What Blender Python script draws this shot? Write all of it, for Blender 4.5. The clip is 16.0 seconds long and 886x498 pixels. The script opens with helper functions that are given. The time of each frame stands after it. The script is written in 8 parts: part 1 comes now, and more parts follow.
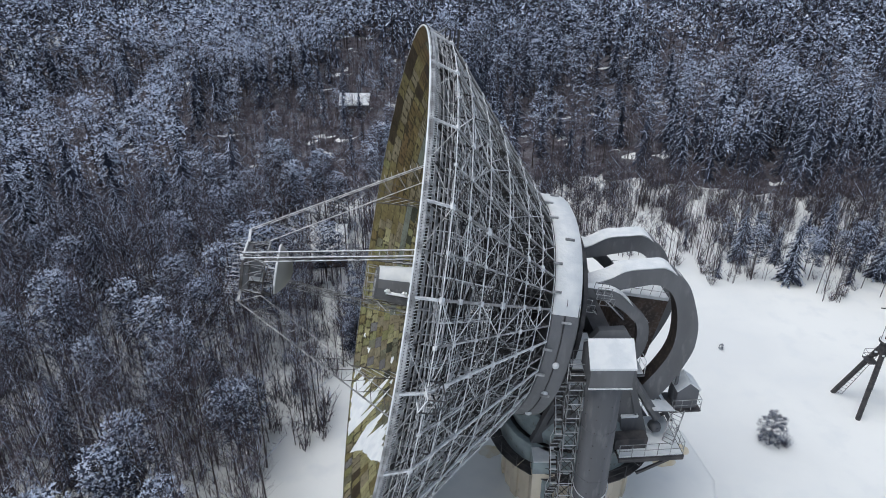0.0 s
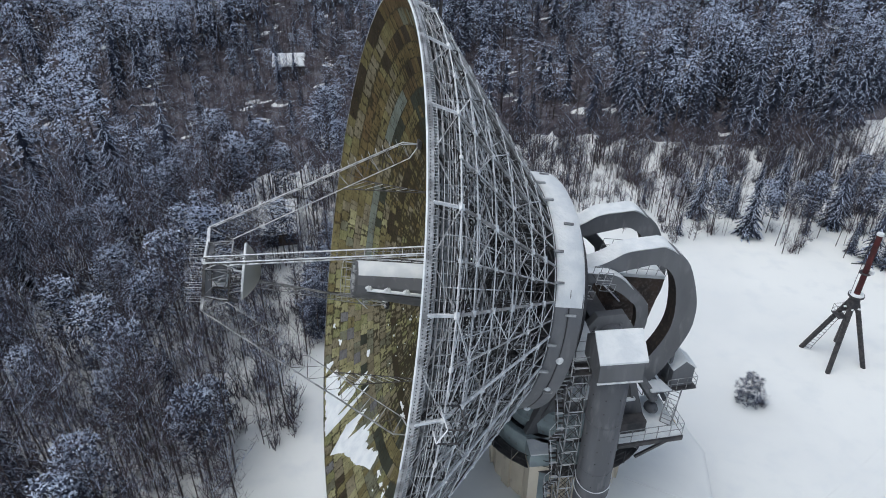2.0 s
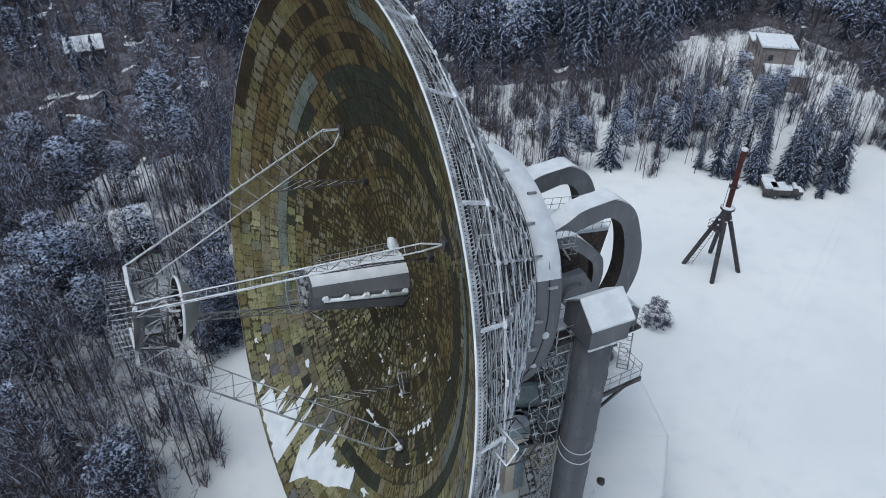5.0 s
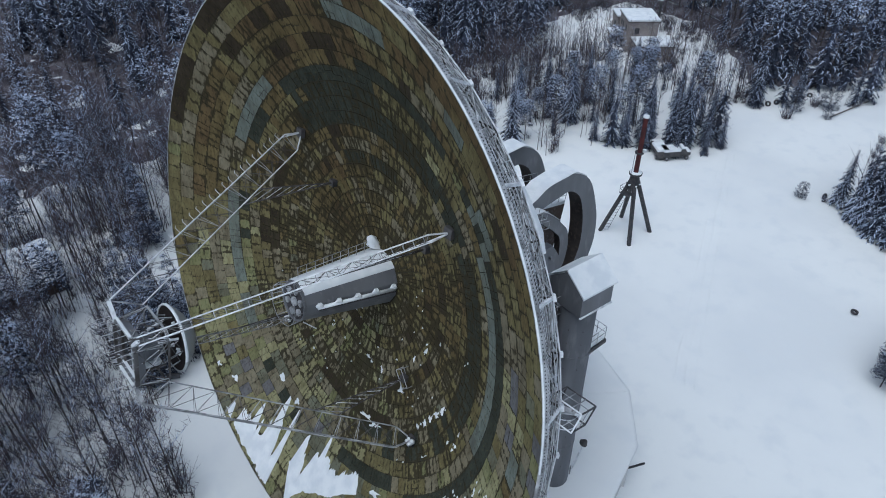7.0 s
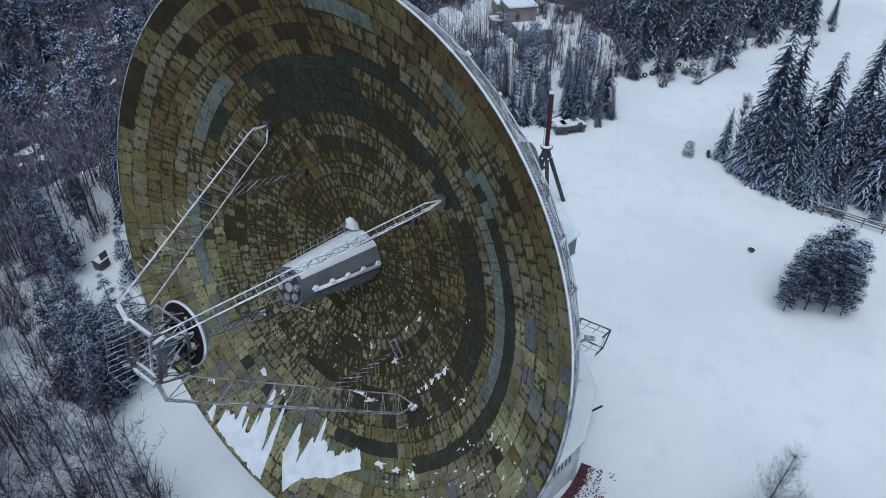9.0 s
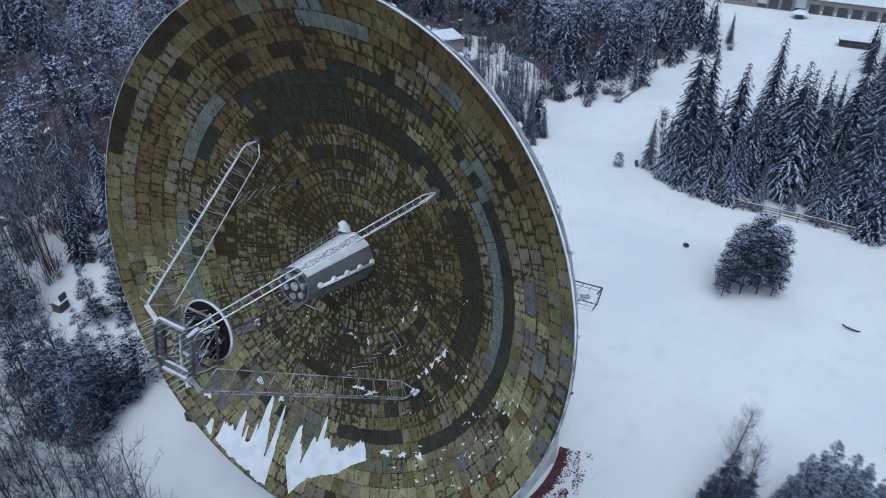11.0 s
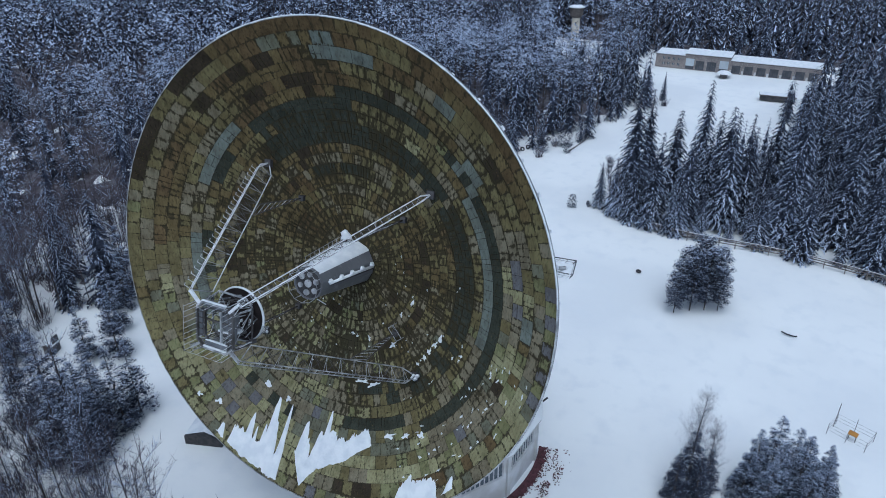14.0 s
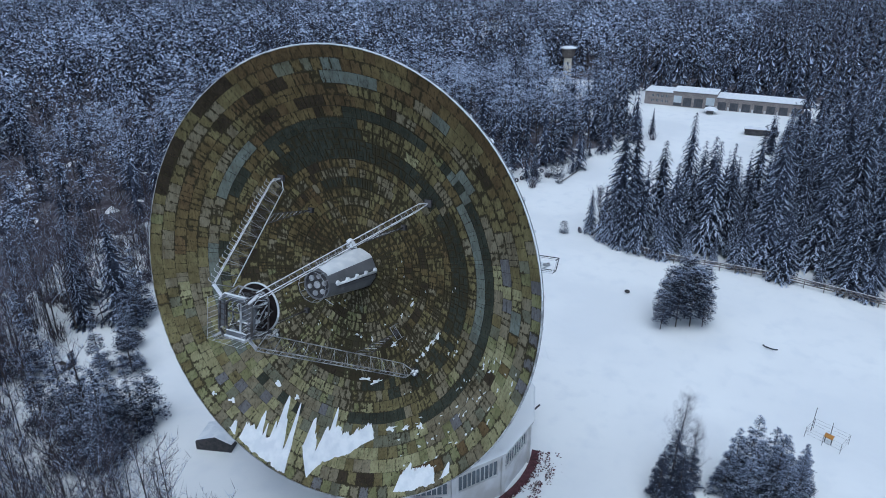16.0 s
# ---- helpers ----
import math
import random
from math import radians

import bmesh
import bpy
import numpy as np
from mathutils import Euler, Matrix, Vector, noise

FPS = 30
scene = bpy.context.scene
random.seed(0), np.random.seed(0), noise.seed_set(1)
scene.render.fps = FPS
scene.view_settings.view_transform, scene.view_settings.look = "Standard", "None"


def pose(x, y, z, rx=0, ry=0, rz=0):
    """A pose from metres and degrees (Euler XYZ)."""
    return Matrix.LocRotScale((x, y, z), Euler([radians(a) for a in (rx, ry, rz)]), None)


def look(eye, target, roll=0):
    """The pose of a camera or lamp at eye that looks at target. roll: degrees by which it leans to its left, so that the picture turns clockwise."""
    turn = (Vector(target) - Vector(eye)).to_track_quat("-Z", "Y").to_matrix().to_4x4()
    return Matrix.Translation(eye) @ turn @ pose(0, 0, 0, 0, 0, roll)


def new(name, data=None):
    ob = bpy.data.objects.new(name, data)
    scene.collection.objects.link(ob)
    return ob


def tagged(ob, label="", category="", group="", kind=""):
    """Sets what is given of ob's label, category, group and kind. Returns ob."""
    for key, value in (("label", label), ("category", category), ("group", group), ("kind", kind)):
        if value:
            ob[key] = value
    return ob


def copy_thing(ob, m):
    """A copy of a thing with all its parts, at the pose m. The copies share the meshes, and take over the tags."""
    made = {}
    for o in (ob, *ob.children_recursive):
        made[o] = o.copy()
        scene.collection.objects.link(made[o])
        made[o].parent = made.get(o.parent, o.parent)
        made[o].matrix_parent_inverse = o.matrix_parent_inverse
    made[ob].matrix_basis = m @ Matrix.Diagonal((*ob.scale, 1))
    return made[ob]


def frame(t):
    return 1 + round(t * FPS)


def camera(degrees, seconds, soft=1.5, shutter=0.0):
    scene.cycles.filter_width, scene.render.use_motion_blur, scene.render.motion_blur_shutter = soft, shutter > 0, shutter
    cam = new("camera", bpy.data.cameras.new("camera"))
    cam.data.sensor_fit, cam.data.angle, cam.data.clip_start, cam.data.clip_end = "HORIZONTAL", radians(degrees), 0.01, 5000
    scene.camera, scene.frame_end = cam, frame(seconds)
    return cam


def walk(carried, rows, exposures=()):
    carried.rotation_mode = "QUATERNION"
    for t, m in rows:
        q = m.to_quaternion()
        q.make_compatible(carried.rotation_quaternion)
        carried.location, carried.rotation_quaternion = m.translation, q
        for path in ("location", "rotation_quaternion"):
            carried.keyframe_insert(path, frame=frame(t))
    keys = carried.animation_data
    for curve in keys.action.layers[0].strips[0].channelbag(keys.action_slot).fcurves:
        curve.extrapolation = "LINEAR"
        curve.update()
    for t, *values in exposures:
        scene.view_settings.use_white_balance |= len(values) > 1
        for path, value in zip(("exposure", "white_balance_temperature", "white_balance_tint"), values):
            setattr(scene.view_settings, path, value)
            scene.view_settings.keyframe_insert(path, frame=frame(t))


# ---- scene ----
cam = camera(64.8, 16.0, 0.95)
METRES, EYE, TILT, LEAN, TURN = 43.38, 46.47, -29.0, 0.0, 0.0
ROWS = [
    (0.0, 0.0, 0.0, 0.0, -0.0, 0.0, 0.0),
    (0.5, -0.0144, 0.0261, 0.0113, -0.99, -0.91, 0.54),
    (1.0, -0.0293, 0.0489, 0.0247, -2.3, -1.82, 1.21),
    (1.5, -0.0454, 0.0697, 0.0381, -3.74, -2.84, 1.93),
    (2.0, -0.0636, 0.0929, 0.048, -5.42, -3.93, 2.8),
    (2.5, -0.0845, 0.114, 0.0575, -7.51, -4.9, 3.93),
    (3.0, -0.106, 0.1337, 0.0664, -9.91, -5.82, 5.26),
    (3.5, -0.1285, 0.1531, 0.0742, -12.43, -6.68, 6.63),
    (4.0, -0.1521, 0.1713, 0.0826, -15.18, -7.62, 8.12),
    (5.25, -0.2182, 0.2105, 0.1052, -22.48, -9.93, 11.93),
    (6.5, -0.2901, 0.2418, 0.1237, -29.77, -11.99, 15.38),
    (7.0, -0.3202, 0.2529, 0.1273, -32.56, -12.66, 16.55),
    (7.5, -0.3512, 0.2621, 0.1319, -35.37, -13.45, 17.73),
    (8.0, -0.383, 0.2696, 0.1365, -38.35, -14.37, 18.88),
    (8.5, -0.4154, 0.2753, 0.1402, -41.3, -15.37, 20.01),
    (9.0, -0.4483, 0.2792, 0.1434, -43.94, -16.33, 20.92),
    (10.25, -0.5275, 0.2837, 0.1452, -49.1, -16.75, 22.72),
    (11.5, -0.606, 0.2801, 0.1363, -52.79, -15.33, 23.86),
    (12.0, -0.6373, 0.2761, 0.1299, -53.99, -14.72, 24.09),
    (12.5, -0.6682, 0.2717, 0.1217, -54.76, -13.89, 24.23),
    (13.0, -0.698, 0.2641, 0.1184, -55.43, -13.08, 24.44),
    (13.5, -0.7256, 0.2547, 0.1156, -55.84, -12.57, 24.59),
    (14.0, -0.7506, 0.2482, 0.1058, -56.15, -12.14, 24.74),
    (14.5, -0.7757, 0.2397, 0.0949, -56.36, -10.95, 24.91),
    (15.0, -0.8013, 0.2256, 0.0885, -56.47, -10.13, 24.97),
    (15.5, -0.8263, 0.2121, 0.0808, -56.37, -9.64, 24.96),
    (16.0, -0.8509, 0.1964, 0.0727, -56.37, -8.92, 24.98),
]
EXPOSURES = [(0.0, 0.10, 6100, 7), (4.0, -0.09, 5840, 5), (9.0, -0.24, 5320, 5), (16.0, -0.18, 5180, 5)]
walk(cam, [(t, pose(0, 0, EYE, TILT, LEAN, TURN) @ pose(METRES * x, METRES * y, METRES * z, 90 + pitch, roll, yaw)) for t, x, y, z, yaw, pitch, roll in ROWS], EXPOSURES)

# ---- world and sun: a flat overcast winter sky ----
SUN_EL, SUN_ROT = radians(66), radians(250)
world = bpy.data.worlds.new("overcast")
scene.world = world
world.use_nodes = True
wn, wl = world.node_tree.nodes, world.node_tree.links
sky = wn.new("ShaderNodeTexSky")
sky.sky_type, sky.sun_disc, sky.sun_elevation, sky.sun_rotation = "NISHITA", False, SUN_EL, SUN_ROT
sky.air_density, sky.dust_density, sky.ozone_density = 1.0, 4.0, 1.0
grey = wn.new("ShaderNodeHueSaturation")
grey.inputs["Saturation"].default_value = 0.6
wl.new(sky.outputs["Color"], grey.inputs["Color"])
wl.new(grey.outputs["Color"], wn["Background"].inputs["Color"])
wn["Background"].inputs["Strength"].default_value = 0.13
sun = new("sun", bpy.data.lights.new("sun", "SUN"))
sun.data.energy, sun.data.angle, sun.data.color = 0.85, radians(60), (1.0, 0.97, 0.94)
sun.matrix_world = look((0, 0, 0), (math.sin(SUN_ROT) * -1, -math.cos(SUN_ROT), -math.tan(SUN_EL)))


# ---- materials ----
def material(name, colour, rough=0.8, metal=0.0, second=None, scale=1.0, mix=(0.4, 0.6), vary=0.0, bump=0.0, bump_scale=8.0, third=None, scale3=6.0, mix3=(0.5, 0.65), spec=0.4, stretch=(1, 1, 1), random_from=None):
    """A surface with two scales of variation: large stains towards `second`, fine grain towards `third`, relief by `bump`."""
    m = bpy.data.materials.new(name)
    m.use_nodes = True
    n, l = m.node_tree.nodes, m.node_tree.links
    b = n["Principled BSDF"]
    b.inputs["Roughness"].default_value, b.inputs["Metallic"].default_value = rough, metal
    b.inputs["Specular IOR Level"].default_value = spec
    geo = n.new("ShaderNodeNewGeometry")
    vec = geo.outputs["Position"]
    mapping = n.new("ShaderNodeMapping")
    mapping.inputs["Scale"].default_value = stretch
    l.new(vec, mapping.inputs["Vector"])

    def noise_fac(sc, lo, hi, detail):
        t = n.new("ShaderNodeTexNoise")
        t.inputs["Scale"].default_value, t.inputs["Detail"].default_value = sc, detail
        l.new(mapping.outputs["Vector"], t.inputs["Vector"])
        r = n.new("ShaderNodeMapRange")
        r.inputs["From Min"].default_value, r.inputs["From Max"].default_value = lo, hi
        l.new(t.outputs["Fac"], r.inputs["Value"])
        return r.outputs["Result"]

    def blend(fac, a, c):
        x = n.new("ShaderNodeMix")
        x.data_type = "RGBA"
        l.new(fac, x.inputs["Factor"])
        if isinstance(a, tuple):
            x.inputs["A"].default_value = (*a, 1)
        else:
            l.new(a, x.inputs["A"])
        x.inputs["B"].default_value = (*c, 1)
        return x.outputs["Result"]

    out = colour
    if second:
        out = blend(noise_fac(scale, *mix, 5), out, second)
    if third:
        out = blend(noise_fac(scale3, *mix3, 8), out, third)
    if vary:
        h = n.new("ShaderNodeHueSaturation")
        r = n.new("ShaderNodeMapRange")
        r.inputs["To Min"].default_value, r.inputs["To Max"].default_value = 1 - vary, 1 + vary
        if random_from == "object":
            l.new(n.new("ShaderNodeObjectInfo").outputs["Random"], r.inputs["Value"])
        else:
            l.new(geo.outputs["Random Per Island"], r.inputs["Value"])
        l.new(r.outputs["Result"], h.inputs["Value"])
        if isinstance(out, tuple):
            h.inputs["Color"].default_value = (*out, 1)
        else:
            l.new(out, h.inputs["Color"])
        out = h.outputs["Color"]
    if isinstance(out, tuple):
        b.inputs["Base Color"].default_value = (*out, 1)
    else:
        l.new(out, b.inputs["Base Color"])
    if bump:
        t = n.new("ShaderNodeTexNoise")
        t.inputs["Scale"].default_value, t.inputs["Detail"].default_value = bump_scale, 6
        l.new(mapping.outputs["Vector"], t.inputs["Vector"])
        k = n.new("ShaderNodeBump")
        k.inputs["Strength"].default_value, k.inputs["Distance"].default_value = 1.0, bump
        l.new(t.outputs["Fac"], k.inputs["Height"])
        l.new(k.outputs["Normal"], b.inputs["Normal"])
    return m


SNOW = material("snow", (0.82, 0.83, 0.81), 0.75, second=(0.745, 0.76, 0.755), scale=0.05, bump=0.06, bump_scale=0.5, third=(0.74, 0.76, 0.76), scale3=0.4, mix3=(0.52, 0.75))
FIRN = material("settled_snow", (0.79, 0.81, 0.815), 0.8, second=(0.69, 0.72, 0.74), scale=1.2, bump=0.03, bump_scale=5)
# the blue of haze is put into the tree snow and needle colours
FROST = material("haze_blue_snow_on_needles", (0.54, 0.61, 0.74), 0.9, second=(0.38, 0.44, 0.57), scale=0.3, third=(0.22, 0.27, 0.37), scale3=2.0, mix3=(0.54, 0.72), vary=0.15)
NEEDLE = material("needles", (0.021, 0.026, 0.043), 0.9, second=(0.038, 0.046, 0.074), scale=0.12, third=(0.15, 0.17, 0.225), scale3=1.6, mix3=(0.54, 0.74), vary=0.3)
TWIG = material("bare_twigs", (0.061, 0.056, 0.073), 0.95, second=(0.085, 0.070, 0.081), scale=0.08, vary=0.2)
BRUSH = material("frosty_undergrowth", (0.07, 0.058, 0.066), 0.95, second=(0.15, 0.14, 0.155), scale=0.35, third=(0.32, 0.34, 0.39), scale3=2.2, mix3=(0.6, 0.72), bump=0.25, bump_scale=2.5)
BARK = material("bark", (0.06, 0.05, 0.048), 0.95, second=(0.10, 0.085, 0.08), scale=2, vary=0.2)
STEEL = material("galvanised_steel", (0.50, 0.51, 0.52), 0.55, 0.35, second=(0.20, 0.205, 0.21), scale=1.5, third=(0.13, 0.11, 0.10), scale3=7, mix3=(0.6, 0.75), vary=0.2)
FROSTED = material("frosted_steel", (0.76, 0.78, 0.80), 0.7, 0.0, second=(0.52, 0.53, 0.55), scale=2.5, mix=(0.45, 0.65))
# dark worn tube; inside the truss its tone also paints in the shade
DIMTUBE = material("dim_tube_wear_and_shade", (0.11, 0.106, 0.105), 0.7, 0.2, second=(0.05, 0.044, 0.041), scale=1.2, third=(0.2, 0.2, 0.205), scale3=5, mix3=(0.6, 0.7), vary=0.35)
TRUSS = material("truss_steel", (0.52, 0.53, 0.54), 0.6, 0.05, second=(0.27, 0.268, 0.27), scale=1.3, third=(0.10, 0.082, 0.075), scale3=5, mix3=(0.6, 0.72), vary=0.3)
DARKSTEEL = material("dark_steel", (0.045, 0.045, 0.05), 0.6, 0.2, second=(0.09, 0.085, 0.085), scale=1.5)
PAINTED = material("grey_painted_steel", (0.17, 0.175, 0.185), 0.55, 0.1, second=(0.12, 0.123, 0.13), scale=0.35, third=(0.23, 0.23, 0.24), scale3=2.5, mix3=(0.55, 0.8), stretch=(1, 1, 0.35), bump=0.006, bump_scale=3)
CHORD = material("grey_chord_tube", (0.34, 0.34, 0.345), 0.6, 0.05, second=(0.22, 0.215, 0.21), scale=0.9, third=(0.5, 0.51, 0.53), scale3=2.2, mix3=(0.55, 0.7))
DULL = material("dull_grey_column", (0.15, 0.155, 0.168), 0.6, 0.1, second=(0.11, 0.114, 0.124), scale=0.6, third=(0.20, 0.20, 0.21), scale3=3, mix3=(0.55, 0.8), stretch=(1, 1, 0.2), bump=0.005, bump_scale=4)
TEAL = material("pale_teal_paint", (0.30, 0.36, 0.37), 0.6, second=(0.20, 0.24, 0.25), scale=0.6, third=(0.14, 0.13, 0.12), scale3=3, mix3=(0.6, 0.8))
CREAM = material("cream_render", (0.68, 0.62, 0.50), 0.9, second=(0.56, 0.50, 0.40), scale=0.5, third=(0.30, 0.26, 0.2), scale3=2, mix3=(0.6, 0.8), stretch=(1, 1, 0.4))
WHITEWASH = material("white_wall", (0.62, 0.62, 0.62), 0.9, second=(0.5, 0.49, 0.47), scale=0.5)
RUST = material("red_primer", (0.085, 0.018, 0.018), 0.8, second=(0.05, 0.015, 0.016), scale=2)
RUSTY = material("rusty_plate", (0.085, 0.06, 0.048), 0.85, second=(0.05, 0.04, 0.036), scale=0.9, third=(0.12, 0.10, 0.09), scale3=5)
# rust darkened further: the shadow inside the horns is in this colour
INSIDE = material("rusty_inner_plate_with_shade", (0.045, 0.038, 0.035), 0.85, second=(0.03, 0.026, 0.025), scale=1.0, third=(0.07, 0.055, 0.046), scale3=4)
BLACKPIPE = material("black_pipe", (0.03, 0.03, 0.034), 0.55, second=(0.06, 0.055, 0.055), scale=3)
GLASS = material("window_glass", (0.10, 0.12, 0.14), 0.12, spec=0.6)
BRICK = material("silicate_brick", (0.27, 0.235, 0.22), 0.9, second=(0.21, 0.185, 0.175), scale=0.7, third=(0.33, 0.30, 0.275), scale3=5)
BOARD = material("weathered_boards", (0.10, 0.085, 0.075), 0.9, second=(0.15, 0.13, 0.12), scale=2)
MIRRORBACK = material("dark_mirror_back", (0.016, 0.013, 0.013), 0.85, second=(0.026, 0.02, 0.019), scale=2, spec=0.15)
SCALE_WHITE = material("subreflector_face", (0.42, 0.44, 0.45), 0.5, 0.2)

PANEL_TONES = {
    "olive": ((0.186, 0.164, 0.078), (0.130, 0.108, 0.049)),
    "yellow": ((0.310, 0.300, 0.166), (0.232, 0.212, 0.108)),
    "brown": ((0.158, 0.124, 0.056), (0.108, 0.081, 0.036)),
    "rust": ((0.136, 0.097, 0.046), (0.088, 0.061, 0.030)),
    "dark": ((0.049, 0.038, 0.025), (0.036, 0.028, 0.018)),
    "green": ((0.047, 0.053, 0.040), (0.035, 0.037, 0.026)),
    "pale": ((0.162, 0.164, 0.116), (0.128, 0.126, 0.084)),
    "stone": ((0.222, 0.198, 0.134), (0.162, 0.139, 0.088)),
    "lime": ((0.212, 0.214, 0.106), (0.163, 0.159, 0.074)),
    "violet": ((0.156, 0.156, 0.164), (0.126, 0.123, 0.122)),
    "band": ((0.164, 0.188, 0.164), (0.136, 0.148, 0.122)),
}


def weathered_panel(name, base, stain):
    """Painted sheet: cloudy stains, rain streaks, and dark moss that creeps in from the joints by an uneven width."""
    m = bpy.data.materials.new(name)
    m.use_nodes = True
    n, l = m.node_tree.nodes, m.node_tree.links
    b = n["Principled BSDF"]
    b.inputs["Roughness"].default_value, b.inputs["Specular IOR Level"].default_value = 0.8, 0.12
    geo = n.new("ShaderNodeNewGeometry")
    drip = n.new("ShaderNodeMapping")
    drip.inputs["Scale"].default_value = (1, 1, 0.4)
    l.new(geo.outputs["Position"], drip.inputs["Vector"])

    def noise_of(sc, detail, streaked=False):
        t = n.new("ShaderNodeTexNoise")
        t.inputs["Scale"].default_value, t.inputs["Detail"].default_value, t.inputs["Roughness"].default_value = sc, detail, 0.62
        l.new(drip.outputs["Vector"] if streaked else geo.outputs["Position"], t.inputs["Vector"])
        return t.outputs["Fac"]

    def calc(op, a, c, e=None):
        x = n.new("ShaderNodeMath")
        x.operation = op
        for sock, val in zip(x.inputs, (a, c, e)):
            if val is None:
                continue
            if isinstance(val, (int, float)):
                sock.default_value = val
            else:
                l.new(val, sock)
        return x.outputs["Value"]

    def ramp(val, lo, hi, top=1.0):
        r = n.new("ShaderNodeMapRange")
        r.inputs["From Min"].default_value, r.inputs["From Max"].default_value, r.inputs["To Max"].default_value = lo, hi, top
        l.new(val, r.inputs["Value"])
        return r.outputs["Result"]

    def blend(fac, a, c):
        x = n.new("ShaderNodeMix")
        x.data_type = "RGBA"
        l.new(fac, x.inputs["Factor"])
        for key, val in (("A", a), ("B", c)):
            if isinstance(val, tuple):
                x.inputs[key].default_value = (*val, 1)
            else:
                l.new(val, x.inputs[key])
        return x.outputs["Result"]

    out = blend(ramp(noise_of(0.6, 5), 0.38, 0.64), base, stain)
    out = blend(ramp(noise_of(1.5, 7, True), 0.47, 0.68, 0.6), out, tuple(0.5 * v for v in stain))
    out = blend(ramp(noise_of(7.0, 6, True), 0.50, 0.70, 0.8), out, tuple(0.4 * v for v in stain))
    out = blend(ramp(noise_of(11.0, 4), 0.62, 0.68, 0.5), out, (0.19, 0.125, 0.035))
    h = n.new("ShaderNodeHueSaturation")
    wide = n.new("ShaderNodeMapRange")
    wide.inputs["To Min"].default_value, wide.inputs["To Max"].default_value = 0.92, 1.08
    both = calc("FRACT", calc("ADD", n.new("ShaderNodeObjectInfo").outputs["Random"], geo.outputs["Random Per Island"]), 0.0)
    l.new(both, wide.inputs["Value"])
    l.new(wide.outputs["Result"], h.inputs["Value"])
    l.new(out, h.inputs["Color"])
    near, far = n.new("ShaderNodeSeparateXYZ"), n.new("ShaderNodeSeparateXYZ")
    for key, sep in (("near", near), ("far", far)):
        uv = n.new("ShaderNodeUVMap")
        uv.uv_map = key
        l.new(uv.outputs["UV"], sep.inputs["Vector"])
    d = calc("MINIMUM", calc("MINIMUM", near.outputs["X"], near.outputs["Y"]), calc("MINIMUM", far.outputs["X"], far.outputs["Y"]))
    moss = n.new("ShaderNodeAttribute")
    moss.attribute_name = "moss"
    reach = calc("MULTIPLY_ADD", calc("MINIMUM", d, 0.22), -2.6, moss.outputs["Fac"])
    reach = calc("MULTIPLY_ADD", noise_of(5.0, 9, True), 2.3, reach)
    reach = calc("MULTIPLY_ADD", noise_of(0.34, 4), 1.5, reach)
    out = blend(ramp(reach, 1.88, 2.08, 0.93), h.outputs["Color"], (0.038, 0.032, 0.017))
    l.new(out, b.inputs["Base Color"])
    k = n.new("ShaderNodeBump")
    k.inputs["Strength"].default_value, k.inputs["Distance"].default_value = 0.7, 0.01
    l.new(reach, k.inputs["Height"])
    l.new(k.outputs["Normal"], b.inputs["Normal"])
    return m


PANEL = {key: weathered_panel(f"panel_{key}", a, c) for key, (a, c) in PANEL_TONES.items()}
GRIME_SHADE = material("joint_grime_and_back_shade", (0.022, 0.018, 0.011), 0.9)


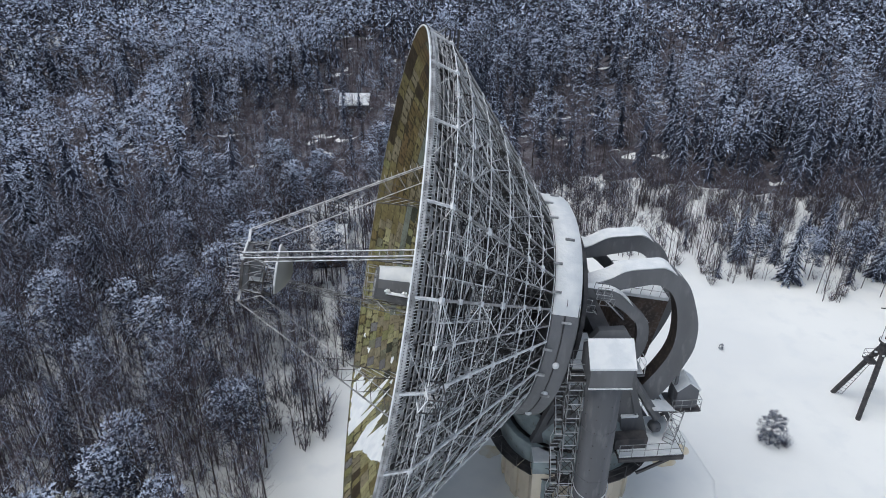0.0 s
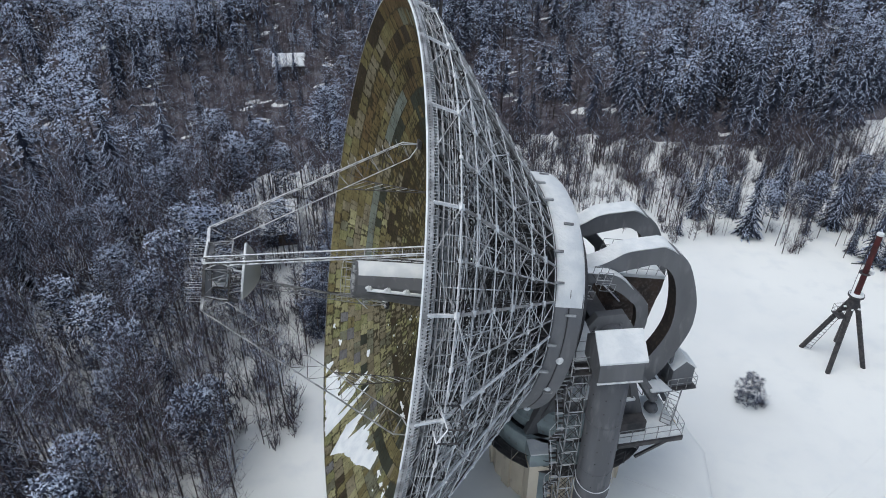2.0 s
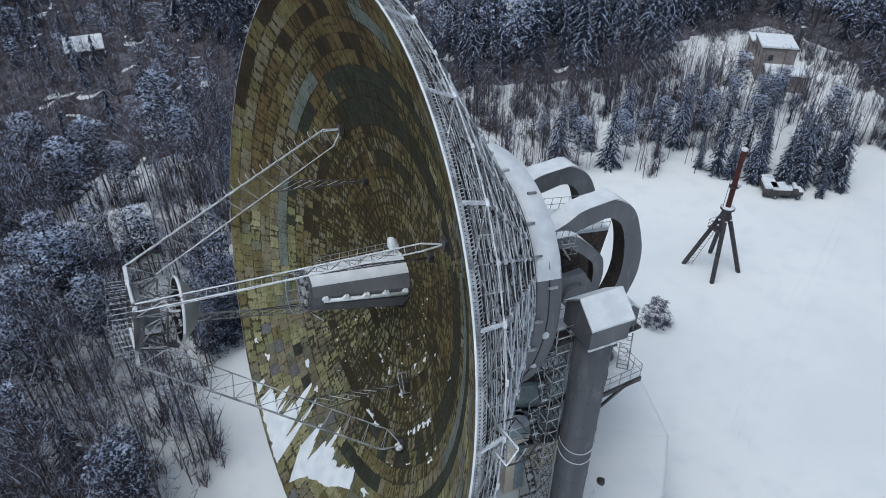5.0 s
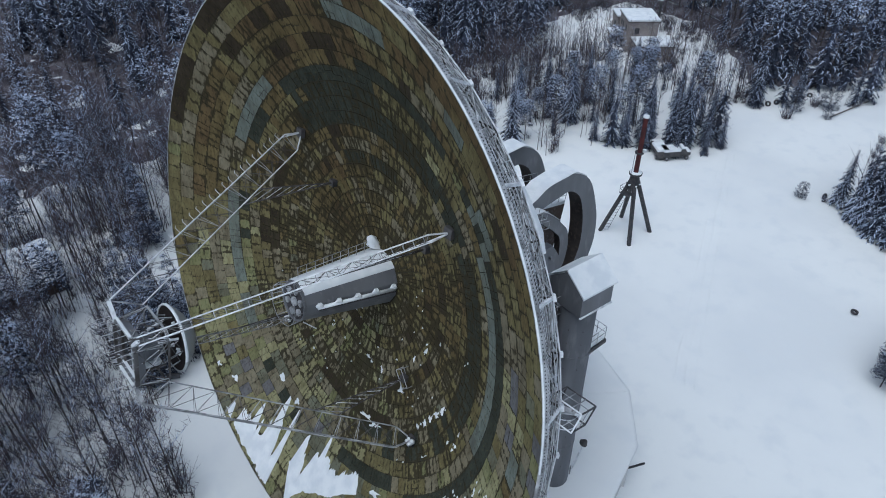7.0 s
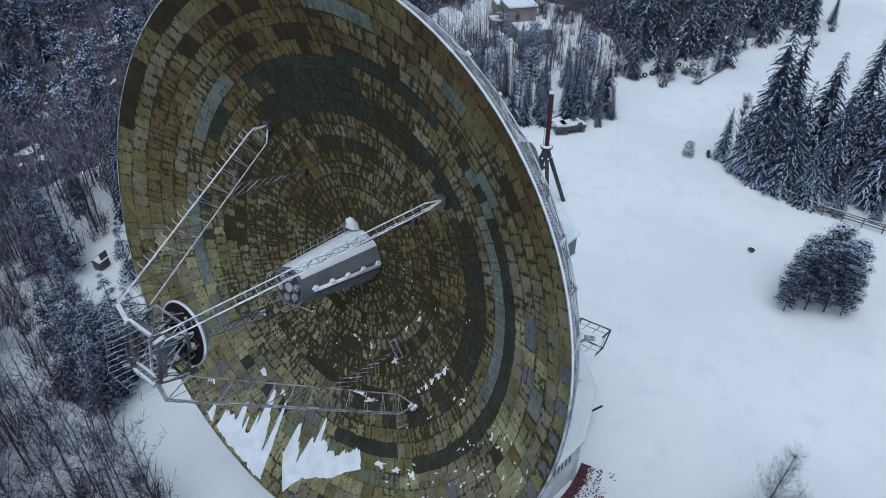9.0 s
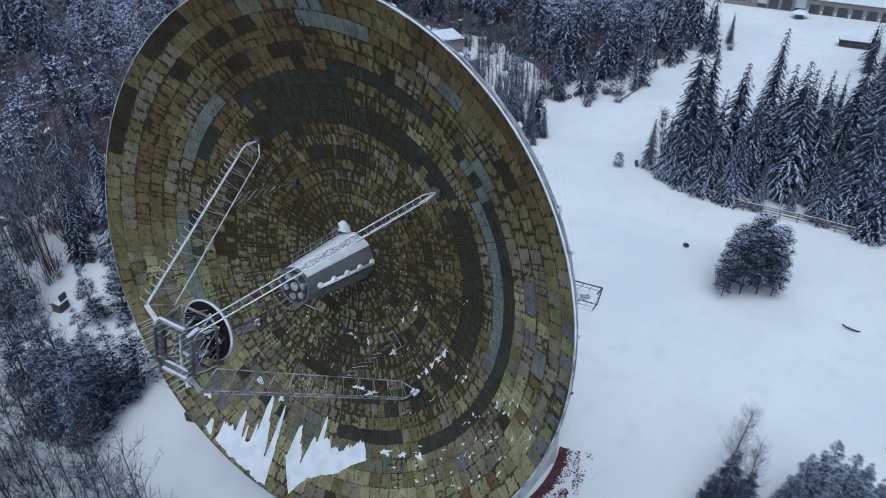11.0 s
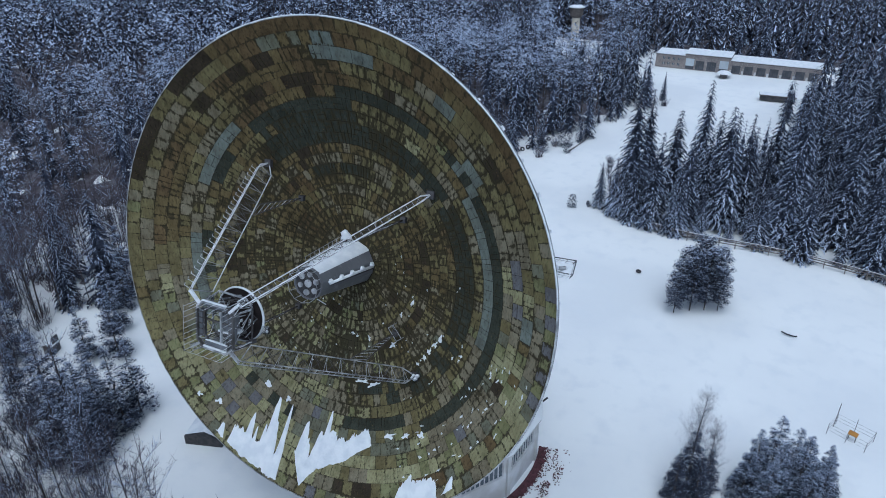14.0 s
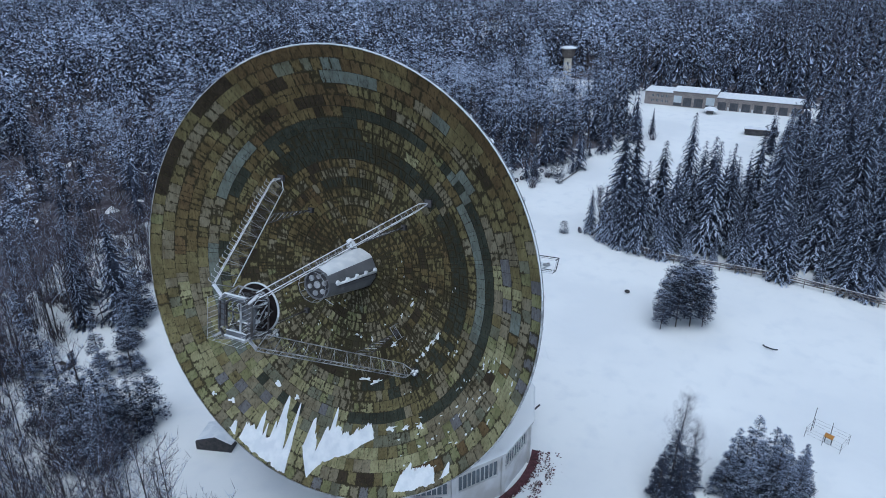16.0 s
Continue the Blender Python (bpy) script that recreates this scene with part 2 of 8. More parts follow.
# ---- mesh helpers ----
class Geo:
    """A mesh in the making: vertices, faces and each face's material slot."""

    def __init__(self):
        self.v, self.f, self.m = [], [], []

    def add(self, verts, faces, slot=0):
        k = len(self.v)
        self.v += [tuple(p) for p in verts]
        self.f += [tuple(k + i for i in f) for f in faces]
        self.m += [slot] * len(faces)
        return self

    def tube(self, p, q, r, r2=None, n=6, slot=0, caps=False):
        p, q = Vector(p), Vector(q)
        d = (q - p).normalized()
        a = d.orthogonal().normalized()
        b = d.cross(a)
        r2 = r if r2 is None else r2
        ring = [(math.cos(6.28318 * i / n), math.sin(6.28318 * i / n)) for i in range(n)]
        vs = [p + (a * c + b * s) * r for c, s in ring] + [q + (a * c + b * s) * r2 for c, s in ring]
        fs = [(i, (i + 1) % n, n + (i + 1) % n, n + i) for i in range(n)]
        if caps:
            fs += [tuple(range(n - 1, -1, -1)), tuple(range(n, 2 * n))]
        return self.add(vs, fs, slot)

    def box(self, c, s, m=None, slot=0):
        vs = [Vector((x * s[0] / 2, y * s[1] / 2, z * s[2] / 2)) for x in (-1, 1) for y in (-1, 1) for z in (-1, 1)]
        if m:
            vs = [m.to_3x3() @ p for p in vs]
        vs = [p + Vector(c) for p in vs]
        return self.add(vs, [(0, 1, 3, 2), (4, 6, 7, 5), (0, 4, 5, 1), (2, 3, 7, 6), (0, 2, 6, 4), (1, 5, 7, 3)], slot)

    def beam(self, p, q, w, h, up=(0, 0, 1), slot=0):
        p, q = Vector(p), Vector(q)
        d = (q - p).normalized()
        side = d.cross(Vector(up)).normalized()
        top = side.cross(d)
        vs = [e + side * sx * w / 2 + top * sz * h / 2 for e in (p, q) for sx, sz in ((-1, -1), (1, -1), (1, 1), (-1, 1))]
        return self.add(vs, [(0, 1, 5, 4), (1, 2, 6, 5), (2, 3, 7, 6), (3, 0, 4, 7), (3, 2, 1, 0), (4, 5, 6, 7)], slot)

    def lathe(self, profile, n, a0=0.0, a1=360.0, slot=0, closed=False):
        full = abs(a1 - a0 - 360) < 1e-6
        steps = n if full else n + 1
        k = len(profile)
        vs = []
        for i in range(steps):
            a = radians(a0 + (a1 - a0) * i / n)
            vs += [(r * math.cos(a), r * math.sin(a), z) for r, z in profile]
        fs = []
        for i in range(n):
            j = (i + 1) % steps
            for e in range(k if closed else k - 1):
                g = (e + 1) % k
                fs.append((i * k + e, j * k + e, j * k + g, i * k + g))
        if closed and not full:
            fs += [tuple(range(k)), tuple(range((steps - 1) * k + k - 1, (steps - 1) * k - 1, -1))]
        return self.add(vs, fs, slot)

    def prism(self, poly, z0, z1, slot=0):
        k = len(poly)
        vs = [(x, y, z0) for x, y in poly] + [(x, y, z1) for x, y in poly]
        fs = [(i, (i + 1) % k, k + (i + 1) % k, k + i) for i in range(k)] + [tuple(range(k - 1, -1, -1)), tuple(range(k, 2 * k))]
        return self.add(vs, fs, slot)

    def mesh(self, name, mats, smooth=False):
        me = bpy.data.meshes.new(name)
        me.from_pydata(self.v, [], self.f)
        for m in mats if isinstance(mats, (list, tuple)) else [mats]:
            me.materials.append(m)
        me.polygons.foreach_set("material_index", self.m)
        if smooth:
            me.polygons.foreach_set("use_smooth", [True] * len(self.f))
        me.update()
        return me


def part(name, geo, mats, parent, label="", smooth=False, at=None):
    """One mesh object under a thing or under a part."""
    ob = new(name, geo if isinstance(geo, bpy.types.Mesh) else geo.mesh(name, mats, smooth))
    ob.parent = parent
    if at is not None:
        ob.matrix_basis = at
    return tagged(ob, label)


def thing(name, label, category, at=None, group="", kind=""):
    ob = new(name)
    ob.empty_display_size = 0.3
    if at is not None:
        ob.matrix_basis = at
    return tagged(ob, label, category, group, kind)


def solid(name, geo, mats, label, category, at=None, group="", kind="", smooth=False):
    ob = new(name, geo.mesh(name, mats, smooth))
    if at is not None:
        ob.matrix_basis = at
    return tagged(ob, label, category, group, kind)


def rod(p, q, r):
    """The pose that lays the unit rod (radius 1, from z 0 to 1) from p to q."""
    p, q = Vector(p), Vector(q)
    d = q - p
    turn = d.to_track_quat("Z", "Y").to_matrix().to_4x4()
    return Matrix.Translation(p) @ turn @ Matrix.Diagonal((r, r, d.length, 1))


ROD = {}


def rod_part(name, p, q, r, mat, parent, label=""):
    if mat.name not in ROD:
        ROD[mat.name] = Geo().tube((0, 0, 0), (0, 0, 1), 1, n=7, caps=True).mesh("rod", mat)
    return part(name, ROD[mat.name], None, parent, label, at=rod(p, q, r))


def railing(parent, pts, h=1.05, gap=1.2, mat=None, r=0.025, closed=False):
    """Posts and two rails along a line of points, each a part."""
    mat = mat or STEEL
    pts = [Vector(p) for p in pts]
    if closed:
        pts.append(pts[0])
    for a, b in zip(pts, pts[1:]):
        k = max(1, round((b - a).length / gap))
        for i in range(k):
            p = a.lerp(b, i / k)
            rod_part("post", p, p + Vector((0, 0, h)), r, mat, parent)
        for f in (0.5, 1.0):
            rod_part("rail", a + Vector((0, 0, h * f)), b + Vector((0, 0, h * f)), r, mat, parent)
    rod_part("post", pts[-1], pts[-1] + Vector((0, 0, h)), r, mat, parent)

# ---- ground ----
def ground_height(x, y):
    """Nearly level, with low drifts and the ploughed rim round the round house."""
    z = 0.25 * noise.noise((x * 0.03, y * 0.03, 0)) + 0.08 * noise.noise((x * 0.15, y * 0.15, 3))
    return z - 0.1


g = Geo()
near_x = [-2400, -1200, -600, -300] + [-150 + 2.5 * i for i in range(141)] + [300, 450, 700, 1200, 2400, 4000]
near_y = [-2400, -1200, -500, -150] + [-60 + 2.5 * i for i in range(109)] + [300, 450, 700, 1200, 2400, 4000]
nx = len(near_x)
g.add([(x, y, ground_height(x, y)) for y in near_y for x in near_x],
      [(j * nx + i, j * nx + i + 1, (j + 1) * nx + i + 1, (j + 1) * nx + i) for j in range(len(near_y) - 1) for i in range(nx - 1)])
solid("ground", g, SNOW, "snow-covered level ground reaching to the horizon", "ground", kind="structure", smooth=True)

# ---- the dish: its own frame, z along the axis, y up the face, x to the side of the first camera ----
AXIS_AZ, AXIS_EL = radians(184.36), radians(11.784)
DZ = Vector((math.cos(AXIS_EL) * math.cos(AXIS_AZ), math.cos(AXIS_EL) * math.sin(AXIS_AZ), math.sin(AXIS_EL)))
DX = -DZ.cross(Vector((0, 0, 1))).normalized()
DY = DZ.cross(DX)
DISH = Matrix((DX, DY, DZ)).transposed().to_4x4()
DISH.translation = (-4.079, 38.033, 22.89)
RIM, FOUR_F = 16.0, 49.5


def bowl(r):
    return (r * r - RIM * RIM) / FOUR_F


def polar(r, deg, z=None):
    return Vector((r * math.cos(radians(deg)), r * math.sin(radians(deg)), bowl(r) if z is None else z))


dish = thing("radio_telescope_dish", "steerable radio telescope dish with weathered olive panels and snowy truss", "radio telescope", DISH)

RINGS = [1.6, 2.2, 2.8, 3.45, 4.15, 4.9, 5.6, 6.3, 7.05, 7.75, 8.4, 9.1, 9.85, 10.6, 11.35, 12.1, 12.85, 13.6, 14.4, 15.2, 15.97]
rng = random.Random(5)
# where one tone holds: inner and outer radius, from and to (degrees round the face), tone, share of the panels
PATCHES = (
    (15.2, 16, 123, 137, "dark", 1), (15.2, 16, 147, 166, "dark", 1), (15.2, 16, 60, 123, "rust", 0.75), (15.2, 16, 137, 147, "olive", 1), (15.2, 16, 22, 60, "rust", 0.45),
    (14.4, 15.2, 104, 109.5, "pale", 1), (14.4, 15.2, 97.5, 101.5, "pale", 1), (14.4, 15.2, 90, 94.5, "band", 1), (14.4, 15.2, 140, 178, "stone", 0.75), (14.4, 15.2, 60, 90, "rust", 0.5),
    (14.4, 15.2, -82, -78, "dark", 1), (14.4, 15.2, -75, -71, "dark", 1), (14.4, 15.2, -60, -17, "rust", 0.5),
    (13.6, 14.4, 79.5, 95.5, "band", 1), (13.6, 14.4, 108.7, 115.5, "dark", 1), (13.6, 14.4, 118, 123.5, "dark", 1), (13.6, 14.4, 133.5, 138.5, "dark", 1), (13.6, 14.4, 144, 180, "rust", 0.7),
    (13.6, 14.4, 54, 64, "band", 0.85), (13.6, 14.4, 37.5, 41.2, "dark", 1), (13.6, 14.4, 67, 74, "rust", 0.9), (13.6, 14.4, -3, 3, "band", 0.9), (13.6, 14.4, -16, -4, "brown", 0.7),
    (12.85, 13.6, 3, 19.5, "violet", 0.75), (12.85, 13.6, -39, -34.5, "violet", 1), (12.85, 13.6, 148, 180, "brown", 0.75), (12.85, 14.4, -134, -120, "violet", 0.5), (12.85, 14.4, -110, -46, "yellow", 0.7),
    (12.1, 12.85, 97.5, 108.5, "dark", 1), (12.1, 12.85, 116, 123.5, "dark", 1), (12.1, 12.85, 71, 75.5, "dark", 1), (12.1, 12.85, 57, 63, "rust", 1), (12.1, 12.85, 160, 180, "brown", 0.6),
    (12.1, 12.85, 36, 46, "band", 1), (12.1, 12.85, -124, -112, "violet", 0.5), (12.1, 12.85, -100, -55, "pale", 0.55),
    (11.35, 12.1, 46, 91, "green", 0.97), (11.35, 12.1, 41, 44.6, "green", 1), (11.35, 12.1, 36, 46, "band", 1), (11.35, 12.1, -52, 36, "green", 0.98), (11.35, 12.1, -136, -99, "green", 0.6),
    (11.35, 12.1, 132, 159, "band", 0.95), (11.35, 12.1, 159, 180, "stone", 0.6), (11.35, 12.1, -180, -138, "band", 0.75), (11.35, 12.1, -92, -55, "pale", 0.6),
    (10.6, 11.35, -14, 36, "band", 1), (10.6, 11.35, 48, 87, "olive", 0.8), (10.6, 11.35, 87, 131, "green", 0.9), (10.6, 11.35, 142, 156, "green", 1), (10.6, 11.35, 156, 180, "green", 0.65),
    (10.6, 11.35, -180, -165, "green", 0.7), (10.6, 11.35, -82, -57, "green", 0.97), (10.6, 11.35, -98, -92, "violet", 0.8), (10.6, 11.35, -130, -98, "stone", 0.8), (10.6, 11.35, -40, -14, "stone", 0.6),
    (9.85, 10.6, 86, 130, "green", 0.92), (9.85, 10.6, 130, 150, "olive", 0.6), (9.85, 10.6, -75, 86, "olive", 0.6),
    (8.4, 9.85, -14, 132, "green", 0.93), (8.4, 9.85, -78, -14, "green", 0.6), (9.1, 9.85, -180, -165, "dark", 0.5), (8.4, 9.1, 150, 180, "dark", 0.6), (8.4, 9.1, -180, -160, "dark", 0.6),
    (7.05, 7.75, 60, 130, "stone", 0.6), (4.9, 5.6, 62, 122, "stone", 0.65), (6.3, 7.05, 78, 118, "green", 0.6), (5.6, 6.3, -60, 32, "dark", 0.5), (7.75, 8.4, -110, -60, "dark", 0.55), (3.45, 4.15, -120, -20, "dark", 0.45),
)


def panel_tone(ring, r, deg):
    """Which of the weathered tones a panel has: named patches first, else darker by height and chance."""
    deg = (deg + 180) % 360 - 180
    up = math.sin(radians(deg))
    roll = rng.random()
    if r >= 15.2 and -16 < deg < 12:
        return ("lime", "violet")[math.floor(deg / 3.0) % 2]
    if r >= 15.2 and -90 < deg < -62:
        return ("violet", "lime", "pale", "yellow", "stone")[math.floor(deg / 3.0) % 5]
    for r0, r1, d0, d1, tone, share in PATCHES:
        if r0 <= r < r1 and d0 <= deg < d1 and roll < share:
            return tone
    x, y = r * math.cos(radians(deg)), r * up
    darkness = 0.7 * up - 1.1 * noise.noise((x * 0.1, y * 0.1, 4)) - 0.6 * noise.noise((ring * 2.7, deg * 0.035, 8)) + 0.5 * (rng.random() - 0.5)
    if r < 9.85:
        darkness += 0.25
        if rng.random() < 0.12:
            return "stone"
    if darkness > 1.25 or rng.random() < 0.008:
        return "dark"
    if darkness > 0.75:
        return "rust" if rng.random() < 0.4 else "brown"
    if darkness > 0.3:
        return "brown" if rng.random() < 0.5 else "olive"
    if darkness > -0.1:
        return "olive" if rng.random() < 0.7 else "stone"
    if darkness > -0.35:
        return ("olive", "stone", "lime", "yellow")[int(rng.random() * 4)]
    return ("yellow", "yellow", "stone", "lime", "pale", "stone")[int(rng.random() * 6)]


class Panels:
    """Panels in one mesh, with each corner's distances to the panel's own edges and how mossy the joint is."""

    def __init__(self):
        self.v, self.f, self.m, self.near, self.far, self.moss = [], [], [], [], [], []

    def add(self, r0, r1, a0, a1, slot, grime, gap, lift, moss, jit=0.0):
        ra, rb, mid = r0 + gap / 2, r1 - gap / 2, (a0 + a1) / 2
        k = len(self.v)
        h0, h1 = ((a1 - a0) / 2 - math.degrees(gap / 2 / r) for r in (ra, rb))
        w, t = radians(h0 + h1) * mid_radius(ra, rb), rb - ra
        for r, a in ((ra, mid - h0), (ra, mid + h0), (rb, mid + h1), (rb, mid - h1)):
            r, a = r + rng.uniform(-jit, jit), a + math.degrees(rng.uniform(-jit, jit) / r)
            self.v.append(polar(r, a, bowl(r) + 0.03 + lift))
        for r, a in ((r0, a0), (r0, a1), (r1, a1), (r1, a0)):
            self.v.append(polar(r, a, bowl(r) - 0.02))
        self.f += [(k, k + 3, k + 2, k + 1)] + [(k + i, k + (i + 1) % 4, k + 4 + (i + 1) % 4, k + 4 + i) for i in range(4)]
        self.m += [slot] + [grime] * 4
        self.near += [(0, 0), (0, t), (w, t), (w, 0)] + [(0, 0)] * 16
        self.far += [(w, t), (w, 0), (0, 0), (0, t)] + [(0, 0)] * 16
        self.moss += [moss] * 5

    def mesh(self, name, mats):
        me = bpy.data.meshes.new(name)
        me.from_pydata(self.v, [], self.f)
        for m in mats:
            me.materials.append(m)
        me.polygons.foreach_set("material_index", self.m)
        for key, rows in (("near", self.near), ("far", self.far)):
            me.uv_layers.new(name=key).data.foreach_set("uv", np.array(rows, dtype=np.float32).ravel())
        me.attributes.new("moss", "FLOAT", "FACE").data.foreach_set("value", self.moss)
        me.update()
        return me


def mid_radius(a, b):
    return (a + b) / 2


tones = list(PANEL_TONES)
field = Panels()
for ring, (r0, r1) in enumerate(zip(RINGS, RINGS[1:])):
    count = 36 if r1 < 3.0 else 54 if r1 < 4.5 else 72 if r1 < 6.5 else 96 if r1 < 9.0 else 108 if r1 < 11.5 else 96 if r1 < 14 else 120
    step_a = 360 / count
    mid = (r0 + r1) / 2
    single = r0 >= 14.3
    shared = None
    if single:
        one = Panels()
        one.add(r0, r1, -step_a / 2, step_a / 2, 0, 1, 0.012, 0.0, 0.12)
        shared = one.mesh("panel", [PANEL["olive"], GRIME_SHADE])
    last, keep = None, 0
    for k in range(count):
        deg = (k + (0.5 if ring % 2 else 0.0)) * step_a
        now = panel_tone(ring, mid, deg)
        special = ("green", "band", "violet", "dark", "lime", "pale")
        if keep <= 0 or now in special or last in special:
            last, keep = now, rng.choice((1, 1, 2, 2, 3) if r0 > 9.8 else (1, 1, 2))
        keep -= 1
        up = math.sin(radians(deg))
        if single:
            ob = part("panel", shared, None, dish, at=pose(0, 0, rng.uniform(-0.008, 0.012), 0, 0, deg))
            ob.material_slots[0].link = "OBJECT"
            ob.material_slots[0].material = PANEL[last]
            continue
        moss = 0.30 if r0 < 8 else 0.24 if r0 < 10.5 else 0.12 + 0.12 * up
        if last in ("band", "violet"):
            moss = -0.22
        if last == "green" and r0 > 10:
            moss = -0.05
        cuts_r, cuts_a = [r0, r1], [deg - step_a / 2, deg + step_a / 2]
        if rng.random() < (0.35 if r0 < 10 else 0.15):
            cuts_r.insert(1, r0 + (r1 - r0) * rng.uniform(0.35, 0.65))
        if rng.random() < (0.3 if r0 > 6 else 0.1):
            cuts_a.insert(1, deg + rng.uniform(-0.15, 0.15) * step_a)
        for ra, rb in zip(cuts_r, cuts_r[1:]):
            for aa, ab in zip(cuts_a, cuts_a[1:]):
                field.add(ra, rb, aa, ab, tones.index(last), len(tones), 0.014, rng.uniform(-0.006, 0.008), moss + rng.uniform(-0.07, 0.07), 0.008)
ob = part("panel_field", field.mesh("panel_field", [PANEL[t] for t in tones] + [GRIME_SHADE]), None, dish, "hundreds of small weathered reflector panels")
tagged(ob, kind="stuff")

# the skin under the panels, with its thickness, and the hub plate
g = Geo()
prof = [(r, bowl(r) - 0.01) for r in np.linspace(0.4, 15.98, 22)] + [(r, bowl(r) - 0.07) for r in np.linspace(15.98, 0.4, 22)]
g.lathe(prof, 96, closed=True)
# dark colour serves joint grime in front, painted shade at the back
part("reflector_skin", g, GRIME_SHADE, dish, "sheet under the panels, dark for grimy joints and painted shade behind", smooth=True)

# rim: flat edge strip and the perforated outer plate, in 24 bays
g = Geo()
g.lathe([(15.96, 0.015), (16.03, 0.02), (16.05, -0.02), (16.05, -0.24), (16.02, -0.24), (16.0, -0.05), (15.96, -0.05)], 4, -7.5, 7.5, closed=True)
for i in range(30):
    a = -7.2 + 14.4 * (i + 0.5) / 30
    p = polar(16.05, a, -0.11)
    d = Vector((math.cos(radians(a)), math.sin(radians(a)), 0))
    g.tube(p - d * 0.02, p + d * 0.012, 0.028, n=5, slot=1, caps=True)
    g.tube(polar(16.04, a, -0.23), polar(15.95, a + 0.2, -0.42), 0.014, n=4, slot=2)
rim_mesh = g.mesh("rim_plate", [STEEL, DARKSTEEL, FROSTED])
for k in range(24):
    part("rim_plate", rim_mesh, None, dish, "frosty rim plate with a row of dark holes", at=pose(0, 0, 0, 0, 0, 15 * k + 7.5))
g = Geo()
g.lathe([(16.0, 0.03), (16.03, 0.05), (16.06, 0.02), (16.055, -0.02)], 60, 8, 118)
part("rim_snow", g, FIRN, dish, "thin line of snow along the upper rim", smooth=True)

# back of the panels: rings and radial ribs of thin angle iron, inner ones shade-dark in colour
g = Geo()
for r in np.arange(7.6, 16.0, 0.55):
    n = 96
    for i in range(n):
        a0, a1 = 360 * i / n, 360 * (i + 1) / n
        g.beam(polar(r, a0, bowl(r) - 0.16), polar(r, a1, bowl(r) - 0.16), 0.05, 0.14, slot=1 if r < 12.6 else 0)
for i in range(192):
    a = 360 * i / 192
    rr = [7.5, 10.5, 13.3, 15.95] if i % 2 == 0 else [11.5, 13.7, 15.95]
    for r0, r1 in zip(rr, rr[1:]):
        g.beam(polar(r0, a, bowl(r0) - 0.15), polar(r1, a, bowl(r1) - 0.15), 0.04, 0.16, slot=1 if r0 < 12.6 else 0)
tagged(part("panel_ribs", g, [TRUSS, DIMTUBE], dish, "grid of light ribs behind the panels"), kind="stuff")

# radial trusses: belt bars, outer chords, inner chords and webs (their dark tone stands for shade)
OUT = [(16.0, -0.2), (15.6, -1.45), (14.55, -2.45), (13.1, -3.75), (11.5, -5.2), (9.75, -6.8), (8.4, -8.05), (7.12, -9.2)]
INN = [(15.7, 0), (14.4, 0), (13.0, 0), (11.6, 0), (10.3, 0), (9.0, 0), (7.8, 0), (6.8, 0)]
INN = [(r, bowl(r) - 0.35) for r, _ in INN]
lattice = Geo()
for k in range(48):
    a = 7.5 * k
    main = k % 2 == 0
    o = [polar(r, a, z) for r, z in OUT]
    i_ = [polar(r, a, z) for r, z in INN]
    for s, (p, q) in enumerate(zip(o, o[1:])):
        if main and s == 0:
            d = (q - p).normalized()
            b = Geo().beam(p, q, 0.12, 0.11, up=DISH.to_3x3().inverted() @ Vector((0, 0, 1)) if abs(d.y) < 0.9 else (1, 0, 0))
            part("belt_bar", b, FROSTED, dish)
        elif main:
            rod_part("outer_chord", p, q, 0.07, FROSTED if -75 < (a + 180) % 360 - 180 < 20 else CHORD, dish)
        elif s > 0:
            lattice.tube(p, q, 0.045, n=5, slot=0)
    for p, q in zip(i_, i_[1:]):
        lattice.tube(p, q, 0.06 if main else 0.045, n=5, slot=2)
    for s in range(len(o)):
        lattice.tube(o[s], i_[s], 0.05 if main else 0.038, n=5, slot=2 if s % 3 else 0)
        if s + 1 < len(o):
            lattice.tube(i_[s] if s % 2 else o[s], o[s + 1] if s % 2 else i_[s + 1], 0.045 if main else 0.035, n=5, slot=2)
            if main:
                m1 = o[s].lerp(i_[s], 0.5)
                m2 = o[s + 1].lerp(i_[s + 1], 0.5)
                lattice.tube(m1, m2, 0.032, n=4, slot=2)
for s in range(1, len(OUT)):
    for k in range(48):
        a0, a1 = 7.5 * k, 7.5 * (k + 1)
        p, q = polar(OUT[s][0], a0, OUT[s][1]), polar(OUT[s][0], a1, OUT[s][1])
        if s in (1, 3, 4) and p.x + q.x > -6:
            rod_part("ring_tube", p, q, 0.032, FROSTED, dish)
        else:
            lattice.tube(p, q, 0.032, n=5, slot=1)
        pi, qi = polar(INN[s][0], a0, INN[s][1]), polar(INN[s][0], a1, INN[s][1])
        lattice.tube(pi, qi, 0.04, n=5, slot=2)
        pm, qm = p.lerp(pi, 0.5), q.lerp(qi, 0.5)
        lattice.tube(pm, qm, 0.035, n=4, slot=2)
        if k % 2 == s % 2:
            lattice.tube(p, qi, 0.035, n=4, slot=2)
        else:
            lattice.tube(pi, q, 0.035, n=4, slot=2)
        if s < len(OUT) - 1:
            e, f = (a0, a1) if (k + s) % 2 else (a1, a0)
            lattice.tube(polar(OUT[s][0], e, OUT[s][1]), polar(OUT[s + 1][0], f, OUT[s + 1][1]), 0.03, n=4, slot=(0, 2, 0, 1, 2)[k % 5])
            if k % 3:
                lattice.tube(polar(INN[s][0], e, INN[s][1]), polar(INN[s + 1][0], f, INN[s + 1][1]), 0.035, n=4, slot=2)
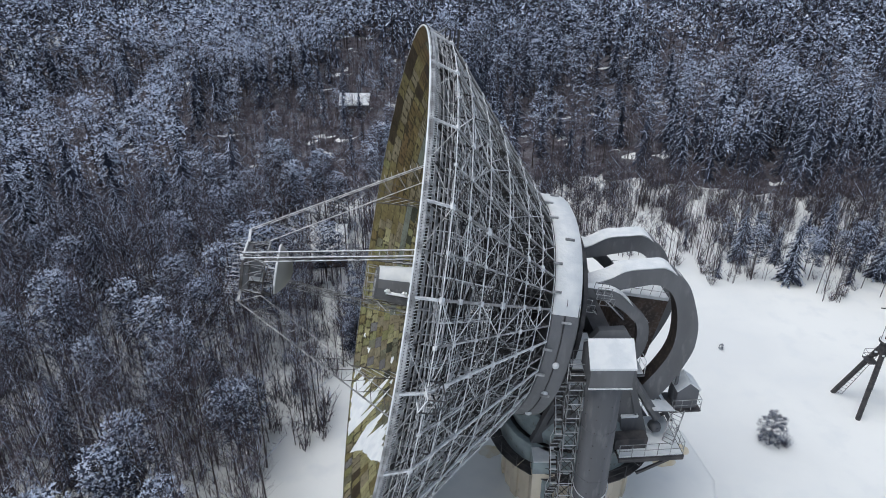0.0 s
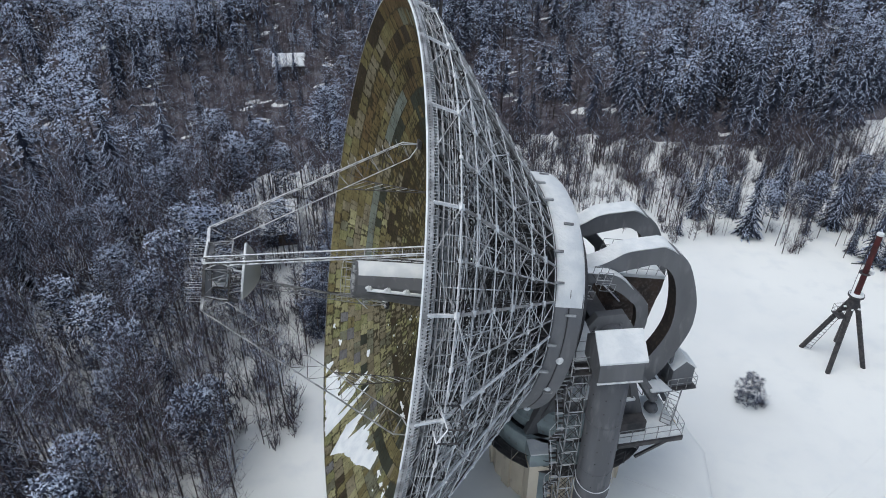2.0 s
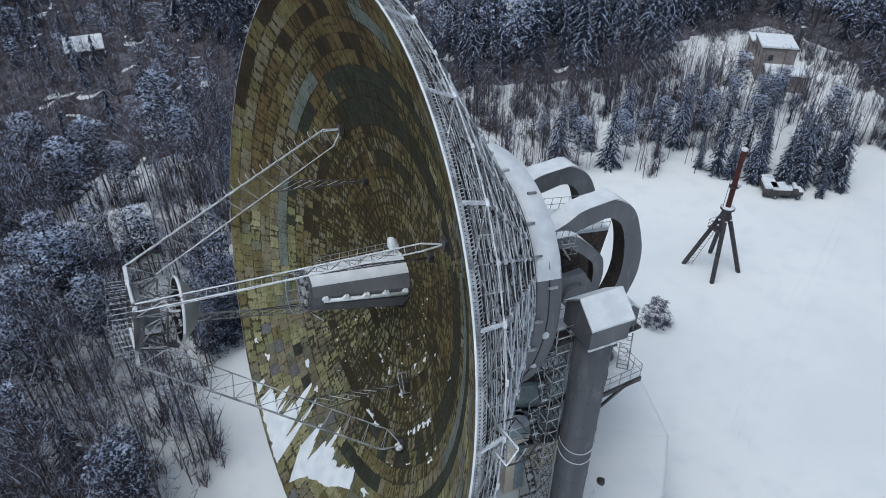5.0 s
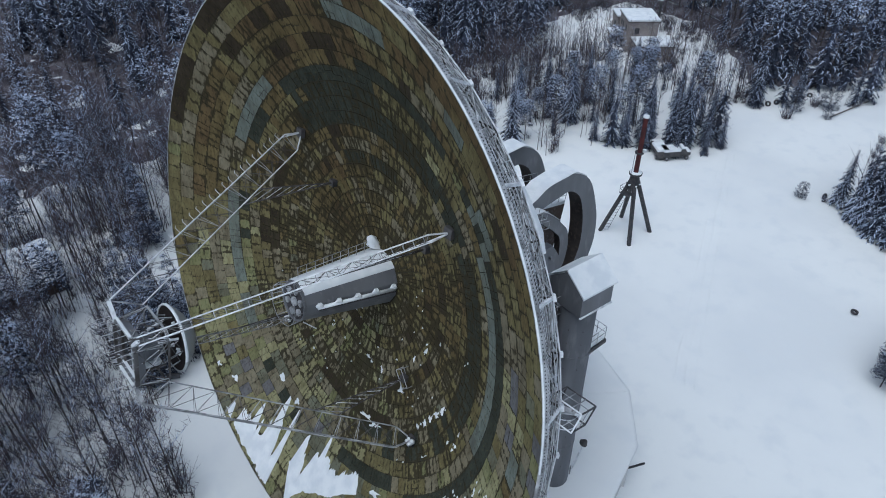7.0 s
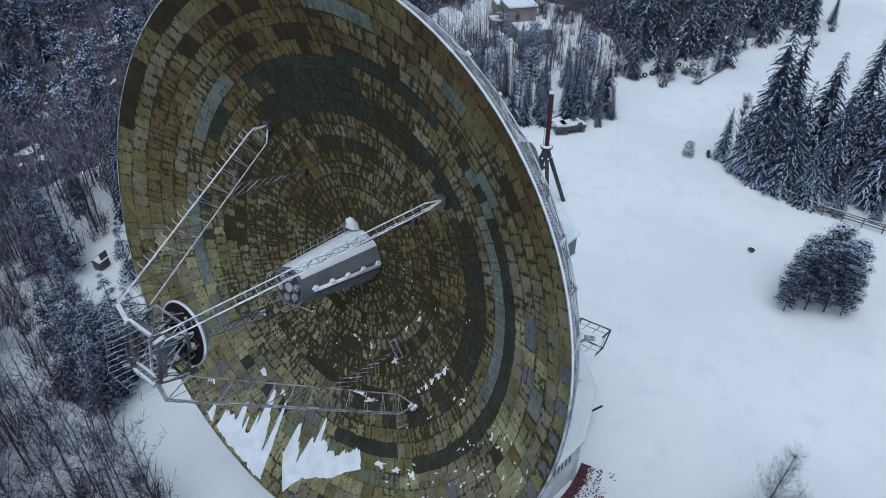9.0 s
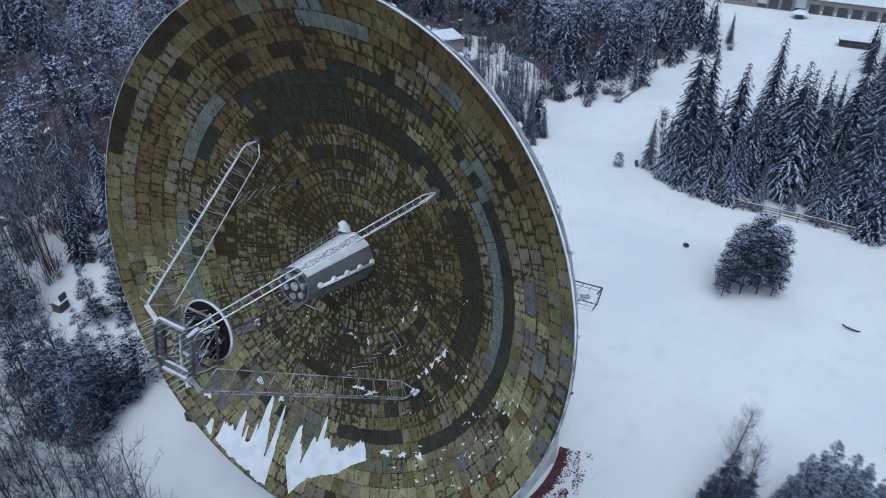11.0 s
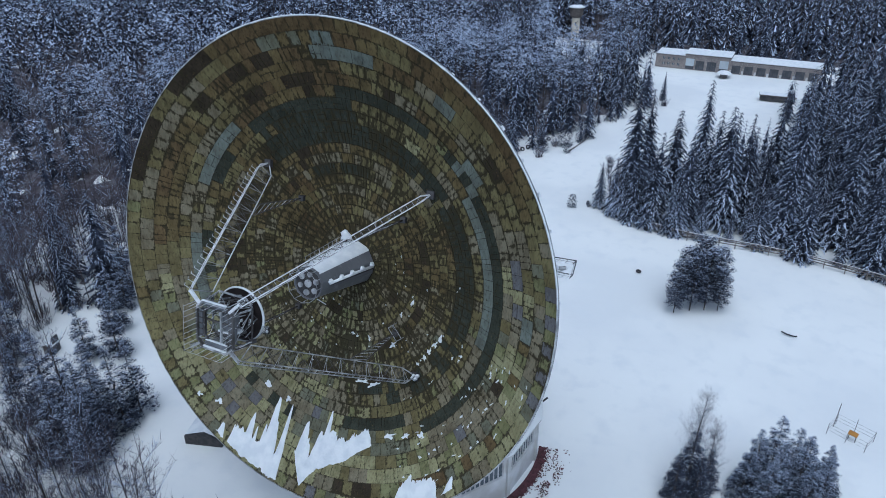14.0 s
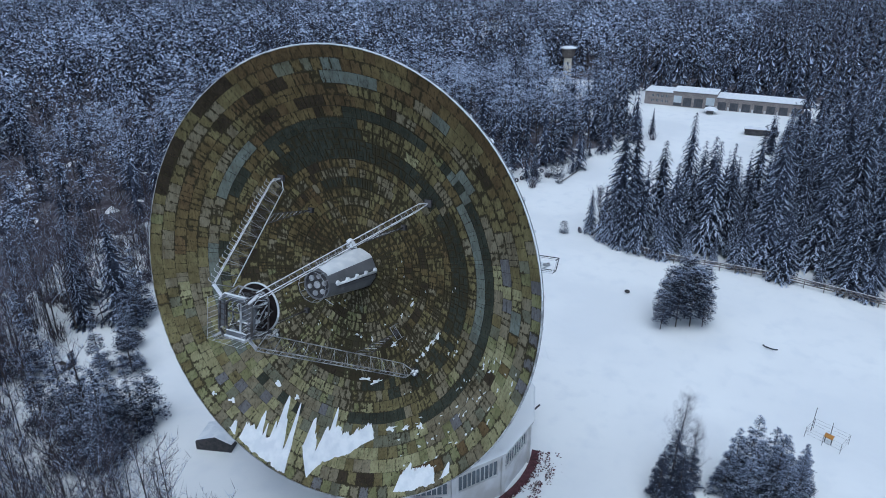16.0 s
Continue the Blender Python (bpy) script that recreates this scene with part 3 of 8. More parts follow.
for k in range(48):
    a0, a1 = 7.5 * k, 7.5 * (k + 1)
    e, f = (a0, a1) if k % 2 else (a1, a0)
    lattice.tube(polar(16.0, e, -0.25), polar(15.6, f, -1.45), 0.026, n=4, slot=0)
# secondary lattice through the depth: long radial lines, hoops and ties, bright near the rim, deeper tubes coloured
# dark as shade
rw = random.Random(31)
STATIONS = (15.2, 14.3, 13.3, 12.2, 11.1, 10.0, 8.9, 7.8)


def depth_point(r, a, f):
    zo, zi = -9.2 + 7.75 * (r - 7.12) / 8.48, bowl(r) - 0.35
    return polar(r, a, zo + (zi - zo) * f)


for k in range(96):
    a = 3.75 * k
    for f in (0.1, 0.3, 0.5, 0.7, 0.88):
        inner = 8 if f < 0.4 or k % 2 else 5
        for s in range(inner - 1):
            if rw.random() < 0.1:
                continue
            p, q = depth_point(STATIONS[s], a, f), depth_point(STATIONS[s + 1], a, f)
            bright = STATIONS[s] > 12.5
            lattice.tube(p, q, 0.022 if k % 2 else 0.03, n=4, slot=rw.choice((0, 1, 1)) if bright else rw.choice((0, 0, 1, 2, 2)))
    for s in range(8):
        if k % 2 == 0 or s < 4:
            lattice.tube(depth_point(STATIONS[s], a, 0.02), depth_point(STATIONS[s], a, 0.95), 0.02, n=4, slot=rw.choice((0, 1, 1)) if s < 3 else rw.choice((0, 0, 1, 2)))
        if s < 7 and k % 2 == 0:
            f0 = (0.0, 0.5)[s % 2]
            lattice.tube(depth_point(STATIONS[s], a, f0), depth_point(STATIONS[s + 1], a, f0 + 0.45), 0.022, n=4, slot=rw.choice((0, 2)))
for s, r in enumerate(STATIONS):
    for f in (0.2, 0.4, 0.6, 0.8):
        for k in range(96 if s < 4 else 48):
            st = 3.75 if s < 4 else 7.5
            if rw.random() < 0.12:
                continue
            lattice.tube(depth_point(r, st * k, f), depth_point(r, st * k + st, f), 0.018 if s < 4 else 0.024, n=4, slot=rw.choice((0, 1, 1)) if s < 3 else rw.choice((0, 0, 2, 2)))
for z in (-0.45, -0.7, -0.95, -1.2):
    r = 16.0 - 0.4 * (-z - 0.2) / 1.25
    for k in range(96):
        lattice.tube(polar(r, 3.75 * k, z), polar(r, 3.75 * k + 3.75, z), 0.018, n=4, slot=0)
for i in range(3000):
    s = rw.randrange(0, 7)
    a, f = 7.5 * rw.randrange(48), rw.choice((0.02, 0.02, 0.25, 0.5, 0.75))
    p = depth_point(STATIONS[s], a, f)
    q = depth_point(STATIONS[min(7, s + rw.choice((0, 1, 1)))], a + rw.choice((-7.5, 7.5)), min(0.95, max(0.02, f + rw.uniform(-0.35, 0.35))))
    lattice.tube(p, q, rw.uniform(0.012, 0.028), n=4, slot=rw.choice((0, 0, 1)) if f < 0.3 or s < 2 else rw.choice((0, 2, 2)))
# light purlins between the ribs, along and round the cone
for k in range(192):
    a = 1.875 * k
    if k % 4 == 0:
        continue
    for s in range(1, len(OUT) - 1):
        if (k + s) % 3 == 0:
            p, q = polar(OUT[s][0] - 0.3, a, OUT[s][1] + 0.25), polar(OUT[s + 1][0] - 0.3, a, OUT[s + 1][1] + 0.25)
            lattice.tube(p, q, 0.022, n=4, slot=2 if k % 2 else 0)
    if k % 2:
        lattice.tube(polar(15.9, a, -0.3), polar(15.2, a, -1.7), 0.02, n=4, slot=0)
        lattice.tube(polar(15.2, a, -1.7), polar(12.8, a + 3.75, bowl(12.8) - 0.3), 0.02, n=4, slot=2)
for s in range(len(OUT) - 1):
    r, z = (OUT[s][0] + OUT[s + 1][0]) / 2 - 0.15, (OUT[s][1] + OUT[s + 1][1]) / 2 + 0.1
    for k in range(48):
        lattice.tube(polar(r, 7.5 * k, z), polar(r, 7.5 * k + 7.5, z), 0.026, n=4, slot=(2, 0)[k % 2])
for r in (8.4, 10.0, 11.8, 13.4):
    f = (r - 7.05) / 8.2
    for k in range(48):
        z0, z1 = bowl(r) - 0.4, -9.0 + 6.7 * f + 0.1
        for j in (0.3, 0.65):
            lattice.tube(polar(r, 7.5 * k, z0 + (z1 - z0) * j), polar(r, 7.5 * k + 7.5, z0 + (z1 - z0) * (j + 0.12 * (-1) ** k)), 0.028, n=4, slot=2)
tagged(part("truss_lattice", lattice, [TRUSS, FROSTED, DIMTUBE], dish, "dense lattice of frosted steel tubes, inner ones coloured dark as shade"), kind="stuff")

# gusset plates with small caps of snow at the outer joints
gus = Geo()
for s in range(1, len(OUT) - 1):
    for k in range(24):
        for half in (0, 1):
            p = polar(OUT[s][0] + 0.05, 15 * k + 7.5 * half, OUT[s][1])
            w = (0.3, 0.2)[half] * (0.8 + 0.4 * noise.noise((s * 3.1, k * 1.7, half)))
            gus.box(p, (w, w, 0.12), Matrix.Rotation(radians(15 * k), 3, "Z") @ Matrix.Rotation(radians(-40), 3, "Y"))
tagged(part("gusset_rest", gus, FROSTED, dish, "snow-dusted joint plates"), kind="stuff")

# drum behind the trusses
g = Geo()
g.lathe([(7.15, -9.25), (7.2, -9.3), (7.2, -9.96), (7.14, -10.0), (7.14, -10.04), (7.2, -10.08), (7.18, -10.82), (7.06, -10.92), (5.2, -11.3), (5.2, -9.4), (6.0, -9.2)], 72, closed=True)
drum = part("hub_drum", g, PAINTED, dish, "grey welded steel ring drum", smooth=False)
g = Geo()
g.lathe([(0.2, -9.35), (5.6, -9.35), (5.6, -9.6), (0.2, -9.6)], 48, closed=True)
g.lathe([(0.2, -11.6), (5.6, -11.6), (5.6, -11.85), (0.2, -11.85)], 48, closed=True)
part("hub_plate", g, DARKSTEEL, dish, "dark plate closing the drum")
g = Geo()
top = []
n = 60
for i in range(n + 1):
    a = 28 + 128 * i / n
    edge = 0.02 + 0.11 * min(1, min(i, n - i) / 4)
    w = 0.25 * noise.noise((i * 0.35, 0, 0))
    top.append([polar(7.16, a, -9.26), polar(7.2 + edge, a, -9.34), polar(7.2 + edge, a, -10.0), polar(7.2 + edge, a, -10.7 + 0.3 * w), polar(7.1, a, -10.9)])
g.add([p for row in top for p in row], [(i * 5 + e, (i + 1) * 5 + e, (i + 1) * 5 + e + 1, i * 5 + e + 1) for i in range(n) for e in range(4)])
part("drum_snow", g, FIRN, drum, "snow lying on the drum", smooth=True)
g = Geo()
for i in range(40):
    g.tube(polar(7.3, 32 + 3 * i, -10.02), polar(7.3, 35 + 3 * i, -10.02), 0.02, n=4)
for i in range(36):
    g.tube(polar(7.2, -78 + 3 * i, -10.02), polar(7.2, -75 + 3 * i, -10.02), 0.022, n=4)
part("seam_strip", g, DARKSTEEL, drum, "dark seam between the two halves")
for a in (4, -14, -38, -60, -75):
    g = Geo()
    g.lathe([(0.22, 0), (0.2, 0.1), (0.1, 0.16), (0.01, 0.18)], 9)
    part("snow_lump", g, FIRN, drum, "lump of snow on a bolt", at=Matrix.Translation(polar(7.18, a, -10.1)) @ Matrix.Rotation(radians(a - 90), 4, "Z") @ Matrix.Rotation(radians(-90), 4, "X"), smooth=True)
for k in range(14):
    a = 13 * k - 14
    b = Geo().box(polar(7.36, a, -9.3 if k % 3 else -10.1), (0.14, 0.12, 0.55), Matrix.Rotation(radians(a), 3, "Z"))
    part("bracket", b, STEEL, drum)

# counterweight horns: box beams that curl back from the drum
HORN_OUT = [(3.1, -11.4), (4.15, -13.4), (4.9, -14.4), (5.3, -15.8), (5.5, -16.8), (5.2, -17.7), (4.6, -18.6), (3.55, -19.4), (1.95, -20.3), (0.65, -20.7), (-0.5, -20.8), (-2.2, -20.5), (-3.6, -20.1), (-4.9, -19.5)]
HORN_IN = [(2.7, -11.4), (3.3, -13.7), (3.65, -14.65), (3.95, -15.5), (4.27, -16.5), (4.1, -17.25), (3.65, -17.9), (2.75, -18.5), (1.5, -19.0), (0.2, -19.3), (-0.95, -19.25), (-2.2, -18.9), (-3.4, -18.4), (-4.1, -18.0)]


def smooth_line(pts, k=5):
    """Points along a Catmull-Rom curve through pts."""
    out = []
    for i in range(len(pts) - 1):
        p0, p1, p2, p3 = (Vector(pts[max(0, min(len(pts) - 1, i + d))]) for d in (-1, 0, 1, 2))
        for j in range(k):
            t = j / k
            out.append(0.5 * (2 * p1 + (p2 - p0) * t + (2 * p0 - 5 * p1 + 4 * p2 - p3) * t * t + (3 * p1 - p0 - 3 * p2 + p3) * t ** 3))
    return out + [Vector(pts[-1])]


def curled_beam(name, outer, inner, x0, x1, mat, parent, label, snow_to, cover=0.07):
    o, i_ = smooth_line(outer), smooth_line(inner)
    g = Geo()
    vs = []
    for p, q in zip(o, i_):
        vs += [(x0, p[0], p[1]), (x1, p[0], p[1]), (x1, q[0], q[1]), (x0, q[0], q[1])]
    k = len(o)
    fs = [(r * 4 + e, r * 4 + (e + 1) % 4, (r + 1) * 4 + (e + 1) % 4, (r + 1) * 4 + e) for r in range(k - 1) for e in range(4)]
    g.add(vs, fs + [(3, 2, 1, 0), (4 * k - 4, 4 * k - 3, 4 * k - 2, 4 * k - 1)])
    # x1 side and inner curve take the rusty colour with shadow painted in
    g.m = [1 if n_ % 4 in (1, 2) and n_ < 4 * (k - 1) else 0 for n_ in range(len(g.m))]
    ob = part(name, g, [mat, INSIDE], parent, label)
    s = Geo()
    rows = []
    for r in range(snow_to + 1):
        p = o[r]
        c = cover * min(1, 0.1 + min(r, snow_to - r) / 3)
        d = (p - i_[r]).normalized()
        wob = 0.06 * noise.noise((r * 0.5, x0, 1))
        e0 = x0 + 0.02 if r < snow_to - 4 else x0 + 0.02 + 0.1 * (r - snow_to + 4)
        rows += [(e0, p[0] - 0.02, p[1]), (e0 + 0.08, p[0] + d[0] * c, p[1] + d[1] * c), (x1 - 0.1 + wob, p[0] + d[0] * c, p[1] + d[1] * c), (x1 - 0.01, p[0] - 0.02, p[1])]
    s.add(rows, [(r * 4 + e, r * 4 + e + 1, (r + 1) * 4 + e + 1, (r + 1) * 4 + e) for r in range(snow_to) for e in range(3)])
    part("snow_cap", s, FIRN, ob, "snow lying on top")
    for r in range(26, k, 9):
        w = Geo()
        a, b = o[r], i_[r]
        dd = (a - b).normalized()
        w.beam((x0 - 0.012, *(a + dd * 0.012)), (x0 - 0.012, *b), 0.03, 0.02, up=(1, 0, 0))
        w.beam((x0, *(a + dd * 0.012)), (x1, *(a + dd * 0.012)), 0.05, 0.025, up=(0, *dd))
        w.beam((x1 + 0.012, *(a + dd * 0.012)), (x1 + 0.012, *b), 0.03, 0.02, up=(1, 0, 0))
        part("weld_strap", w, FROSTED, ob)
    return ob


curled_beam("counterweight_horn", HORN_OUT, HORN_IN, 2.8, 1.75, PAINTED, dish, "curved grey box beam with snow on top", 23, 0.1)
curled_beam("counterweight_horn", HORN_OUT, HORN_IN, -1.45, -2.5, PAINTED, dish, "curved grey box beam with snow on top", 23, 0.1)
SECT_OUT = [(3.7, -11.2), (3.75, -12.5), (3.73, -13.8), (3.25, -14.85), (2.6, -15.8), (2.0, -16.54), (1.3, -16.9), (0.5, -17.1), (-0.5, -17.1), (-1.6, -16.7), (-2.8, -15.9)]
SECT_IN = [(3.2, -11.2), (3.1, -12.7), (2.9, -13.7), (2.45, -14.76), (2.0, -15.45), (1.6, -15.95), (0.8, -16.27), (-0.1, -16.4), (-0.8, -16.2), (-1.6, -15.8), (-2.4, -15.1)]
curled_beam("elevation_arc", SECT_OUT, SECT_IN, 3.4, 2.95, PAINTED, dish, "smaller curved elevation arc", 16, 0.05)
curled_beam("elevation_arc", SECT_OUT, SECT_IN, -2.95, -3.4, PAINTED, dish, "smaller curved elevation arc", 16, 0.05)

# ---- feed cone in the middle of the face ----
cone = part("feed_cone", Geo().lathe([(0.1, -5.6), (1.56, -5.45), (1.6, -5.3), (1.54, -5.2), (1.05, 0.15), (1.07, 0.2), (1.07, 0.3), (1.0, 0.3), (0.98, 0.1), (0.1, 0.05)], 12, 15, 375, closed=False), PAINTED, dish, "tapered grey twelve-sided feed cabin")
g = Geo()
rows = []
for i in range(25):
    f = i / 24
    r, z = 1.54 - 0.49 * f, -5.15 + 5.3 * f
    w = 4 * noise.noise((i * 0.4, 7, 0))
    rows += [polar(r + 0.015, 45, z), polar(r + 0.08, 52 + w, z), polar(r + 0.11, 90, z), polar(r + 0.09, 132 + w, z), polar(r + 0.015, 140, z)]
g.add(rows, [(i * 5 + e, i * 5 + e + 1, (i + 1) * 5 + e + 1, (i + 1) * 5 + e) for i in range(24) for e in range(4)])
part("cone_snow", g, FIRN, cone, "snow lying along the cabin", smooth=True)
g = Geo()
z0, z1 = -4.9, -0.4
g.tube(polar(1.06 + 0.48 * 4.9 / 5.2 + 0.1, 5, z0), polar(1.06 + 0.48 * 0.4 / 5.2 + 0.1, 5, z1), 0.11, 0.1, n=8, caps=True)
for i in range(5):
    z = z0 + (z1 - z0) * (0.02 + 0.24 * i)
    r = 1.06 + 0.48 * (-z / 5.2)
    b = Geo()
    b.tube(polar(r + 0.1, 6, z - 0.16), polar(r + 0.12, 12, z), 0.1, 0.15, n=7, caps=True)
    b.tube(polar(r + 0.12, 12, z), polar(r + 0.08, 9, z + 0.2), 0.15, 0.05, n=7, caps=True)
    part("snow_roll", b, FIRN, cone, "rounded roll of snow", smooth=True)
part("ledge_snow", g, FIRN, cone, "snow rolls along the side ledge", smooth=True)
g = Geo()
g.beam(polar(1.64, 1, -4.95), polar(1.2, 1, -0.45), 0.1, 0.14)
part("ledge", g, DARKSTEEL, cone)
for i in range(10):
    z = -4.9 + 0.52 * i
    r = 1.06 + 0.48 * (-z / 5.2)
    rod_part("post", polar(r, 118, z), polar(r + 0.55, 112, z), 0.018, STEEL, cone)
for h in (0.3, 0.55):
    rod_part("rail", polar(1.52 + h, 112, -4.9), polar(1.08 + h, 112, -0.2), 0.018, STEEL, cone)
part("front_plate", Geo().tube((0, 0, 0.02), (0, 0, 0.2), 0.97, n=24, caps=True), BLACKPIPE, cone, "dark front plate")
for k, (a, rr, s) in enumerate(((0, 0, 0.3), (20, 0.62, 0.22), (80, 0.62, 0.2), (140, 0.62, 0.24), (200, 0.62, 0.2), (260, 0.62, 0.24), (320, 0.62, 0.22))):
    c = Vector((rr * math.cos(radians(a)), rr * math.sin(radians(a)), 0.0))
    feed = Geo().tube(c + Vector((0, 0, 0.1)), c + Vector((0, 0, 0.3)), s * 0.8, s * 0.85, n=14, caps=True)
    part("feed_horn", feed, STEEL, cone, "round pale feed window")
for a in range(0, 360, 30):
    rod_part("ring_strut", polar(1.07, a, 0.25), polar(1.12, a, 0.85), 0.02, STEEL, cone)
    rod_part("ring_rail", polar(1.12, a, 0.85), polar(1.12, a + 30, 0.85), 0.018, STEEL, cone)
for a in (-60, -120, 200):
    rod_part("stay", polar(1.15, a, 0.0), polar(1.7, a - 4, -0.7), 0.03, FROSTED, cone)
g = Geo()
g.lathe([(0.42, -0.15), (0.4, 0.1), (0.3, 0.32), (0.16, 0.5), (0.02, 0.6)], 11)
g.v = [(x + 0.2 * noise.noise((x * 3, y * 3, z * 3)) - 0.6, y + 0.2 * noise.noise((y * 3, z * 3, x * 3)) + 0.35 * z - 4.95 + 4.95, z) for x, y, z in g.v]
g.v = [(x, 1.75 + z, -4.95 + y) for x, y, z in g.v]
part("snow_heap", g, FIRN, cone, "heap of snow behind the cabin", smooth=True)


# ---- four lattice legs and the cage with the secondary mirror ----
def leg(sx, sy):
    """Two outer chords with rungs, one inner chord, crossed braces between, and a slim strut to the face."""
    def at(a, c, e):
        return Vector((a * sx, c * sy, e))
    foot, strut_foot = at(6.2, 6.2, -3.5), at(4.0, 4.0, -4.4)
    out_a, out_b = at(6.15, 6.15, -2.35), at(1.64, 1.64, 8.45)
    in_a, in_b = at(5.5, 5.5, -2.85), at(1.32, 1.22, 7.15)
    side = Vector((-sy, sx, 0)).normalized() * 0.17
    bright = FROSTED if sy > 0 else STEEL
    lg = thing("lattice_leg", "", "", None)
    lg.parent = dish
    ends = ((out_a + side, out_b + side), (out_a - side, out_b - side), (in_a, in_b))
    for a, b in ends:
        rod_part("chord", foot, a, 0.04, bright, lg)
        rod_part("chord", a, b, 0.033, bright, lg)
    n = 11
    for i in range(n):
        f0, f1, fm = i / n, (i + 1) / n, (i + 0.5) / n
        for u in (0, 1):
            o0, o1 = ends[u][0].lerp(ends[u][1], f0), ends[u][0].lerp(ends[u][1], f1)
            q0, q1 = in_a.lerp(in_b, f0), in_a.lerp(in_b, f1)
            rod_part("brace", o0, q1, 0.011, DIMTUBE, lg)
            rod_part("brace", q0, o1, 0.011, DIMTUBE, lg)
            rod_part("brace", o0, q0, 0.013, STEEL, lg)
        rod_part("brace", ends[0][0].lerp(ends[0][1], f0), ends[1][0].lerp(ends[1][1], fm), 0.012, DIMTUBE, lg)
        rod_part("brace", ends[1][0].lerp(ends[1][1], fm), ends[0][0].lerp(ends[0][1], f1), 0.012, DIMTUBE, lg)
    outward = Vector((sx, sy, 0.6)).normalized()
    for i in range(26):
        f = (i + 0.5) / 26
        a, b = ends[0][0].lerp(ends[0][1], f), ends[1][0].lerp(ends[1][1], f)
        rod_part("rung", a, b, 0.018, STEEL, lg)
        if sy > 0 and sx < 0:
            rod_part("rung_guard", a, a + outward * 0.34 + side * 0.4, 0.014, FROSTED, lg)
            rod_part("rung_guard", a + outward * 0.34 + side * 0.4, a + outward * 0.4 - side * 0.6, 0.012, FROSTED, lg)
    part("foot_plate", Geo().box(foot + Vector((0, 0, 0.05)), (0.5, 0.5, 0.25)), DARKSTEEL, lg)
    for f, o in ((0.29, 0.1), (0.40, -0.1)):
        mid = in_a.lerp(in_b, f)
        rod_part("strut", strut_foot + side * o, mid + side * o, 0.035, DIMTUBE, lg)
    for i in range(9):
        p, q = strut_foot.lerp(in_a.lerp(in_b, 0.29), (i + 0.3) / 9), strut_foot.lerp(in_a.lerp(in_b, 0.40), (i + 1) / 9)
        rod_part("brace", p, q, 0.016, STEEL if i % 3 else FROSTED, lg)
        rod_part("brace", strut_foot.lerp(in_a.lerp(in_b, 0.29), (i + 1) / 9), strut_foot.lerp(in_a.lerp(in_b, 0.40), (i + 0.3) / 9), 0.016, DIMTUBE, lg)
    part("foot_plate", Geo().box(strut_foot + Vector((0, 0, 0.08)), (0.36, 0.36, 0.3)), DARKSTEEL, lg)
    if sy < 0:
        sn = Geo()
        for i in range(7):
            c = foot + Vector((rng.uniform(-0.3, 0.3), rng.uniform(-0.15, 0.3), rng.uniform(0.1, 0.3)))
            sn.tube(c, c + Vector((0.05, 0.15, 0.1)), 0.14, 0.05, n=6, caps=True)
        part("snow_lump", sn, FIRN, lg, "lump of snow on the foot", smooth=True)
    return lg


for sx, sy in ((1, 1), (-1, 1), (1, -1), (-1, -1)):
    tagged(leg(sx, sy), "frosted three-chord lattice leg")

cage = thing("mirror_cage", "", "")
cage.parent = dish
tagged(cage, "frosted steel cage that carries the secondary mirror")


def octagon(h, z, c=0.42, low=0.0):
    """An octagon of half width h; its lower edge lies `low` deeper."""
    return [Vector(p) for p in ((h, h - c, z), (h - c, h, z), (c - h, h, z), (-h, h - c, z), (-h, c - h - low, z), (c - h, -h - low, z), (h - c, -h - low, z), (h, c - h - low, z))]


H, LOW = 1.2, 0.2
front, back_ring = octagon(H, 8.42, low=LOW), octagon(H + 0.15, 7.1, low=0.1)
inner_ring = octagon(H - 0.34, 8.25, 0.3, LOW)
for k in range(8):
    a, b = front[k], front[(k + 1) % 8]
    part("ring_beam", Geo().beam(a, b, 0.12, 0.16), DIMTUBE if k in (0, 3, 4, 7) else STEEL, cage)
    part("ring_beam", Geo().beam(inner_ring[k], inner_ring[(k + 1) % 8], 0.1, 0.12), DIMTUBE, cage)
    rod_part("upright", a, inner_ring[k], 0.035, STEEL, cage)
    m0, m1 = a.lerp(b, 0.5), inner_ring[k].lerp(inner_ring[(k + 1) % 8], 0.5)
    rod_part("upright", m0, m1, 0.028, DIMTUBE, cage)
    c, d = back_ring[k], back_ring[(k + 1) % 8]
    part("ring_beam", Geo().beam(c, d, 0.08, 0.08), DIMTUBE if k > 3 else STEEL, cage)
    rod_part("stay", a, c, 0.028, STEEL, cage)
    rod_part("brace", a, d, 0.02, STEEL if k % 2 else FROSTED, cage)
    rod_part("brace", b, c, 0.018, DIMTUBE, cage)
    rod_part("brace", inner_ring[k], c, 0.02, DIMTUBE, cage)
    if k in (1, 2, 5):
        part("beam_snow", Geo().beam(a + Vector((0, 0.09, 0.03)), b + Vector((0, 0.09, 0.03)), 0.07, 0.1), FIRN, cage, "snow along the frame")
# side panels of the frame, dark grey plates
for sx in (-1, 1):
    part("side_plate", Geo().box((sx * (H - 0.16), -LOW / 2, 8.2), (0.26, 2 * H - 0.9, 0.32)), DULL, cage, "grey side plate of the frame")
    for y in np.linspace(-0.75, 0.55, 5):
        part("side_rib", Geo().box((sx * (H - 0.16), float(y), 8.37), (0.28, 0.05, 0.04)), DIMTUBE, cage)
part("sill_plate", Geo().box((0, -H - LOW + 0.2, 8.2), (2 * H - 0.9, 0.3, 0.32)), DULL, cage, "grey lower plate of the frame")
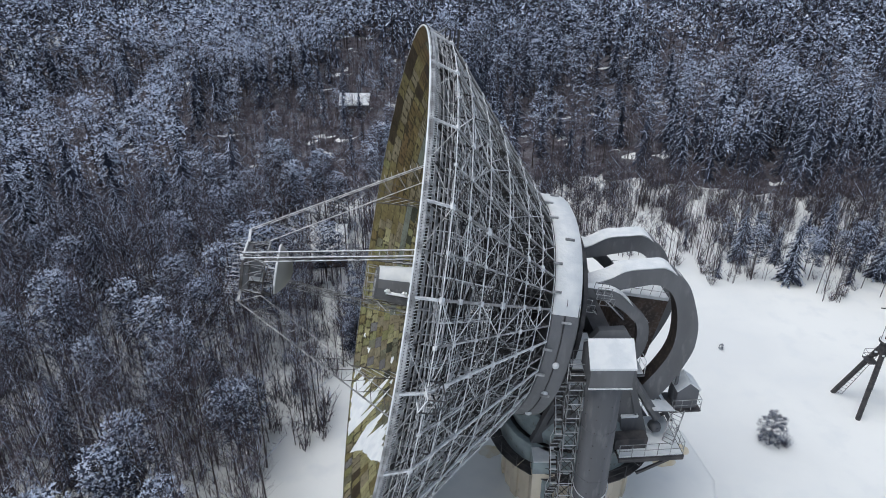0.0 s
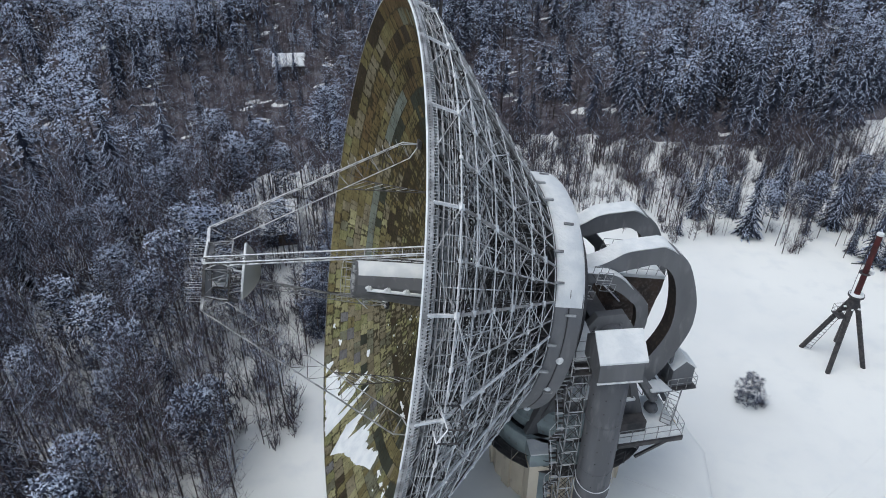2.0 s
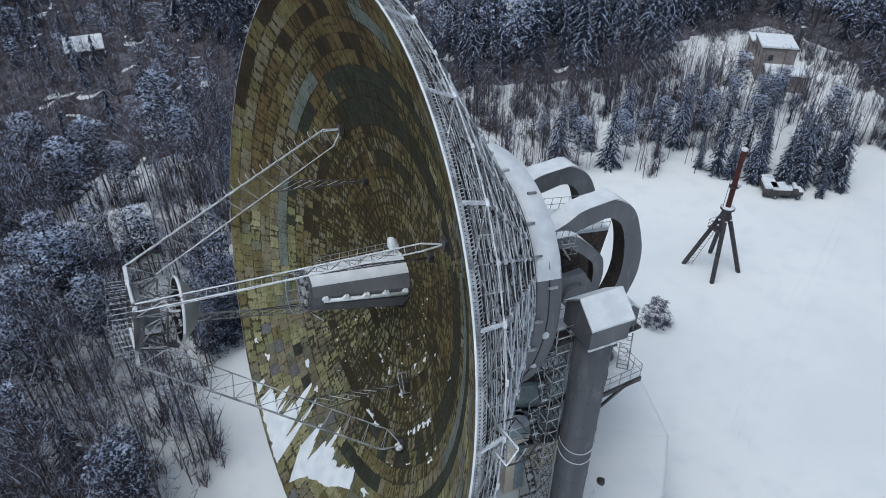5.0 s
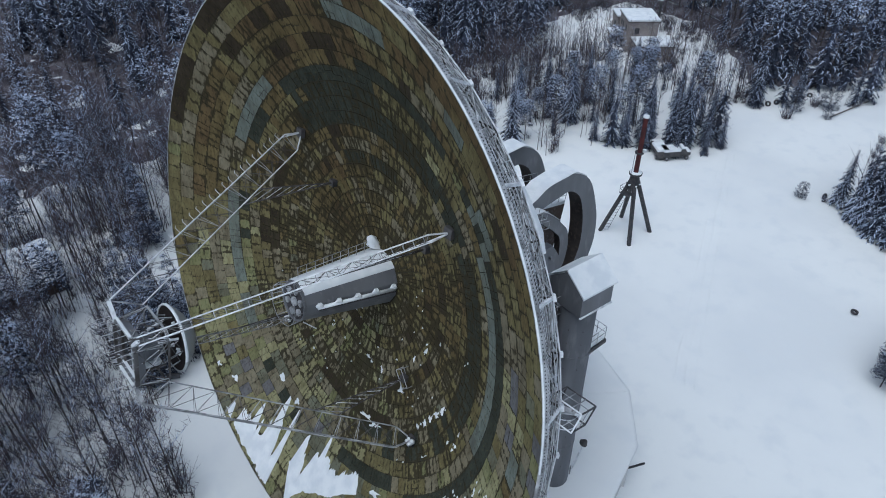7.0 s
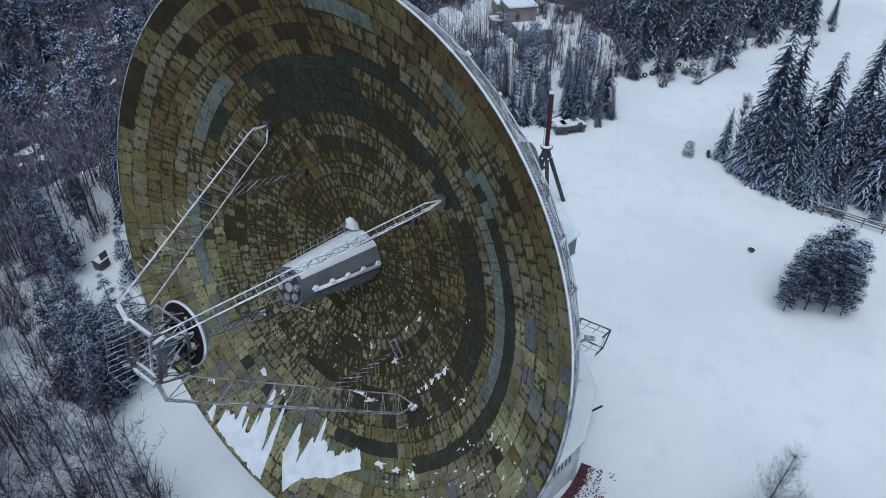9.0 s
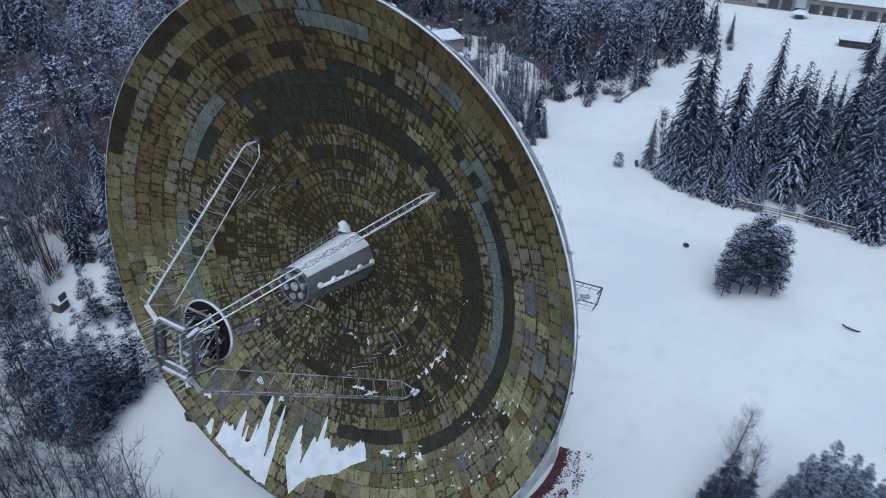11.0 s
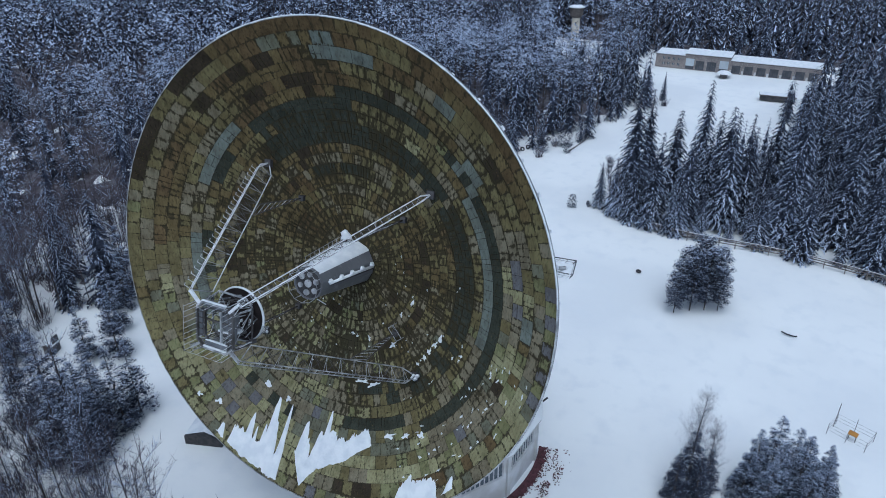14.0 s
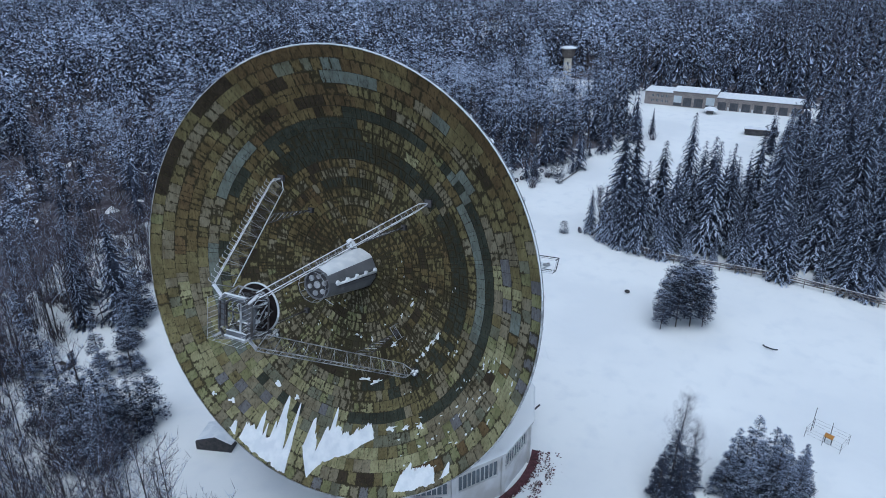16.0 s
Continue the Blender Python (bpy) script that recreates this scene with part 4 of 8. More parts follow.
part("sill_snow", Geo().box((0, -H - LOW + 0.4, 8.3), (2 * H - 0.95, 0.05, 0.12)), FIRN, cage, "snow on the lower plate")
part("lintel_plate", Geo().box((0, H - 0.14, 8.2), (2 * H - 0.9, 0.22, 0.32)), DULL, cage, "grey upper plate of the frame")
part("cross_beam", Geo().beam((0.22, -H - LOW, 8.2), (0.22, H, 8.2), 0.1, 0.1), STEEL, cage)
part("cross_beam", Geo().beam((-H, 0.1, 8.12), (H, 0.1, 8.12), 0.09, 0.09), DIMTUBE, cage)
part("deck", Geo().box((0.35, -0.55, 7.6), (1.3, 0.08, 1.0)), DIMTUBE, cage, "grated service deck")
part("deck_snow", Geo().box((0.35, -0.47, 7.6), (1.1, 0.1, 0.8)), FIRN, cage)
part("motor_box", Geo().box((0.35, 0.1, 7.65), (0.7, 0.8, 0.7)), DULL, cage, "grey drive box")
# short brackets out to the ends of the legs
for sx in (-1, 1):
    for sy in (-1, 1):
        c = Vector((sx * (H - 0.21), sy * (H - 0.21) - (LOW if sy < 0 else 0), 8.42))
        e = Vector((1.64 * sx, 1.64 * sy, 8.45))
        part("corner_bracket", Geo().beam(c, e, 0.14, 0.16), FROSTED if sy > 0 else STEEL, cage)
        rod_part("corner_stay", Vector((1.32 * sx, 1.22 * sy, 7.15)), e, 0.03, STEEL, cage)
        rod_part("corner_stay", Vector((1.32 * sx, 1.22 * sy, 7.15)), c, 0.025, DIMTUBE, cage)
rk = random.Random(77)
for i in range(34):
    a = rk.uniform(0, 6.283)
    p = Vector((1.2 * math.cos(a), 1.15 * math.sin(a), rk.uniform(7.2, 8.2)))
    q = Vector((1.0 * math.cos(a + rk.uniform(-0.7, 0.7)), 1.0 * math.sin(a + rk.uniform(-0.7, 0.7)), rk.uniform(6.5, 7.6)))
    rod_part("inner_strut", p, q, rk.uniform(0.012, 0.026), rk.choice((STEEL, DIMTUBE, DARKSTEEL, FROSTED)), cage)
# light rods that stand out in front of the frame, tied at their tips down the sides
for i in range(9):
    y = -H - LOW + 0.05 + (2 * H + LOW - 0.1) * i / 8
    for sx in (-1, 1):
        rod_part("fin", (sx * H, y, 8.45), (sx * (H + 0.05), y - 0.04, 9.35), 0.01, FROSTED, cage)
for i in range(5):
    x = -H + 0.3 + (2 * H - 0.6) * i / 4
    for y in (H, -H - LOW):
        rod_part("fin", (x, y, 8.45), (x, y - 0.04, 9.3), 0.009, FROSTED, cage)
for sx in (-1, 1):
    rod_part("guard_rail", (sx * (H + 0.05), -H - LOW, 9.35), (sx * (H + 0.05), H, 9.35), 0.012, STEEL, cage)
rod_part("guard_rail", (-H, -H - LOW - 0.04, 9.3), (H, -H - LOW - 0.04, 9.3), 0.012, STEEL, cage)
for x, y in ((0.9, 0.9), (-0.9, 0.9), (0.9, -0.9), (-0.9, -0.9), (1.3, 0), (-1.3, 0), (0, 1.3), (0, -1.3)):
    rod_part("mirror_strut", (x, y, 7.1), (x * 0.85, y * 0.85, 6.4), 0.03, STEEL, cage)
    rod_part("mirror_strut", (x, y, 7.1), (y * 0.85, -x * 0.85, 6.4), 0.02, DIMTUBE, cage)
mir = Geo()
mir.lathe([(0.02, 5.45), (0.5, 5.55), (1.0, 5.82), (1.4, 6.15), (1.55, 6.32), (1.58, 6.34), (1.58, 6.46), (1.5, 6.46)], 48)
mirror = part("secondary_mirror", mir, SCALE_WHITE, cage, "convex round secondary mirror", smooth=True)
g = Geo()
g.lathe([(1.5, 6.44), (1.0, 6.36), (0.02, 6.34)], 48)
part("mirror_back", g, MIRRORBACK, mirror, "dark back of the mirror")
g = Geo()
g.lathe([(1.585, 6.36), (1.6, 6.42), (1.58, 6.48), (1.53, 6.47)], 40, -10, 190)
part("edge_snow", g, FIRN, mirror, "rim of frost round the mirror")
for i in range(9):
    x, y = rng.uniform(-1.1, 1.1), rng.uniform(-1.1, 0.9)
    part("snow_clump", Geo().tube((x, y, 6.36), (x + rng.uniform(-0.2, 0.2), y + 0.1, 6.5), rng.uniform(0.06, 0.16), 0.04, n=7, caps=True), FIRN, mirror)
for s in (-1, 1):
    rod_part("actuator", (0.5 * s, 0.4, 7.3), (0.8 * s, 0.5, 6.45), 0.06, FROSTED, cage)
g = Geo()
g.tube((1.0, -1.2, 7.1), (1.2, -1.2, 6.6), 0.12, n=8, caps=True)
part("lamp_box", g, DARKSTEEL, cage)

# small frame lying on the face, rim cage and the pole at the top
fr = Geo()
for a, b in (((3.6, -3.6, 0), (4.3, -4.4, 0)), ((3.6, -3.6, 0.5), (4.3, -4.4, 0.5)), ((3.95, -3.3, 0.5), (4.65, -4.1, 0.5)), ((3.6, -3.6, 0.5), (3.95, -3.3, 0.5)), ((4.3, -4.4, 0.5), (4.65, -4.1, 0.5)), ((3.6, -3.6, 0), (3.6, -3.6, 0.5)), ((4.3, -4.4, 0), (4.3, -4.4, 0.5)), ((4.65, -4.1, 0), (4.65, -4.1, 0.5)), ((3.95, -3.3, 0), (3.95, -3.3, 0.5))):
    fr.tube(Vector(a) + Vector((0, 0, bowl(5.6))), Vector(b) + Vector((0, 0, bowl(5.6))), 0.022, n=5)
part("hatch_frame", fr, STEEL, dish, "small frosted hatch frame on the face")
cg = thing("rim_cage", "", "")
cg.parent = dish
tagged(cg, "railed service cage behind the rim")
c0 = [Vector(p) for p in ((14.7, 3.65, -1.05), (14.7, 4.4, -1.3), (15.98, 4.44, -1.36), (15.95, 3.69, -1.09))]
dn = Vector((0, 0, -0.8))
for k in range(4):
    a, b = c0[k], c0[(k + 1) % 4]
    rod_part("rail", a, b, 0.03, FROSTED, cg)
    rod_part("rail", a + dn, b + dn, 0.03, DARKSTEEL, cg)
    rod_part("rail", a + dn * 0.5, b + dn * 0.5, 0.018, STEEL, cg)
    rod_part("post", a, a + dn, 0.035, DARKSTEEL, cg)
for f in (0.33, 0.66):
    rod_part("post", c0[1].lerp(c0[2], f), c0[1].lerp(c0[2], f) + dn, 0.02, STEEL, cg)
    rod_part("post", c0[3].lerp(c0[0], f), c0[3].lerp(c0[0], f) + dn, 0.02, STEEL, cg)
rod_part("motor", (14.8, 3.9, -1.5), (15.6, 4.1, -1.6), 0.1, STEEL, cg)
rod_part("arm", (14.7, 3.4, -1.7), (15.7, 4.1, -1.6), 0.045, FROSTED, cg)
tl = thing("top_ladder", "", "")
tl.parent = dish
tagged(tl, "dark ladder frame standing above the top edge")
for x in (-0.65, -0.3):
    rod_part("stile", (x, 14.4, -1.95), (x, 16.3, -1.72), 0.05, DARKSTEEL, tl)
    for z in (-1.5, -1.25, -1.0):
        rod_part("bar", (x, 14.9, z - 0.15), (x, 16.25, z), 0.02, DARKSTEEL, tl)
    for y in (15.4, 15.8, 16.25):
        rod_part("rail", (x, y, -1.8), (x, y, -1.0), 0.016, DARKSTEEL, tl)
    rod_part("stay", (x, 16.25, -1.0), (x, 15.7, -0.3), 0.022, STEEL, tl)
for i in range(7):
    rod_part("rung", (-0.65, 14.6 + 0.26 * i, -1.93 + 0.03 * i), (-0.3, 14.6 + 0.26 * i, -1.93 + 0.03 * i), 0.02, DARKSTEEL, tl)


# ---- snow on the lower half of the face ----
def snow_sheet(tops, base, x0, x1, thick=0.09):
    """Snow between a lower line and a ragged upper line of tongues."""
    g = Geo()
    k = 5
    cols = []
    nx = int((x1 - x0) / 0.045)
    for i in range(nx + 1):
        x = x0 + (x1 - x0) * i / nx
        e = min(1, min(i, nx - i) / 4)
        lo, hi = base(x), tops(x)
        hi = max(hi, lo + 0.02)
        hi = lo + (hi - lo) * e
        col = []
        for j in range(k + 1):
            y = lo + (hi - lo) * j / k
            r = min(math.hypot(x, y), 15.9)
            h = thick * (1 - abs(2 * j / k - 1) ** 4) * (0.4 + 0.6 * e) + 0.03 * noise.noise((x * 2, y * 2, 0))
            col.append((x, y, bowl(r) + 0.035 + max(0, h)))
        cols += col
    n = k + 1
    g.add(cols, [(i * n + j, (i + 1) * n + j, (i + 1) * n + j + 1, i * n + j + 1) for i in range(nx) for j in range(k)])
    return g


def ease(pts):
    def f(x):
        for (a, p), (b, q) in zip(pts, pts[1:]):
            if x <= b:
                t = max(0, min(1, (x - a) / (b - a)))
                return p + (q - p) * t
        return pts[-1][1]
    return f


def fingers(peaks, seed, x0, x1):
    """Upper edge of a snow sheet: pointed fingers (middle, half width, height), roughened."""
    def line(x):
        xw = x + 0.05 * noise.noise((x * 5, seed, 2))
        h = 0.0
        for c, w, p in peaks:
            d = abs(xw - c) / w
            if d < 1:
                h = max(h, p * (1 - d ** 1.7) ** 0.7)
        fill = 1.35 * min(1, (xw - x0) / 0.35, (x1 - xw) / 0.6) if x1 - x0 > 1 else 0.1
        return max(h, fill) + 0.22 * noise.noise((x * 4, seed, 0)) + 0.16 * noise.noise((x * 11, seed, 5)) + 0.1 * noise.noise((x * 23, seed, 7))
    return line


SHEETS = (
    (-6.95, -2.45, ease(((-7.0, -14.1), (-5.5, -14.8), (-4.2, -15.2), (-3.2, -15.6), (-2.5, -15.6))),
     ((-6.75, 0.3, 1.3), (-6.1, 0.5, 1.3), (-5.56, 0.34, 2.9), (-5.05, 0.16, 2.2), (-4.45, 0.2, 2.7), (-4.02, 0.42, 4.7), (-3.7, 0.5, 3.3), (-2.94, 0.26, 4.7), (-2.9, 0.45, 2.6))),
    (-1.8, 4.0, ease(((-1.8, -13.6), (-1.2, -14.7), (-0.6, -15.5), (-0.1, -14.7), (0.7, -14.0), (2.3, -13.1), (3.2, -12.2), (4.0, -11.6))),
     ((-1.3, 0.4, 2.9), (-0.9, 0.6, 2.4), (-0.2, 0.5, 2.9), (0.3, 0.3, 3.9), (0.7, 0.8, 2.4), (1.5, 0.8, 1.7), (2.36, 0.4, 1.75), (2.6, 0.9, 1.1), (3.5, 0.6, 0.7))),
    (6.8, 10.0, ease(((6.8, -14.0), (8.0, -13.5), (9.0, -12.8), (10.0, -12.1))),
     ((7.1, 0.5, 1.1), (7.55, 0.5, 1.75), (8.1, 0.45, 1.2), (8.7, 0.4, 0.6), (9.25, 0.45, 1.0))),
    (10.2, 10.9, ease(((10.2, -11.9), (10.9, -11.1))), ((10.65, 0.3, 0.95),)),
    (-8.0, -7.3, ease(((-8.0, -13.5), (-7.3, -13.9))), ((-7.55, 0.3, 0.9),)),
)
for o, (x0, x1, base, peaks) in enumerate(SHEETS):
    low = lambda x, f=base, o=o: f(x) + 0.14 * noise.noise((x * 2.2, o, 0)) + 0.07 * noise.noise((x * 9, o, 0))
    top = fingers(peaks, o, x0, x1)
    part("face_snow", snow_sheet(lambda x, low=low, top=top: low(x) + top(x), low, x0, x1, 0.07), FIRN, dish, "ragged sheet of snow on the lower face", smooth=True)


def snow_bit(g, x, y, w, h, seed):
    """A small flake of snow on the face, uneven in outline."""
    rg = random.Random(seed)
    n = 13
    ring = []
    w, h = 0.75 * w, 0.7 * h
    tilt = math.atan2(y, x) + 1.57 + rg.uniform(-0.3, 0.3)
    for i in range(n):
        a = 6.283 * i / n
        k = rg.uniform(0.25, 1.25)
        dx, dy = w * k * math.cos(a), h * k * math.sin(a)
        px, py = x + dx * math.cos(tilt) - dy * math.sin(tilt), y + dx * math.sin(tilt) + dy * math.cos(tilt)
        ring.append((px, py, bowl(math.hypot(px, py)) + 0.03))
    g.add([(x, y, bowl(math.hypot(x, y)) + 0.11)] + ring, [(0, 1 + i, 1 + (i + 1) % n) for i in range(n)])


bits = Geo()
rb = random.Random(21)
for i in range(5):
    snow_bit(bits, 7.6 - 0.35 * i, -3.2 - 0.55 * i, 0.5 - 0.06 * i, 0.28, i)
for x, y, w, h in ((0.5, -5.0, 0.35, 0.25), (0.9, -5.1, 0.2, 0.2), (3.9, -4.9, 0.5, 0.35), (-5.3, -9.9, 0.5, 0.3), (4.2, -2.7, 0.3, 0.25), (5.0, -1.6, 0.45, 0.2), (1.9, -5.0, 0.2, 0.35), (7.6, -9.5, 0.6, 0.35), (-9.9, -11.3, 0.4, 0.25), (-8.4, -11.6, 0.5, 0.3), (2.0, -8.0, 0.8, 0.2), (3.0, -7.9, 0.8, 0.22), (5.2, -10.5, 0.7, 0.35), (6.4, -10.0, 0.5, 0.3), (-3.4, -10.6, 0.3, 0.3)):
    snow_bit(bits, x, y, w, h, int(x * 100 + y))
for i in range(70):
    a, r = radians(rb.uniform(-62, -12)), rb.choice((11.9, 12.5, 13.2, 13.4, 14.2, 14.8, 9.9))
    r += rb.uniform(-0.25, 0.25)
    snow_bit(bits, r * math.cos(a), r * math.sin(a), rb.uniform(0.08, 0.32), rb.uniform(0.05, 0.13), 100 + i)
for i in range(60):
    a, r = radians(rb.uniform(-160, 20)), rb.uniform(2.5, 9)
    snow_bit(bits, r * math.cos(a), r * math.sin(a), rb.uniform(0.05, 0.16), rb.uniform(0.04, 0.1), 300 + i)
tagged(part("snow_scatter", bits, FIRN, dish, "scattered flakes of snow on the face"), kind="stuff")

# ---- the round house under the telescope ----
HUB = Vector((9.3, 39.0, 0))
SIDES, HOUSE_R = 14, 11.2
house = thing("round_house", "low white many-sided house with strip windows and snowy roof", "building", pose(HUB.x, HUB.y, 0, 0, 0, -106), kind="")


def gon(r, n=SIDES, off=0.0):
    return [(r * math.cos(6.28318 * (i + off) / n), r * math.sin(6.28318 * (i + off) / n)) for i in range(n)]


wall_len = 2 * HOUSE_R * math.sin(math.pi / SIDES)
apo = HOUSE_R * math.cos(math.pi / SIDES)
wg = Geo()
wg.box((apo - 0.15, 0, 1.1), (0.3, wall_len - 0.02, 2.4))
wg.box((apo - 0.15, 0, 4.25), (0.3, wall_len - 0.02, 0.5))
for s in (-1, 1):
    wg.box((apo - 0.15, s * (wall_len / 2 - 0.25), 3.15), (0.3, 0.48, 1.7))
wall_me = wg.mesh("wall", WHITEWASH)
pil = Geo().box((0, 0, 2.2), (0.35, 0.4, 4.6)).mesh("pilaster", WHITEWASH)
win = Geo()
for i in range(10):
    y = -(wall_len / 2 - 0.5) + (wall_len - 1.0) * i / 9
    win.box((apo - 0.12, y, 3.15), (0.12, 0.07, 1.7))
for z in (2.34, 3.96):
    win.box((apo - 0.12, 0, z), (0.12, wall_len - 1.0, 0.08))
win_me = win.mesh("window_frame", WHITEWASH)
pane_me = Geo().box((apo - 0.16, 0, 3.15), (0.03, wall_len - 1.0, 1.6)).mesh("pane", GLASS)
for k in range(SIDES):
    m = pose(0, 0, 0, 0, 0, 360 * (k + 0.5) / SIDES)
    w = part("wall", wall_me, None, house, at=m)
    f = part("window_frame", win_me, None, house, at=m)
    part("pane", pane_me, None, f)
    part("pilaster", pil, None, house, at=pose(0, 0, 0, 0, 0, 360 * k / SIDES) @ pose(HOUSE_R - 0.02, 0, 0))
g = Geo()
g.prism(gon(HOUSE_R + 0.35), 4.5, 4.75)
part("roof_edge", g, WHITEWASH, house)
g = Geo()
RISE = [(HOUSE_R + 0.36, 4.72), (HOUSE_R + 0.42, 4.8), (HOUSE_R + 0.36, 4.9), (HOUSE_R + 0.1, 4.98), (HOUSE_R - 1.2, 5.06), (5.0, 5.35)]
g.add([(x, y, z) for r, z in RISE for x, y in gon(r)],
      [(r * SIDES + i, r * SIDES + (i + 1) % SIDES, (r + 1) * SIDES + (i + 1) % SIDES, (r + 1) * SIDES + i) for r in range(len(RISE) - 1) for i in range(SIDES)] + [tuple(range((len(RISE) - 1) * SIDES, len(RISE) * SIDES))])
part("roof_snow", g, SNOW, house, "thick snow on the flat roof", smooth=True)
STAIN = material("stained_snow", (0.66, 0.57, 0.39), 0.85, second=(0.74, 0.72, 0.64), scale=0.8, mix=(0.4, 0.6), bump=0.02, bump_scale=4)
for cx, cy, rad, sq in ((8.0, 1.2, 1.1, 0.7), (9.4, 2.4, 1.0, 0.8), (-5.6, 1.9, 0.9, 0.8)):
    g = Geo()
    rim = []
    for i in range(28):
        a = 6.283 * i / 28
        q = rad * (1 + 0.35 * noise.noise((math.cos(a) * 1.5, math.sin(a) * 1.5, cx)))
        rim.append((cx + q * math.cos(a), cy + q * sq * math.sin(a)))
    roof_z = lambda x, y: 4.95 + 0.4 * (HOUSE_R + 0.2 - math.hypot(x, y)) / (HOUSE_R - 4.8) + 0.05
    g.add([(x, y, roof_z(x, y) - 0.02) for x, y in rim] + [(cx, cy, roof_z(cx, cy))], [(i, (i + 1) % 28, 28) for i in range(28)])
    part("melt_stain", g, STAIN, house, "yellowish stain on the roof snow", at=pose(0, 0, 0, 0, 0, 106))
for k in (0, 3, 7, 10):
    part("roof_ridge", Geo().beam((5.2, 0, 5.32), (HOUSE_R + 0.1, 0, 4.95), 0.35, 0.12), SNOW, house, at=pose(0, 0, 0, 0, 0, 360 * k / SIDES))
part("gate", Geo().box((apo + 0.03, 0.2, 1.1), (0.12, 1.7, 2.2)), DARKSTEEL, house, "dark gateway", at=pose(0, 0, 0, 0, 0, -360 * 1.4 / SIDES))
part("hatch", Geo().box((apo + 0.03, 0, 1.7), (0.1, 0.5, 0.7)), DARKSTEEL, house, at=pose(0, 0, 0, 0, 0, -360 * 1.75 / SIDES))

# ---- concrete pedestal with its ring walkway ----
ped = thing("telescope_pedestal", "cream concrete tower with a teal bearing ring", "pedestal", pose(HUB.x, HUB.y, 0))
g = Geo()
g.prism(gon(4.75, 12, 0.5), 4.6, 10.0)
part("tower_wall", g, CREAM, ped)
for k in range(12):
    a = 30 * k
    part("buttress", Geo().box((4.5, 0, 7.3), (0.55, 0.75, 5.4)), CREAM, ped, at=pose(0, 0, 0, 0, 0, a))
    part("vent", Geo().box((4.62, 0, 7.4), (0.06, 0.5, 0.6)), BOARD, ped, at=pose(0, 0, 0, 0, 0, a + 15))
    part("walk_bracket", Geo().beam((4.6, 0, 9.2), (6.0, 0, 10.1), 0.1, 0.14), DARKSTEEL, ped, at=pose(0, 0, 0, 0, 0, a))
    part("walk_plank", Geo().lathe([(5.15, 10.1), (6.05, 10.1), (6.05, 10.17), (5.15, 10.17)], 3, -14.6, 14.6, closed=True), DARKSTEEL, ped, at=pose(0, 0, 0, 0, 0, a))
for k in range(24):
    p, q = polar(6.0, 15 * k, 10.15), polar(6.0, 15 * k + 15, 10.15)
    rod_part("post", p, p + Vector((0, 0, 1.0)), 0.03, DARKSTEEL, ped)
    for h in (0.5, 1.0):
        rod_part("rail", p + Vector((0, 0, h)), q + Vector((0, 0, h)), 0.025, DARKSTEEL, ped)
g = Geo()
g.lathe([(4.7, 10.0), (5.1, 10.0), (5.1, 11.7), (5.0, 11.75), (4.7, 11.75)], 48, closed=True)
part("bearing_ring", g, TEAL, ped, "pale teal bearing ring", smooth=False)
g = Geo()
g.lathe([(0.05, 11.3), (4.7, 11.3), (4.7, 11.5), (0.05, 11.5)], 36, closed=True)
part("ring_floor", g, DARKSTEEL, ped)

part("stair_block", Geo().box((-2.55, -4.75, 7.6), (1.5, 1.3, 6.2)), CREAM, ped, "square cream stair block")
part("stair_block_cap", Geo().box((-2.55, -4.75, 11.15), (1.56, 1.36, 1.0)), TEAL, ped, "teal sheet cap of the stair block")
part("block_snow", Geo().box((-2.55, -4.75, 11.7), (1.5, 1.3, 0.1)), FIRN, ped)
part("stair_panel", Geo().box((-2.3, -5.42, 7.8), (0.7, 0.06, 4.6)), TEAL, ped)

# ---- the turning head: yoke, decks, drive huts ----
HEAD = pose(HUB.x, HUB.y, 0, 0, 0, math.degrees(AXIS_AZ) - 180)
head = thing("turning_head", "grey steel turning head with yoke arms and snowy railed decks", "telescope mount", HEAD)
g = Geo()
g.lathe([(3.2, 11.7), (4.4, 11.75), (4.5, 12.6), (4.1, 13.4), (3.9, 13.5), (3.0, 12.3)], 40, closed=True)
part("turret_ring", g, TEAL, head, "curved teal turret wall")
for s in (-1, 1):
    g = Geo()
    pr = [(-3.6, 11.7), (4.6, 11.7), (3.4, 15.5), (2.6, 19.8), (1.9, 20.9), (0.2, 20.9), (-0.8, 19.6), (-2.4, 15.0)]
    k = len(pr)
    y0, y1 = s * 2.95, s * 3.45
    g.add([(x, y0, z) for x, z in pr] + [(x, y1, z) for x, z in pr], [(i, (i + 1) % k, k + (i + 1) % k, k + i) for i in range(k)] + [tuple(range(k - 1, -1, -1)), tuple(range(k, 2 * k))])
    arm = part("yoke_arm", g, PAINTED, head, "grey plate yoke arm")
    part("rib", Geo().beam((-2.6, s * 3.5, 13.2), (0.2, s * 3.5, 20.2), 0.12, 0.2, up=(0, 1, 0)), PAINTED, arm)
    part("rib", Geo().beam((3.6, s * 3.5, 13.2), (1.7, s * 3.5, 20.2), 0.12, 0.2, up=(0, 1, 0)), PAINTED, arm)
    part("bearing_housing", Geo().tube((1.1, s * 2.8, 19.4), (1.1, s * 3.75, 19.4), 0.85, n=20, caps=True), DULL, arm, "round elevation bearing")
    part("hand_wheel", Geo().lathe([(0.42, -0.03), (0.5, -0.03), (0.5, 0.03), (0.42, 0.03)], 20, closed=True), FROSTED, arm, at=pose(-1.1, s * 3.9, 18.0, 90, 0, 0))
